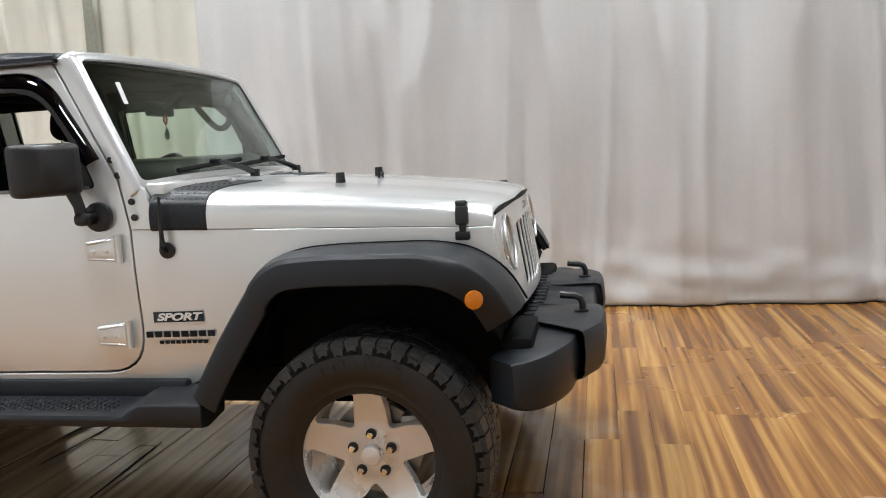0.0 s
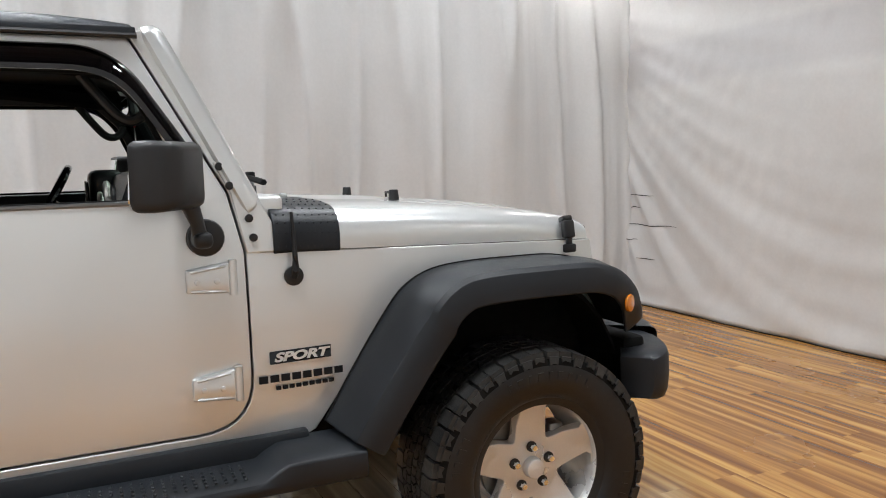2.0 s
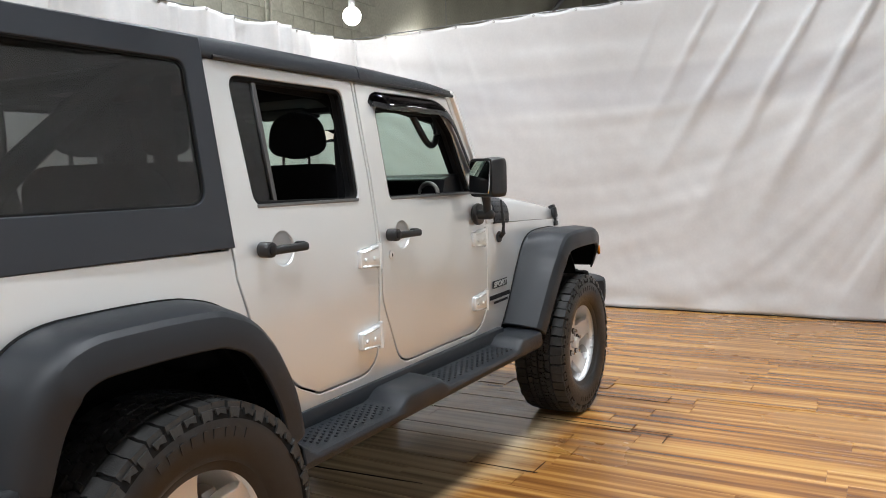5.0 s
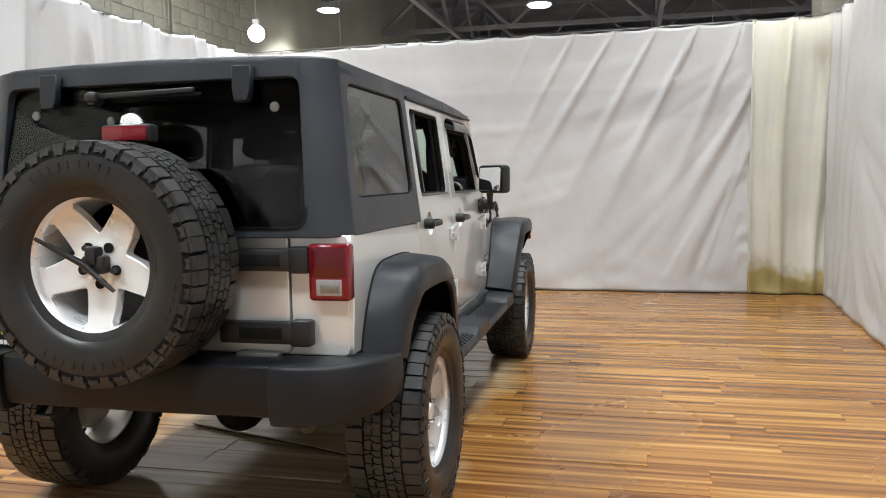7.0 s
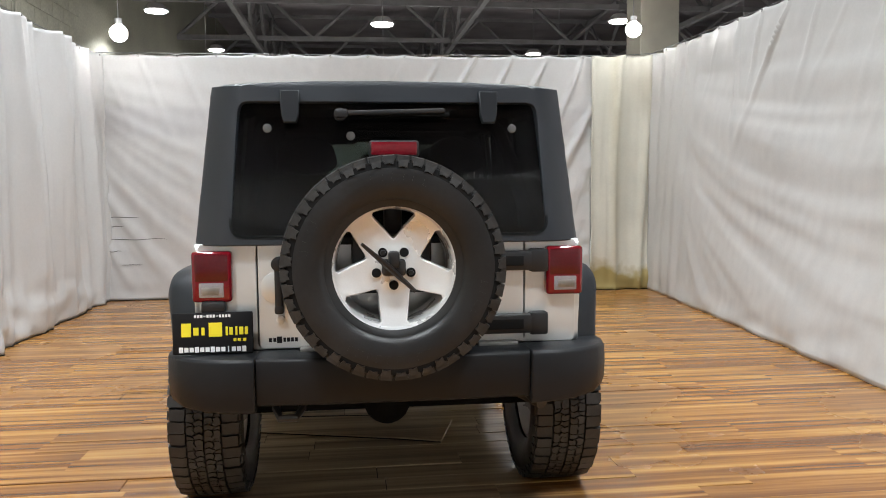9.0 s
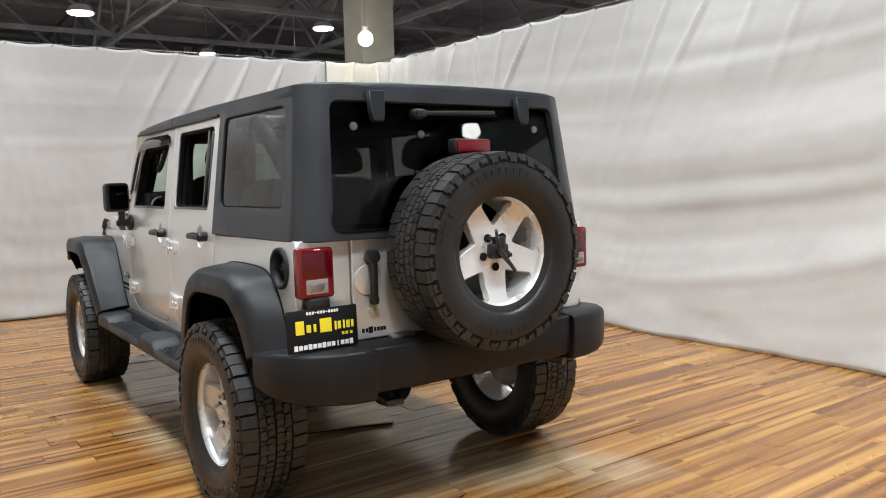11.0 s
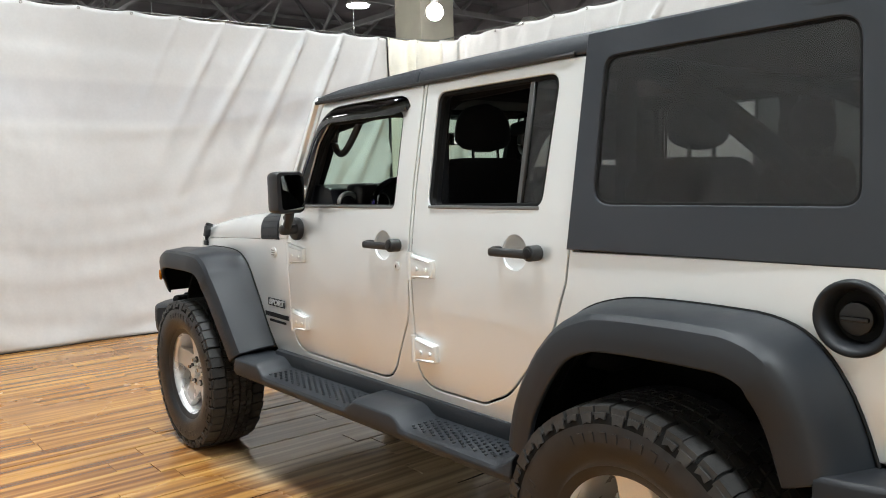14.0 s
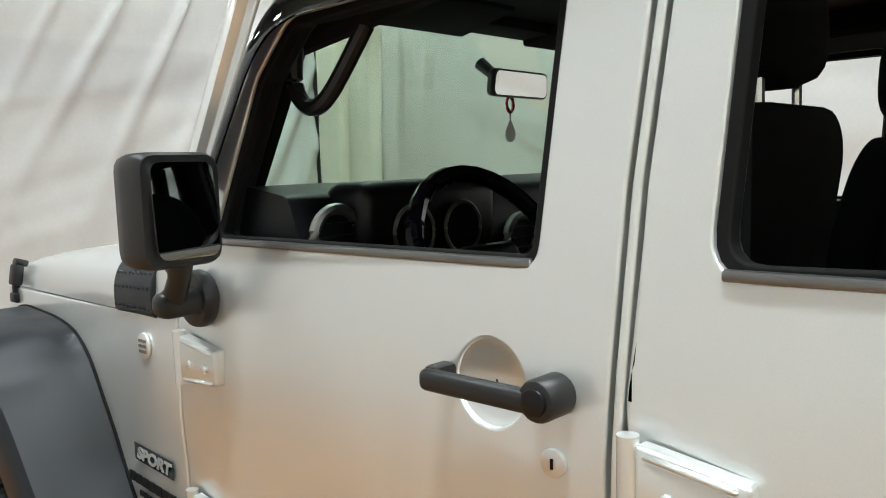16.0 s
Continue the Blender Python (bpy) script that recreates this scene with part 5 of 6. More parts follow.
# bumpers: rounded sections swept along a line on plan
def bumper(path, sections, name, label, material):
    rings = []
    n = len(path)
    for i, (x, y) in enumerate(path):
        a, b = path[max(0, i - 1)], path[min(n - 1, i + 1)]
        t = Vector((b[0] - a[0], b[1] - a[1])).normalized()
        out = Vector((t.y, -t.x))
        deep, z0, z1 = sections[i]
        h = z1 - z0
        ring = []
        for d, z in ((0, z0), (0, z1), (deep * 0.90, z1 - 0.001), (deep * 0.965, z1 - 0.006), (deep, z1 - 0.022), (deep * 1.015, z0 + h * 0.5), (deep * 0.985, z0 + 0.030), (deep * 0.93, z0 + 0.008), (deep * 0.84, z0)):
            ring.append((x + out.x * d, y + out.y * d, z))
        rings.append(ring)
    bm = bmesh.new()
    loft(bm, rings)
    return part(name, bm, material, car, label, angle=28, bevel=0.006)


rb = bumper([(-0.525, -2.07), (-0.3, -2.07), (0, -2.07), (0.3, -2.07), (0.525, -2.07)], [(0.175, 0.598, 0.785), (0.178, 0.596, 0.782), (0.178, 0.595, 0.782), (0.178, 0.596, 0.782), (0.175, 0.598, 0.785)], "rear_bumper", "black plastic rear bumper", BUMPER)
for s in (1, -1):
    path = [(0.520, -2.09), (0.62, -2.088), (0.68, -2.08), (0.715, -2.065), (0.735, -2.04), (0.745, -2.00), (0.752, -1.905)]
    sec = [(0.178, 0.576, 0.787), (0.175, 0.578, 0.787), (0.165, 0.584, 0.787), (0.152, 0.590, 0.786), (0.143, 0.600, 0.784), (0.140, 0.607, 0.781), (0.138, 0.620, 0.775)]
    if s < 0:
        path, sec = [(-x, y) for x, y in reversed(path)], list(reversed(sec))
    e = bumper(path, sec, "bumper_end", "black plastic bumper end", BUMPER)
    e.parent = rb
bm = bmesh.new()
tube(bm, [(-0.46, -2.10, 0.60), (-0.46, -2.13, 0.560), (-0.44, -2.19, 0.540), (-0.38, -2.19, 0.540), (-0.36, -2.13, 0.560), (-0.36, -2.10, 0.60)], 0.016, 8)
part("tow_hook", bm, TRIM, rb, "black rear tow hook")

fpath = [(0.0, 1.985), (0.20, 1.985), (0.235, 1.985), (0.26, 1.985), (0.46, 1.98), (0.485, 1.975), (0.515, 1.970), (0.63, 1.955), (0.715, 1.925), (0.770, 1.895), (0.800, 1.868)]
fsec = [(0.215, 0.590, 0.735), (0.215, 0.590, 0.735), (0.235, 0.588, 0.752), (0.250, 0.585, 0.758), (0.250, 0.580, 0.758), (0.238, 0.578, 0.752), (0.185, 0.570, 0.737), (0.180, 0.555, 0.736), (0.175, 0.550, 0.732), (0.160, 0.552, 0.724), (0.115, 0.565, 0.708)]
path = list(reversed([(x, y) for x, y in fpath])) + [(-x, y) for x, y in fpath[1:]]
path = smooth_path(path, 3)
sec = smooth_path(list(reversed(fsec)) + fsec[1:], 3)
fb = bumper(path, sec, "front_bumper", "dark grey plastic front bumper", PLASTIC)
for s in (1, -1):
    bm = bmesh.new()
    tube(bm, [(s * 0.36, 2.155, 0.745), (s * 0.36, 2.155, 0.785), (s * 0.36, 2.147, 0.806), (s * 0.36, 2.128, 0.815), (s * 0.36, 2.075, 0.820)], 0.013, 8)
    disc(bm, (s * 0.36, 2.15, 0.759), 0.026, 0.012, "z", 12)
    part("tow_hook", bm, TRIM, fb, "black front tow hook")
bm = bmesh.new()
rbox(bm, (0, 1.955, 0.722), (1.10, 0.08, 0.05), 0.01)
for k in range(13):
    rbox(bm, (-0.42 + 0.07 * k, 1.968, 0.748), (0.030, 0.060, 0.014), 0.003, 1)
tray = part("filler_panel", bm, PLASTIC, fb)
for s in (1, -1):
    bm = bmesh.new()
    rbox(bm, (s * 0.60, 1.955, 0.665), (0.34, 0.10, 0.20), 0.02)
    part("bumper_mount", bm, UNDERBODY, fb)


# wheels
def tyre_mesh():
    bm = bmesh.new()
    prof = [(0.220, -0.112), (0.237, -0.122), (0.268, -0.140), (0.31, -0.147), (0.355, -0.144), (0.380, -0.136), (0.387, -0.120), (0.390, -0.06), (0.390, 0.0), (0.390, 0.06), (0.387, 0.120), (0.380, 0.136), (0.355, 0.144), (0.31, 0.147), (0.270, 0.140), (0.250, 0.129), (0.246, 0.124), (0.238, 0.122), (0.220, 0.112)]
    n = 72
    rings = [[(x, r * math.cos(k * math.tau / n), r * math.sin(k * math.tau / n)) for r, x in prof] for k in range(n)]
    rows = [[bm.verts.new(p) for p in ring] for ring in rings]
    for i in range(n):
        a, b = rows[i], rows[(i + 1) % n]
        for j in range(len(prof) - 1):
            f = bm.faces.new((a[j], a[j + 1], b[j + 1], b[j]))
            # groove floors are set near black: the grooves' shade is in the colour
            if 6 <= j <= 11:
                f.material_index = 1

    carcass, bm = bm, bmesh.new()

    def block(pts, r0, r1):
        lo, hi = [], []
        for x, a in pts:
            q = r1 - 0.16 * max(0, abs(x) - 0.085) ** 1.2
            lo.append(bm.verts.new((x, r0 * math.cos(a), r0 * math.sin(a))))
            cx = sum(p[0] for p in pts) / len(pts)
            ca = sum(p[1] for p in pts) / len(pts)
            xx, aa = cx + (x - cx) * 0.94, ca + (a - ca) * 0.95
            hi.append(bm.verts.new((xx, q * math.cos(aa), q * math.sin(aa))))
        m = len(pts)
        for i in range(m):
            bm.faces.new((lo[i], lo[(i + 1) % m], hi[(i + 1) % m], hi[i]))
        bm.faces.new(hi)

    count = 48
    step = math.tau / count
    for k in range(count):
        for s in (1, -1):
            # interlocking middle blocks, split by narrow forked grooves
            a = (k + (0.27 if s > 0 else 0.0)) * step
            j = 0.05 * math.sin(k * 2.4 + s)
            for pts in (((0.003, -0.45), (0.020, -0.33), (0.029, -0.47), (0.038, -0.22), (0.033, 0.06), (0.017, 0.13), (0.003, 0.02)),
                        ((0.003, 0.08), (0.018, 0.19), (0.034, 0.12), (0.043, 0.40), (0.030, 0.47), (0.020, 0.60), (0.003, 0.49)),
                        ((0.032, -0.50), (0.046, -0.62), (0.068, -0.50), (0.066, 0.02), (0.056, 0.10), (0.038, 0.07), (0.042, -0.22)),
                        ((0.038, 0.13), (0.057, 0.16), (0.067, 0.08), (0.066, 0.44), (0.047, 0.32))):
                block([(s * x, a + (t + j) * step) for x, t in pts], 0.388, 0.4035 + 0.0006 * math.sin(k * 1.7))
            # shoulder blocks, long and short by turns
            o = a + (0.05 - j) * step
            e = 0.141 if k % 2 else 0.136
            block([(s * 0.073, o - 0.42 * step), (s * 0.090, o - 0.47 * step), (s * 0.114, o - 0.42 * step), (s * e, o - 0.45 * step), (s * (e + 0.001), o + 0.45 * step), (s * 0.114, o + 0.48 * step), (s * 0.090, o + 0.43 * step), (s * 0.071, o + 0.48 * step)], 0.376, 0.4025)
            depth = 0.356 if k % 2 else 0.366
            pts = [(0.383, o - 0.38 * step), (0.383, o + 0.34 * step), (depth, o + 0.30 * step), (depth + 0.005, o + 0.02 * step), (depth + 0.001, o - 0.32 * step)]
            lo = [bm.verts.new((s * (0.139 if r > 0.37 else 0.144), r * math.cos(t), r * math.sin(t))) for r, t in pts]
            hi = [bm.verts.new((s * (0.1450 if r > 0.37 else 0.1500), r * math.cos(t), r * math.sin(t))) for r, t in pts]
            for i in range(5):
                bm.faces.new((lo[i], lo[(i + 1) % 5], hi[(i + 1) % 5], hi[i]))
            bm.faces.new(hi)
    # raised maker's marks on the side wall, as plain bars
    for a0, cnt in ((60, 9), (250, 9), (150, 4), (330, 4)):
        for k in range(cnt):
            a = radians(a0 + k * 6.5)
            m = Matrix.Rotation(a, 4, "X") @ Matrix.Translation((0.1455, 0.322, 0)) @ Matrix.Diagonal((0.006, 0.026, 0.020 if k % 2 else 0.013, 1))
            t = bmesh.new()
            bmesh.ops.create_cube(t, size=1, matrix=m)
            merge(carcass, t)
    for part_bm in (carcass, bm):
        bmesh.ops.recalc_face_normals(part_bm, faces=part_bm.faces[:])
    return carcass, bm


def rim_face_x(r):
    return lerp_table(r, ((0.0, 0.062), (0.05, 0.060), (0.085, 0.052), (0.15, 0.060), (0.20, 0.080), (0.24, 0.094)))


def wheel(name, label, parent, m, spare=False):
    carcass, tread = tyre_mesh()
    w = new(name)
    w.parent = parent
    w.matrix_local = m
    tagged(w, label)
    tyre = part("tyre", carcass, RUBBER, w, "black all-terrain tyre", angle=25)
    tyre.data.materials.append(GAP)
    part("tread", tread, TREAD, w, "chunky interlocking tread blocks", angle=25, kind="stuff")
    holes = []
    for k in range(5):
        c = 36 + 72 * k + 90
        pts = []
        for r, a in ((0.101, -2), (0.112, -7), (0.145, -15), (0.178, -21), (0.192, -22.5), (0.203, -20), (0.206, -10), (0.207, 0), (0.206, 10), (0.203, 20), (0.192, 22.5), (0.178, 21), (0.145, 15), (0.112, 7), (0.101, 2)):
            pts.append((r * math.cos(radians(c + a)), r * math.sin(radians(c + a))))
        holes.append(pts)
    ring_line = arc(0, 0, 0.217, 0, 360, 60)[:-1]
    cuts = [k * 0.035 for k in range(-5, 6)]
    bm = panel([ring_line] + holes, lambda u, v: Vector((rim_face_x(math.hypot(u, v)), u, v)), (1, 0, 0), 0.034, cuts, cuts)
    rm = part("rim", bm, ALLOY, w, "silver five-spoke alloy rim", angle=40, bevel=0.006)
    bm = bmesh.new()
    prof = [(0.198, -0.10), (0.205, 0.06), (0.208, 0.085), (0.218, 0.104), (0.228, 0.112), (0.234, 0.110), (0.234, 0.10), (0.222, 0.09), (0.214, 0.05), (0.208, -0.10)]
    n = 60
    rows = [[bm.verts.new((x, r * math.cos(k * math.tau / n), r * math.sin(k * math.tau / n))) for r, x in prof] for k in range(n)]
    for i in range(n):
        a, b = rows[i], rows[(i + 1) % n]
        for j in range(len(prof)):
            q = (j + 1) % len(prof)
            bm.faces.new((a[j], a[q], b[q], b[j]))
    bmesh.ops.recalc_face_normals(bm, faces=bm.faces[:])
    part("rim_barrel", bm, ALLOY, rm)
    for k in range(5):
        a = radians(90 + 72 * k)
        bm = bmesh.new()
        disc(bm, (0.061, 0.0635 * math.cos(a), 0.0635 * math.sin(a)), 0.0165, 0.006, "x", 18)
        # black discs draw the shade of the recesses round the nuts
        part("lug_seat", bm, TRIM if not spare else GAP, rm)
        if not spare or k % 2:
            bm = bmesh.new()
            disc(bm, (0.070, 0.0635 * math.cos(a), 0.0635 * math.sin(a)), 0.0115, 0.028, "x", 6, 0.009)
            part("lug_nut", bm, CHROME if not spare else TRIM, rm)
    if not spare:
        bm = bmesh.new()
        disc(bm, (0.073, 0, 0), 0.034, 0.03, "x", 28, 0.030, bevel=0.004)
        cap = part("centre_cap", bm, ALLOY, rm, "round silver centre cap")
        bm = bmesh.new()
        for k in range(3):
            rbox(bm, (0.0885, -0.009 + 0.009 * k, 0), (0.001, 0.005, 0.006), 0.0)
        part("cap_mark", bm, ALLOY, cap)
        bm = bmesh.new()
        disc(bm, (-0.01, 0, 0), 0.155, 0.022, "x", 40)
        disc(bm, (0.01, 0, 0), 0.08, 0.05, "x", 32)
        part("brake_disc", bm, STEEL, w, "dull steel brake disc")
        bm = bmesh.new()
        rbox(bm, (-0.005, 0.12, 0.05), (0.07, 0.06, 0.14), 0.015)
        part("brake_caliper", bm, STEEL, w)
    else:
        bm = bmesh.new()
        rbox(bm, (0.075, 0, 0), (0.05, 0.085, 0.06), 0.012)
        rbox(bm, (0.085, 0.0, -0.03), (0.05, 0.04, 0.06), 0.01)
        tube(bm, [(0.095, -0.075, 0.085), (0.115, 0.02, -0.005), (0.21, 0.115, -0.095)], [0.007, 0.012, 0.006], 8)
        part("carrier_bracket", bm, TRIM, w, "black tyre carrier bracket with a rod")
    bm = bmesh.new()
    disc(bm, (0.072, 0.006, 0.222), 0.006, 0.03, "x", 8)
    part("valve", bm, TRIM, rm)
    rm.scale = (1.0, 1.03, 1.03) if spare else (1.0, 1.07, 1.07)
    return w


w0 = wheel("front_wheel", "front wheel with silver rim and all-terrain tyre", car, pose(TRACK, AXLE, HUB_Z))
for nm, m in (("rear_wheel", pose(TRACK, -AXLE + 0.015, 0.417, 4) @ Matrix.Scale(1.035, 4)), ("front_wheel", pose(-TRACK, AXLE, HUB_Z, 0, 0, 180)), ("rear_wheel", pose(-TRACK, -AXLE + 0.015, 0.417, 6, 0, 180) @ Matrix.Scale(1.035, 4))):
    c = copy_thing(w0, m)
    c.name = nm
    c.parent = car
    c.matrix_parent_inverse = Matrix()
    c["label"] = nm.replace("_", " ") + " with silver rim and all-terrain tyre"
wheel("spare_wheel", "spare wheel bolted to the tailgate", car, pose(-0.010, -2.302, 1.131, 0, 0, -90) @ Matrix.Rotation(radians(180), 4, "X"), True)

# tailgate, rear panel and lamps
rear_out = fillet([(-0.745, 0.785), (0.745, 0.785), (0.748, 1.205), (-0.748, 1.205)], 0.02)
gate_out = fillet([(-0.522, 0.788), (0.530, 0.788), (0.530, 1.228), (-0.522, 1.228)], 0.02)
part("rear_panel", panel([rear_out, fillet([(-0.528, 0.795), (0.536, 0.795), (0.536, 1.20), (-0.528, 1.20)], 0.02)], lambda u, z: Vector((u, -2.078, z)), (0, -1, 0), 0.04), PAINT, car, bevel=0.006)
gate = part("tailgate", panel([gate_out], lambda u, z: Vector((u, -2.084, z)), (0, -1, 0), 0.04), PAINT, car, "silver side-hinged tailgate", bevel=0.007)
bm = bmesh.new()
disc(bm, (-0.452, -2.086, 1.03), 0.062, 0.008, "y", 28, bevel=0.002)
part("handle_dish", bm, PAINT, gate)
bm = bmesh.new()
rbox(bm, (-0.440, -2.116, 1.035), (0.032, 0.024, 0.20), 0.011, 3)
gh = part("tailgate_handle", bm, TRIM, gate, "black upright tailgate handle")
bm = bmesh.new()
disc(bm, (-0.440, -2.108, 1.125), 0.028, 0.046, "y", 20, bevel=0.006)
part("handle_boss", bm, TRIM, gh)
bm = bmesh.new()
rbox(bm, (-0.440, -2.112, 0.948), (0.036, 0.036, 0.036), 0.010, 2)
part("handle_end", bm, TRIM, gh)
bm = bmesh.new()
disc(bm, (-0.438, -2.089, 0.905), 0.017, 0.010, "y", 18, bevel=0.002)
part("lock", bm, ALLOY, gate)
for z, x0 in ((1.122, 0.30), (0.868, 0.28)):
    bm = bmesh.new()
    rbox(bm, (0.5 * (x0 + 0.56), -2.108, z), (0.56 - x0, 0.045, 0.078), 0.010)
    rbox(bm, (0.585, -2.104, z), (0.075, 0.055, 0.092), 0.010)
    h = part("gate_hinge", bm, TRIM, gate, "wide black tailgate hinge")
    bm = bmesh.new()
    rbox(bm, (0.44, -2.132, z), (0.16, 0.006, 0.040), 0.002)
    part("hinge_rib", bm, GAP, h)
bm = bmesh.new()
for x, w in ((-0.475, 0.012), (-0.458, 0.012), (-0.440, 0.020), (-0.420, 0.010), (-0.405, 0.012), (-0.390, 0.012), (-0.375, 0.012)):
    rbox(bm, (x - 0.005, -2.0845, 0.824), (w, 0.002, 0.016 if w < 0.02 else 0.026), 0.0)
part("dealer_mark", bm, BLACKPRINT, gate, "small black printed dealer mark")
for x, w in ((-0.31, 0.11), (0.42, 0.16)):
    bm = bmesh.new()
    rbox(bm, (x, -2.10, 0.787), (w, 0.05, 0.022), 0.004)
    part("gate_bracket", bm, STEEL, gate)
# spare carrier post with the high brake lamp
bm = bmesh.new()
rbox(bm, (-0.01, -2.17, 1.13), (0.30, 0.16, 0.22), 0.02)
rbox(bm, (0.0, -2.15, 1.40), (0.07, 0.05, 0.36), 0.012)
post = part("spare_carrier", bm, TRIM, gate, "black spare-wheel carrier")
bm = bmesh.new()
rbox(bm, (0.005, -2.185, 1.562), (0.19, 0.060, 0.062), 0.012)
housing = part("brake_lamp_housing", bm, TRIM, post)
bm = bmesh.new()
rbox(bm, (0.005, -2.216, 1.562), (0.172, 0.014, 0.050), 0.006)
part("high_brake_lamp", bm, REDLENS2, housing, "red high brake lamp")
for s in (1, -1):
    xc = s * 0.692
    bm = bmesh.new()
    rbox(bm, (xc, -2.090, 1.080), (0.150, 0.060, 0.196), 0.014, 3)
    tl = part("tail_lamp", bm, REDLENS2, car, "rectangular red tail lamp")
    bm = bmesh.new()
    rbox(bm, (xc, -2.118, 1.1145), (0.124, 0.008, 0.104), 0.006)
    part("stop_lens", bm, REDLENS, tl)
    bm = bmesh.new()
    rbox(bm, (xc + s * 0.001, -2.118, 1.029), (0.094, 0.010, 0.058), 0.005)
    rl = part("reverse_lens", bm, CLEARLENS, tl, "clear reversing lens")
    bm = bmesh.new()
    rbox(bm, (xc + s * 0.004, -2.1235, 1.027), (0.066, 0.003, 0.028), 0.001)
    part("lens_optic", bm, STEEL, rl, "grey ribbed optic")
# dealer plate on the left below the lamp
plate_m = pose(-0.688, -2.140, 0.868, -3, 0, 0)
bm = bmesh.new()
rbox(bm, (0, 0, 0), (0.300, 0.012, 0.160), 0.006)
pl = part("plate_holder", bm, BLACKPRINT, car, "black dealer plate with yellow and white print")
pl.matrix_local = plate_m
bm = bmesh.new()
rbox(bm, (0, 0.03, 0.095), (0.09, 0.05, 0.05), 0.012)
rbox(bm, (0, 0.025, 0.0), (0.10, 0.04, 0.12), 0.01)
part("plate_lamp", bm, TRIM, pl)
bm = bmesh.new()
for k, x in enumerate([-0.066 + 0.0115 * i for i in range(12)]):
    rbox(bm, (x + 0.002, -0.0075, 0.066), (0.008, 0.002, 0.011 if k not in (3, 7) else 0.003), 0.0)
part("small_print", bm, WHITEPRINT, pl)
bm = bmesh.new()
rbox(bm, (-0.098, -0.0075, 0.014), (0.036, 0.003, 0.052), 0.004, 1)
for x, h, w in ((-0.062, 0.03, 0.020), (-0.036, 0.03, 0.012), (0.052, 0.034, 0.009), (0.068, 0.03, 0.014), (0.088, 0.034, 0.008), (0.106, 0.03, 0.016), (0.125, 0.03, 0.012)):
    rbox(bm, (x, -0.0075, 0.008), (w, 0.003, h), 0.002, 1)
rbox(bm, (0.010, -0.0075, 0.014), (0.050, 0.003, 0.054), 0.004, 1)
for x in (0.082, 0.098, 0.118):
    rbox(bm, (x, -0.0075, -0.026), (0.012, 0.003, 0.012), 0.002, 1)
part("yellow_logo", bm, YELLOW, pl)
bm = bmesh.new()
for k in range(13):
    rbox(bm, (-0.118 + 0.0195 * k, -0.0075, -0.061), (0.015 if k != 9 else 0.004, 0.002, 0.017 if k % 3 else 0.021), 0.0)
part("white_print", bm, WHITEPRINT, pl)

# fuel filler, antenna, badges
FUEL_Y, FUEL_Z = -1.940, 1.092


def fuel_ring(x, r):
    return [(-x, FUEL_Y + r * math.cos(a * math.tau / 40), FUEL_Z + r * math.sin(a * math.tau / 40)) for a in range(40)]


bm = bmesh.new()
loft(bm, [fuel_ring(x, r) for x, r in ((0.752, 0.084), (0.770, 0.0835), (0.7745, 0.081), (0.7765, 0.077), (0.7755, 0.072), (0.771, 0.066), (0.760, 0.061), (0.742, 0.0575), (0.722, 0.055))], True, False)
ff = part("fuel_filler", bm, BUMPER, car, "round black fuel filler surround", angle=50)
bm = bmesh.new()
disc(bm, (-0.722, FUEL_Y, FUEL_Z), 0.057, 0.004, "x", 28)
part("filler_bowl", bm, GAP, ff)
bm = bmesh.new()
disc(bm, (-0.735, FUEL_Y + 0.002, FUEL_Z - 0.004), 0.036, 0.022, "x", 28, bevel=0.004)
rbox(bm, (-0.751, FUEL_Y + 0.002, FUEL_Z - 0.004), (0.012, 0.060, 0.011), 0.004, 2)
part("fuel_cap", bm, TRIM, ff, "black fuel cap with a finger ridge")
xa = side_x(0.745, 1.08)
bm = bmesh.new()
disc(bm, (xa + 0.004, 0.745, 1.080), 0.029, 0.010, "x", 24, bevel=0.003)
an = part("antenna", bm, TRIM, car, "short black whip antenna on the wing")
bm = bmesh.new()
tube(bm, [(xa + 0.010, 0.745, 1.080), (xa + 0.028, 0.745, 1.100), (xa + 0.030, 0.745, 1.140), (xa + 0.020, 0.742, 1.268)], [0.012, 0.012, 0.008, 0.005], 10)
part("mast", bm, TRIM, an)
bm = bmesh.new()
disc(bm, (-(side_x(0.746, 1.087) + 0.003), 0.746, 1.087), 0.027, 0.006, "x", 28, bevel=0.002)
bd = part("round_badge", bm, ALLOY, car, "small round silver badge")
bm = bmesh.new()
for k in (-1, 0, 1):
    rbox(bm, (-(side_x(0.746, 1.087) + 0.007), 0.746, 1.087 + 0.011 * k), (0.002, 0.030, 0.006), 0.0)
part("badge_bars", bm, STEEL, bd)
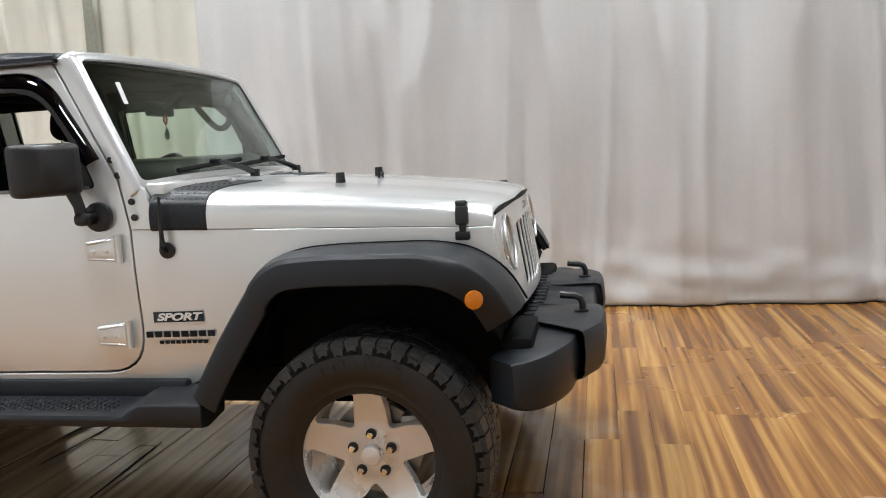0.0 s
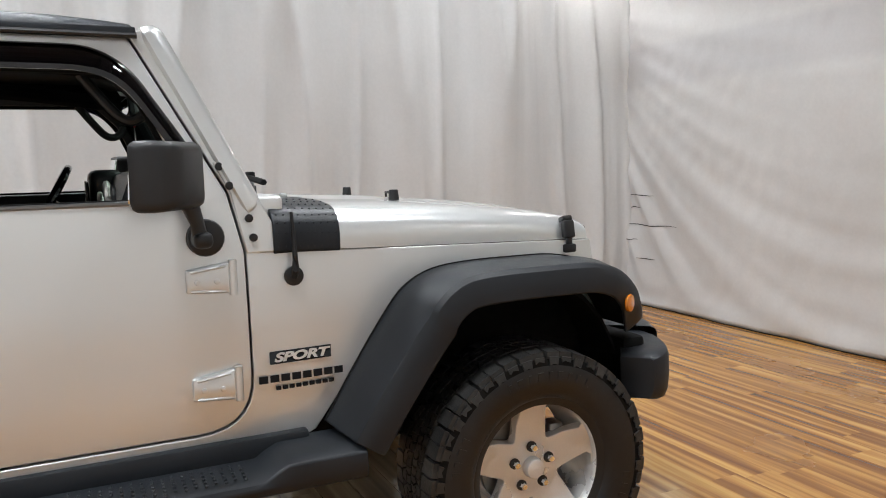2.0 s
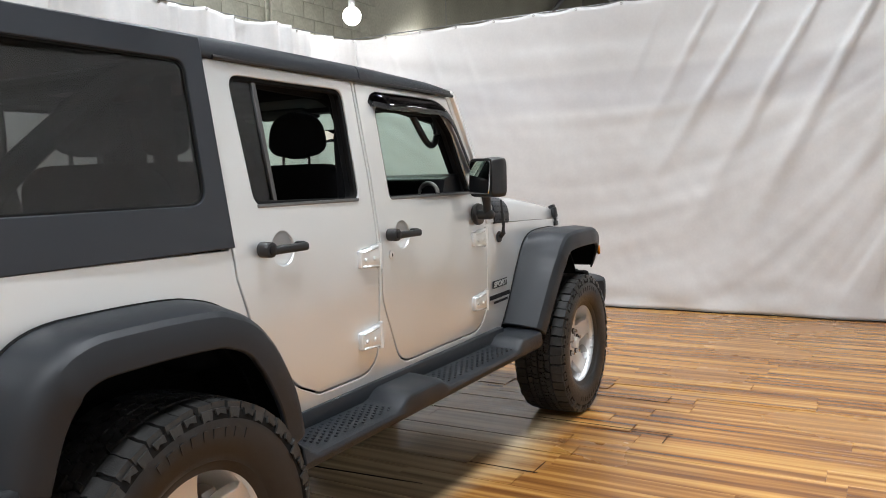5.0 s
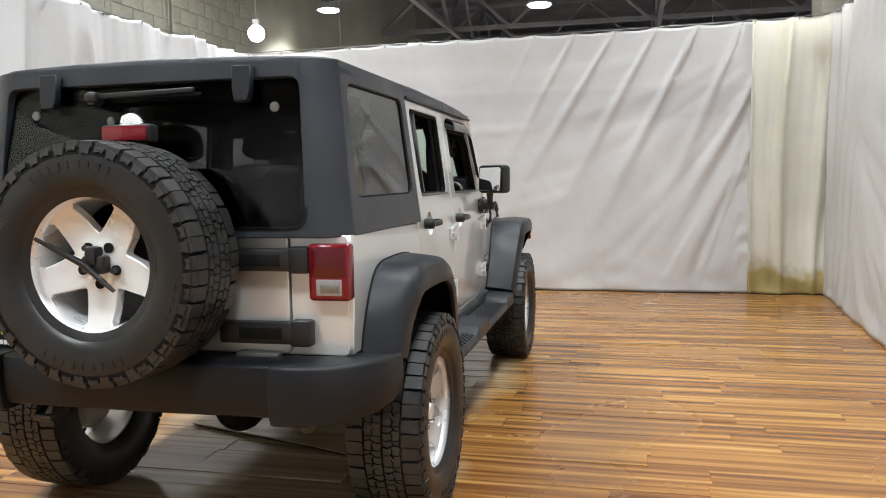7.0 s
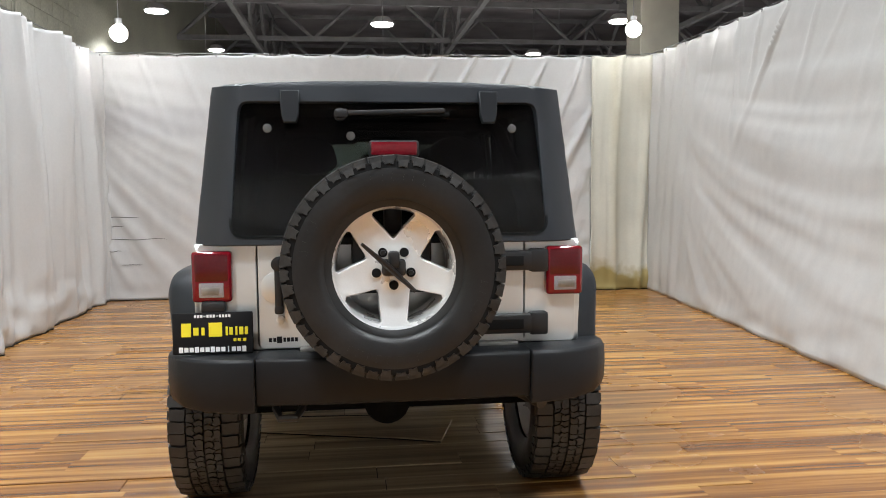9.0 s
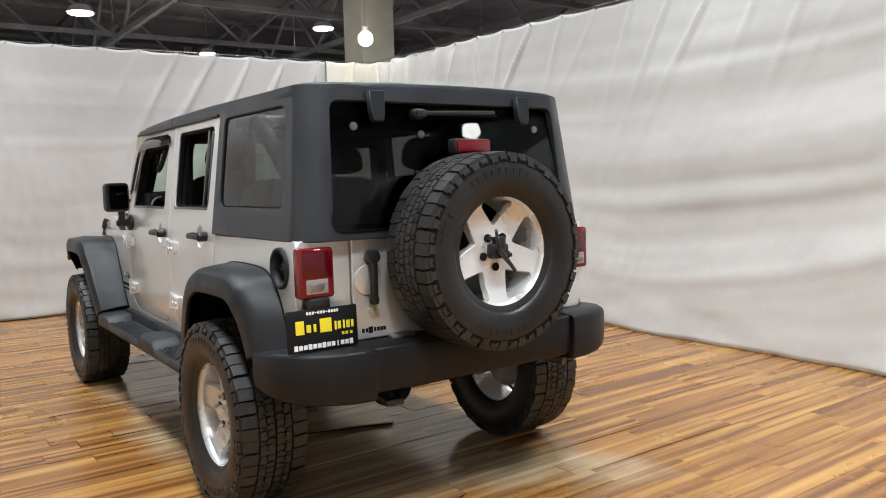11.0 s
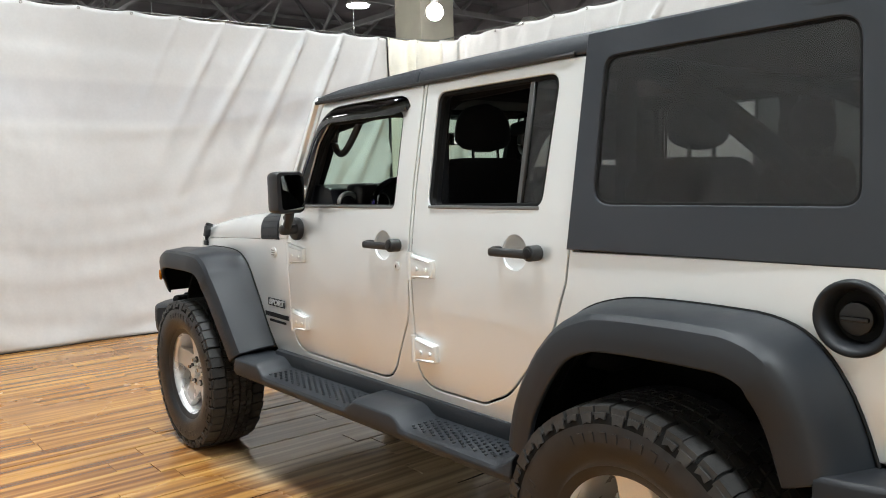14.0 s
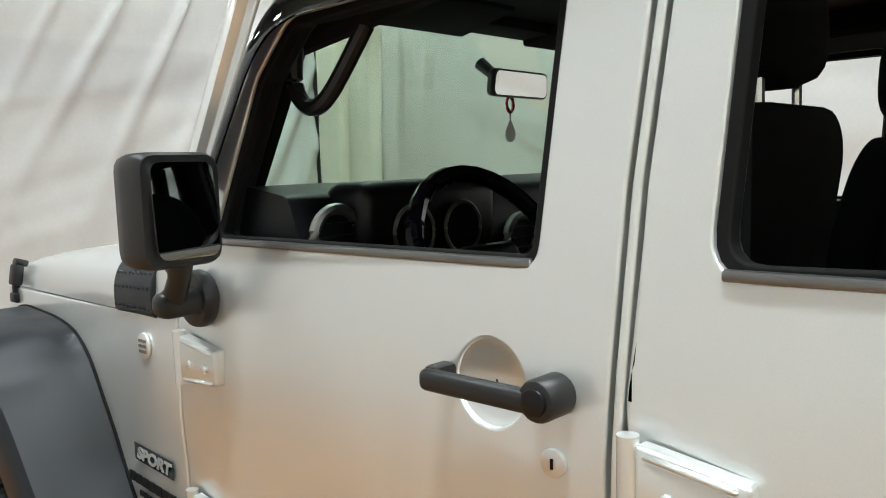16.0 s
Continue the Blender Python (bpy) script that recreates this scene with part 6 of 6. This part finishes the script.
for s in (1, -1):
    y, z = 0.757, 0.842
    tilt = math.atan2(side_x(0.85, 0.84) - side_x(0.66, 0.84), 0.19)
    base = Matrix.Translation((s * (side_x(y, z) + 0.0025), y, z))
    # x of the lettering runs forwards on the right side and backwards on the left
    if s > 0:
        turn = Matrix(((math.sin(tilt) * 1, 0, 1, 0), (1, 0, 0, 0), (0, 1, 0, 0), (0, 0, 0, 1)))
    else:
        turn = Matrix(((math.sin(tilt), 0, -1, 0), (-1, 0, 0, 0), (0, 1, 0, 0), (0, 0, 0, 1)))
    bm = bmesh.new()
    t = panel([fillet([(-0.094, -0.019), (0.094, -0.019), (0.094, 0.019), (-0.094, 0.019)], 0.002)], lambda u, v: Vector((u, v, 0)), (0, 0, 1), 0.001)
    bmesh.ops.transform(t, matrix=base @ turn, verts=t.verts[:])
    merge(bm, t)
    bg = part("trim_badge", bm, BLACKPRINT, car, "black decal with silver lettering SPORT")
    letters("SPORT", 0.036, base @ turn @ Matrix.Translation((0, -0.001, 0.0012)), PAINT, bg, "lettering", 0.0006, 0.25, 1.5, 0.0016)
    # the model's name stays as plain black bars
    name_ob = None
    for k in range(17):
        bm = bmesh.new()
        if k < 8:
            rbox(bm, base @ turn @ Vector((-0.115 + 0.033 * k, -0.062, 0.0)), (0.003, 0.026, 0.021), 0.0)
        else:
            rbox(bm, base @ turn @ Vector((-0.072 + 0.0205 * (k - 8), -0.091, 0.0)), (0.003, 0.015, 0.012), 0.0)
        ob = part("print_bar", bm, BLACKPRINT, name_ob or car)
        if name_ob is None:
            name_ob = ob
            ob.name = "model_name"
            ob["label"] = "black printed model name on the wing"

# door mirrors
for s in (1, -1):
    # the one on the passenger's side is turned well in
    centre, turn, half = (Vector((0.848, 0.400, 1.3815)), radians(35), 0.110) if s > 0 else (Vector((0.842, 0.392, 1.3740)), radians(8), 0.073)
    along, deep = Vector((math.cos(turn), -math.sin(turn), 0)), Vector((math.sin(turn), math.cos(turn), 0))
    sides = Matrix.Diagonal((s, 1, 1))
    bm = bmesh.new()
    sec = []
    for v, k0, k1, k in ((-0.045, -0.96, 0.96, 0.95), (-0.033, -1.0, 1.0, 1.0), (0.004, -1.0, 0.98, 1.0), (0.034, -0.95, 0.86, 0.97), (0.052, -0.84, 0.62, 0.88), (0.062, -0.66, 0.34, 0.76)):
        h = 0.0895 * k
        sec.append([sides @ (centre + along * u + deep * v + Vector((0, 0, pz))) for u, pz in fillet([(k0 * half, -h), (k1 * half, -h), (k1 * half, h), (k0 * half, h)], 0.026, 4)])
    loft(bm, sec)
    mi = part("door_mirror", bm, TRIM, car, "large black door mirror", angle=40)
    bm = bmesh.new()
    g = half - 0.016
    t = panel([fillet([(-g, -0.074), (g, -0.074), (g, 0.074), (-g, 0.074)], 0.020)], lambda u, v: sides @ (centre + along * u + deep * (-0.0540 + 0.07 * v) + Vector((0, 0, v))), (0, -1, 0), 0.004)
    merge(bm, t)
    part("mirror_glass", bm, MIRROR, mi)
    bm = bmesh.new()
    tube(bm, [(s * 0.800, 0.445 + 0.012 * s, 1.30), (s * 0.797, 0.460 + 0.012 * s, 1.255), (s * 0.794, 0.478, 1.215)], [0.024, 0.019, 0.021], 14)
    rbox(bm, (s * 0.780, 0.484, 1.207), (0.09, 0.052, 0.046), 0.018, 3)
    part("mirror_arm", bm, TRIM, mi)
    bm = bmesh.new()
    disc(bm, (s * 0.735, 0.500, 1.208), 0.052, 0.035, "x", 24, bevel=0.012)
    part("mirror_foot", bm, TRIM, mi)

# ---- inside and underneath ----
bm = bmesh.new()
rbox(bm, (0, -0.70, 0.60), (1.36, 2.66, 0.05))
part("cabin_floor", bm, LINER, car, smooth=False)
bm = bmesh.new()
rbox(bm, (0, 0.665, 0.93), (1.30, 0.05, 0.66))
part("firewall", bm, UNDERBODY, car, smooth=False)
bm = bmesh.new()
rbox(bm, (0, 1.25, 0.83), (0.90, 1.10, 0.50), 0.03)
part("engine_bay", bm, UNDERBODY, car)
bm = bmesh.new()
for s in (1, -1):
    rbox(bm, (s * 0.42, 0.35, 0.52), (0.12, 3.0, 0.14), 0.01)
    rbox(bm, (s * 0.42, -1.6, 0.62), (0.10, 0.95, 0.12), 0.01)
for y in (-2.0, -1.0, 0.3, 1.85):
    rbox(bm, (0, y, 0.64 if y < -1.5 else 0.50), (0.84, 0.12, 0.12), 0.01)
rbox(bm, (0, -0.5, 0.47), (0.55, 1.3, 0.16), 0.02)
part("chassis", bm, UNDERBODY, car, "black ladder frame")
for y in (AXLE, -AXLE):
    bm = bmesh.new()
    tube(bm, [(-0.70, y, HUB_Z), (0.70, y, HUB_Z)], 0.042, 12)
    t = bmesh.new()
    bmesh.ops.create_uvsphere(t, u_segments=16, v_segments=10, radius=0.115)
    bmesh.ops.transform(t, matrix=Matrix.Translation((0.0 if y < 0 else 0.2, y, HUB_Z)), verts=t.verts[:])
    merge(bm, t)
    ax = part("axle", bm, UNDERBODY, car)
    for s in (1, -1):
        bm = bmesh.new()
        tube(bm, [(s * 0.50, y + 0.12, 0.40), (s * 0.48, y + 0.02, 0.95)], 0.018, 10)
        part("shock_absorber", bm, TRIM if y > 0 else UNDERBODY, ax)
        bm = bmesh.new()
        tube(bm, [(s * 0.44 + 0.055 * math.cos(k * 0.7), y + 0.055 * math.sin(k * 0.7), 0.44 + 0.0065 * k) for k in range(56)], 0.009, 6)
        part("coil_spring", bm, UNDERBODY, ax)
        if y > 0:
            bm = bmesh.new()
            tube(bm, [(s * 0.42, 1.352, 0.99), (s * 0.406, 1.346, 0.81)], 0.004, 6)
            part("breather_hose", bm, ALLOY, ax)
bm = bmesh.new()
tube(bm, [(0.30, -1.0, 0.45), (0.34, -1.6, 0.60), (0.46, -1.92, 0.58), (0.55, -2.03, 0.560), (0.60, -2.12, 0.545)], 0.030, 12)
rbox(bm, (-0.02, -1.86, 0.60), (0.42, 0.16, 0.12), 0.05, 3)
part("exhaust", bm, mat("sooty_steel", (0.07, 0.065, 0.06), 0.55, metal=0.7, blotch=0.3, blotch_size=12), car, "dull sooty steel exhaust and silencer")
for s in (1, -1):
    for yc in (AXLE, -AXLE):
        bm = bmesh.new()
        rings = []
        for k in range(13):
            a = radians(8 + 164 * k / 12)
            ry, rz = yc + 0.455 * math.cos(a), 0.56 + 0.455 * math.sin(a)
            rings.append([(s * 0.72, ry, rz), (s * 0.50, ry, rz), (s * 0.50, ry * 1.0, rz + 0.02), (s * 0.72, ry, rz + 0.02)])
        loft(bm, rings)
        part("wheel_housing", bm, UNDERBODY, car)
        bm = bmesh.new()
        rbox(bm, (s * 0.49, yc, 0.80), (0.03, 0.86, 0.44), 0.01)
        part("wheel_housing", bm, UNDERBODY, car)


def seat(x, y, back_tilt=12, wide=0.50, up=0.0):
    """Front bucket seat with a headrest on two posts."""
    bm = bmesh.new()
    rbox(bm, (x, y + 0.24, 0.90), (wide, 0.52, 0.16), 0.06, 3)
    st = part("car_seat", bm, CLOTH, car, "black cloth seat")
    bm = bmesh.new()
    rings = []
    for k in range(25):
        u = 1 - (1 - k / 24) ** 1.6
        z = 0.92 + (0.535 + up) * u
        yy = y - 0.02 - 0.535 * u * math.tan(radians(back_tilt))
        w = wide / 2 * (0.94 + 0.06 * math.sin(u * 3)) * (0.5 + 0.5 * math.sqrt(max(0.0, 1 - (max(0, u - 0.84) / 0.16) ** 2)))
        d = 0.065 - 0.025 * u
        rings.append([(x + px, yy + py, z) for px, py in fillet([(-w, -d), (w, -d), (w, d), (w * 0.72, d * 0.55), (-w * 0.72, d * 0.55), (-w, d)], 0.025, 3)])
    loft(bm, rings)
    part("backrest", bm, CLOTH, st, angle=50)
    yh = y - 0.02 - 0.60 * math.tan(radians(back_tilt))
    bm = bmesh.new()
    hrings = []
    for k in range(13):
        u = -1 + 2 * k / 12
        f = math.sqrt(max(0.02, 1 - abs(u) ** 3.2))
        hrings.append([(x + px * f * (1.0 - 0.16 * u), yh + 0.01 + py * (0.5 + 0.5 * f), 1.570 + up + 0.092 * u) for px, py in arc(0, 0, 1, 0, 360, 20)[:-1] for px, py in [(0.135 * abs(px) ** 0.7 * (1 if px > 0 else -1), 0.052 * py)]])
    loft(bm, hrings)
    hr = part("headrest", bm, CLOTH, st)
    for dx in (-0.065, 0.065):
        bm = bmesh.new()
        tube(bm, [(x + dx, yh, 1.42 + up), (x + dx, yh, 1.52 + up)], 0.007, 8)
        part("post", bm, CHROME, hr)
    return st


for x in (0.375, -0.375):
    seat(x, -0.235, up=0.0 if x > 0 else 0.035)
for x in (0.36, -0.36):
    st = seat(x, -1.22, 8, 0.62)
bars = []
for s in (1, -1):
    bars.append(([(s * 0.64, -0.42, 0.7), (s * 0.63, -0.42, 1.55), (s * 0.58, -0.43, 1.70), (s * 0.46, -0.45, 1.735)], 0.030))
    bars.append(([(s * 0.56, 0.40, 1.67), (s * 0.56, -0.1, 1.725), (s * 0.56, -0.52, 1.73), (s * 0.56, -1.20, 1.73), (s * 0.58, -1.55, 1.55), (s * 0.60, -1.95, 1.20)], 0.035))
    bars.append(([(s * 0.62, 0.55, 1.35), (s * 0.575, 0.42, 1.655)], 0.040))
    bars.append(([(s * 0.60, -1.22, 1.2), (s * 0.58, -1.22, 1.70)], 0.030))
bars.append(([(-0.56, -1.20, 1.73), (0.56, -1.20, 1.73)], 0.035))
bm = bmesh.new()
tube(bm, [(-0.5, -0.45, 1.735), (0.5, -0.45, 1.735)], 0.035, 10)
cage = part("roll_cage", bm, CLOTH, car, "black padded roll cage")
for line, r in bars:
    bm = bmesh.new()
    tube(bm, smooth_path(line, 4) if len(line) > 2 else line, r, 10)
    part("cage_bar", bm, CLOTH, cage)
bm = bmesh.new()
rbox(bm, (0, 0.0, 1.762), (1.18, 0.70, 0.02), 0.005)
rbox(bm, (0, 0.375, 1.745), (1.18, 0.10, 0.035), 0.01)
part("headliner", bm, LINER, car)
bm = bmesh.new()
rbox(bm, (0, -1.16, 1.772), (1.16, 1.45, 0.02), 0.005)
part("rear_headliner", bm, mat("bare_hardtop", (0.17, 0.155, 0.12), 0.8, blotch=0.1), car, "beige underside of the hardtop")
for x in (0.3, -0.3):
    bm = bmesh.new()
    rbox(bm, (x, 0.33, 1.735), (0.38, 0.16, 0.018), 0.008, 2, pose(0, 0, 0, -12, 0, 0))
    part("sun_visor", bm, LINER, car)
# dashboard
bm = bmesh.new()
rings = []
for k in range(13):
    x = -0.66 + 1.32 * k / 12
    rings.append([(x, y - (0.05 * (abs(x) / 0.66) ** 3 if y > 0.5 else 0), z) for y, z in fillet([(0.60, 0.85), (0.33, 0.85), (0.27, 1.05), (0.275, 1.26), (0.32, 1.385), (0.44, 1.404), (0.565, 1.394), (0.60, 1.345)], 0.03, 3)])
loft(bm, rings)
dash = part("dashboard", bm, DASH, car, "black moulded dashboard", angle=40)
for x, z in ((-0.605, 1.315), (0.605, 1.315), (-0.10, 1.27), (0.10, 1.27)):
    bm = bmesh.new()
    tube(bm, [(x + 0.048 * math.cos(a * math.tau / 24), 0.262, z + 0.048 * math.sin(a * math.tau / 24)) for a in range(24)], 0.010, 8, True)
    v = part("air_vent", bm, STEEL, dash, "round vent with a metal ring")
    bm = bmesh.new()
    disc(bm, (x, 0.272, z), 0.045, 0.02, "y", 24)
    for k in (-1, 0, 1):
        rbox(bm, (x, 0.258, z + 0.022 * k), (0.078, 0.006, 0.005))
    part("vent_slats", bm, DASH, v)
bm = bmesh.new()
rbox(bm, (-0.39, 0.29, 1.335), (0.36, 0.12, 0.14), 0.03, 3)
bn = part("instrument_binnacle", bm, DASH, dash)
for x in (-0.46, -0.33):
    bm = bmesh.new()
    disc(bm, (x, 0.226, 1.312), 0.048, 0.008, "y", 24)
    g = part("gauge", bm, GAP, bn)
    bm = bmesh.new()
    tube(bm, [(x + 0.049 * math.cos(a * math.tau / 24), 0.222, 1.312 + 0.049 * math.sin(a * math.tau / 24)) for a in range(24)], 0.004, 6, True)
    part("gauge_ring", bm, STEEL, g)
bm = bmesh.new()
rbox(bm, (0.0, 0.245, 1.09), (0.24, 0.03, 0.13), 0.01)
part("radio", bm, GLOSSBLACK, dash)
SW = pose(-0.40, 0.075, 1.248, 62)
bm = bmesh.new()
tube(bm, [SW @ Vector((0.188 * math.cos(a * math.tau / 32), 0.188 * math.sin(a * math.tau / 32), 0)) for a in range(32)], 0.016, 10, True)
sw = part("steering_wheel", bm, GLOSSBLACK, car, "black leather steering wheel")
bm = bmesh.new()
t = bmesh.new()
rbox(t, (0, 0, -0.02), (0.15, 0.11, 0.05), 0.02, 3)
rbox(t, (0.11, 0.0, -0.01), (0.14, 0.03, 0.015), 0.005)
rbox(t, (-0.11, 0.0, -0.01), (0.14, 0.03, 0.015), 0.005)
rbox(t, (0.0, -0.11, -0.01), (0.035, 0.14, 0.015), 0.005)
bmesh.ops.transform(t, matrix=SW, verts=t.verts[:])
merge(bm, t)
part("wheel_hub", bm, DASH, sw)
bm = bmesh.new()
tube(bm, [SW @ Vector((0, 0, -0.03)), SW @ Vector((0, 0, -0.25))], 0.035, 10)
part("steering_column", bm, DASH, sw)
# inner mirror with a hanging fob
at = Vector((0.040, 0.372, 1.612))
tilt = Matrix.Rotation(radians(2), 4, "Z") @ Matrix.Rotation(radians(6), 4, "X")
bm = bmesh.new()
rings = [[at + tilt @ Vector((px * k, dy, pz * k)) for px, pz in fillet([(-0.112, -0.030), (0.112, -0.030), (0.106, 0.033), (-0.106, 0.033)], 0.020, 4)] for dy, k in ((-0.014, 0.97), (-0.010, 1.0), (0.004, 0.98), (0.016, 0.80), (0.022, 0.50))]
loft(bm, rings)
tube(bm, [at + Vector((0, 0.018, 0.006)), at + Vector((-0.012, 0.050, 0.022)), at + Vector((-0.020, 0.095, 0.060))], [0.016, 0.013, 0.016], 8)
im = part("inner_mirror", bm, TRIM, car, "black inside mirror", angle=45)
bm = bmesh.new()
t = panel([fillet([(-0.104, -0.025), (0.104, -0.025), (0.099, 0.028), (-0.099, 0.028)], 0.016)], lambda u, v: at + tilt @ Vector((u, -0.0155, v)), (0, -1, 0), 0.001)
merge(bm, t)
part("mirror_glass", bm, MIRROR, im)
bm = bmesh.new()
tube(bm, [at + Vector((-0.012 + 0.012 * math.cos(k * math.tau / 12), 0.012, -0.044 + 0.018 * math.sin(k * math.tau / 12))) for k in range(12)], 0.004, 6, True)
part("red_cord", bm, mat("red_cord", (0.4, 0.02, 0.015), 0.7), im, "red beaded cord")
bm = bmesh.new()
tube(bm, [at + Vector((-0.012, 0.012, -0.060)), at + Vector((-0.012, 0.012, -0.078))], 0.002, 5)
t = panel([smooth_path([(0, 0.026), (0.010, 0.012), (0.019, -0.006), (0.013, -0.022), (0, -0.027), (-0.013, -0.022), (-0.019, -0.006), (-0.010, 0.012), (0, 0.026)], 3)[:-1]], lambda u, v: at + Vector((-0.012 + u, 0.012, -0.104 + v)), (0, -1, 0), 0.003)
merge(bm, t)
part("hanging_fob", bm, STEEL, im, "drop-shaped metal fob")
for s in (1, -1):
    bm = bmesh.new()
    tube(bm, smooth_path([(s * 0.585, 0.372, 1.675), (s * 0.585, 0.385, 1.60), (s * 0.585, 0.375, 1.560), (s * 0.582, 0.345, 1.538), (s * 0.578, 0.310, 1.548), (s * 0.57, 0.27, 1.592), (s * 0.56, 0.215, 1.665)], 5), 0.0155, 10)
    part("grab_handle", bm, TRIM, car, "black moulded grab handle")

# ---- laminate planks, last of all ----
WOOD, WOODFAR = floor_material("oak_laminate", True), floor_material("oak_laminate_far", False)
PLANK_L, PLANK_W, GAPW = 1.215, 0.155, 0.0007


def plank_bm():
    bm = bmesh.new()
    bmesh.ops.create_cube(bm, size=1, matrix=Matrix.Translation((0, 0, -0.005)) @ Matrix.Diagonal((PLANK_L - GAPW, PLANK_W - GAPW, 0.010, 1)))
    top = [e for e in bm.edges if all(v.co.z > -0.001 for v in e.verts)]
    bmesh.ops.bevel(bm, geom=top, offset=0.0007, segments=1, affect="EDGES")
    return bm


tmp = plank_bm()
plank_me = bpy.data.meshes.new("plank")
tmp.to_mesh(plank_me)
tmp.free()
plank_me.materials.append(WOOD)
base_v = [tuple(v.co) for v in plank_me.vertices]
base_f = [tuple(p.vertices) for p in plank_me.polygons]
rng = random.Random(5)
far_v, far_f = [], []
y = -6.4
while y < 5.3:
    off = rng.uniform(0, PLANK_L)
    x = -3.9 + off - PLANK_L
    while x < 4.6:
        cx, cy = x + PLANK_L / 2, y + PLANK_W / 2
        near = -3.25 < cy < 3.2
        wear = abs(cx) < 1.7 and abs(cy) < 2.4
        tilt = rng.gauss(0, 0.42) if wear and rng.random() < 0.6 else rng.gauss(0, 0.02)
        lift = rng.uniform(0.0, 0.005) if wear else rng.uniform(0, 0.0004)
        yaw = rng.gauss(0, 0.12) if wear else 0
        m = Matrix.Translation((cx, cy, lift - 0.001)) @ Matrix.Rotation(radians(tilt * 0.35), 4, "Y") @ Matrix.Rotation(radians(tilt), 4, "X") @ Matrix.Rotation(radians(yaw), 4, "Z")
        if abs(cx) < 0.75 and abs(cy) < 2.2:
            m = m @ Matrix.Diagonal((0.997, rng.uniform(0.945, 0.99), 1, 1))
        if near:
            ob = new("plank", plank_me)
            ob.parent = floor
            ob.matrix_local = m
        else:
            k = len(far_v)
            far_v += [tuple(m @ Vector(p)) for p in base_v]
            far_f += [tuple(i + k for i in f) for f in base_f]
        x += PLANK_L
    y += PLANK_W
# lifted plank ends: a dark wedge along the long edge and a thin line across the end
for gx, gy, lx, back in ((1.315, 1.80, 0.45, 1), (1.47, 1.235, 0.75, -1), (1.03, 0.44, 0.38, 1), (-1.27, 0.56, 0.42, -1), (-1.05, -0.12, 0.34, 1), (-1.73, 0.35, 0.50, -1), (-1.84, 1.08, 0.36, 1)):
    out = 1 if gx > 0 else -1
    bm = bmesh.new()
    pts = [(gx - out * lx, gy), (gx, gy - 0.0022), (gx + out * 0.012, gy), (gx, gy + 0.0026), (gx - out * lx * 0.5, gy + 0.0016)]
    lo, hi = [bm.verts.new((x, y, 0.0045)) for x, y in pts], [bm.verts.new((x, y, 0.0068)) for x, y in pts]
    bm.faces.new(hi)
    for i in range(5):
        bm.faces.new((lo[i - 1], lo[i], hi[i], hi[i - 1]))
    rbox(bm, (gx - out * 0.01, gy + back * 0.078, 0.0052), (0.0022, 0.15, 0.0026), 0.0)
    bmesh.ops.recalc_face_normals(bm, faces=bm.faces[:])
    part("open_joint", bm, FLOORBASE, floor, "open dark joint beside a lifted plank", smooth=False)
# a worn sheet of flooring that has come up under the car, with dark gaps along its edges
sheet_line = [(-0.75, -0.652), (0.10, -0.895), (0.32, -0.975), (0.43, -0.590), (0.10, -0.560), (-0.50, -0.505)]
bm = bmesh.new()
rings = []
for out, z0 in ((0.0, 0.010), (0.0, 0.0155), (0.004, 0.017)):
    rings.append([(x - (out if x > 0 else -out), y, z0 + (0.004 if y < -0.63 else 0.0)) for x, y in sheet_line])
loft(bm, rings)
part("lifted_sheet", bm, WOODFAR, floor, "lifted worn grey piece of laminate", smooth=False)
bm = bmesh.new()
loft(bm, [[(x * 0.985, y + (0.006 if y < -0.63 else -0.006), z0) for x, y in sheet_line] for z0 in (0.004, 0.0098)])
part("sheet_gap", bm, FLOORBASE, floor, smooth=False)
for x0, y0, x1, y1, w in ((-0.58, -0.352, 0.11, -0.404, 0.007), (-0.20, 0.05, 0.62, 0.10, 0.005), (-0.24, -2.158, 0.03, -2.067, 0.004)):
    bm = bmesh.new()
    loft(bm, [[(x0 + (x1 - x0) * u, y0 + (y1 - y0) * u + 0.006 * n3(u * 5, x0, 2.0) + d, z) for d, z in ((-w * f, 0.004), (-w * f, 0.0072), (w * f, 0.0072), (w * f, 0.004))] for u, f in ((0.0, 0.08), (0.12, 0.7), (0.35, 1.0), (0.6, 0.7), (0.85, 0.6), (1.0, 0.06))])
    part("open_joint", bm, FLOORBASE, floor, smooth=False)
far_me = bpy.data.meshes.new("far_planks")
far_me.from_pydata(far_v, [], far_f)
far_me.materials.append(WOODFAR)
far = new("far_planks", far_me)
far.parent = floor
tagged(far, "oak-look laminate planks further off", kind="stuff")

# ---- blocks of the west wall above the curtain ----
bm = bmesh.new()
bmesh.ops.create_cube(bm, size=1, matrix=Matrix.Diagonal((0.012, 0.392, 0.192, 1)))
bmesh.ops.bevel(bm, geom=bm.edges[:], offset=0.003, segments=1, affect="EDGES")
block_me = bpy.data.meshes.new("block")
bm.to_mesh(block_me)
bm.free()
block_me.materials.append(BLOCK)
for row in range(8):
    for k in range(11):
        ob = new("block", block_me)
        ob.parent = wall_west
        ob.location = (-3.895, 2.2 + 0.4 * k + 0.2 * (row % 2), 2.9 + 0.2 * row)
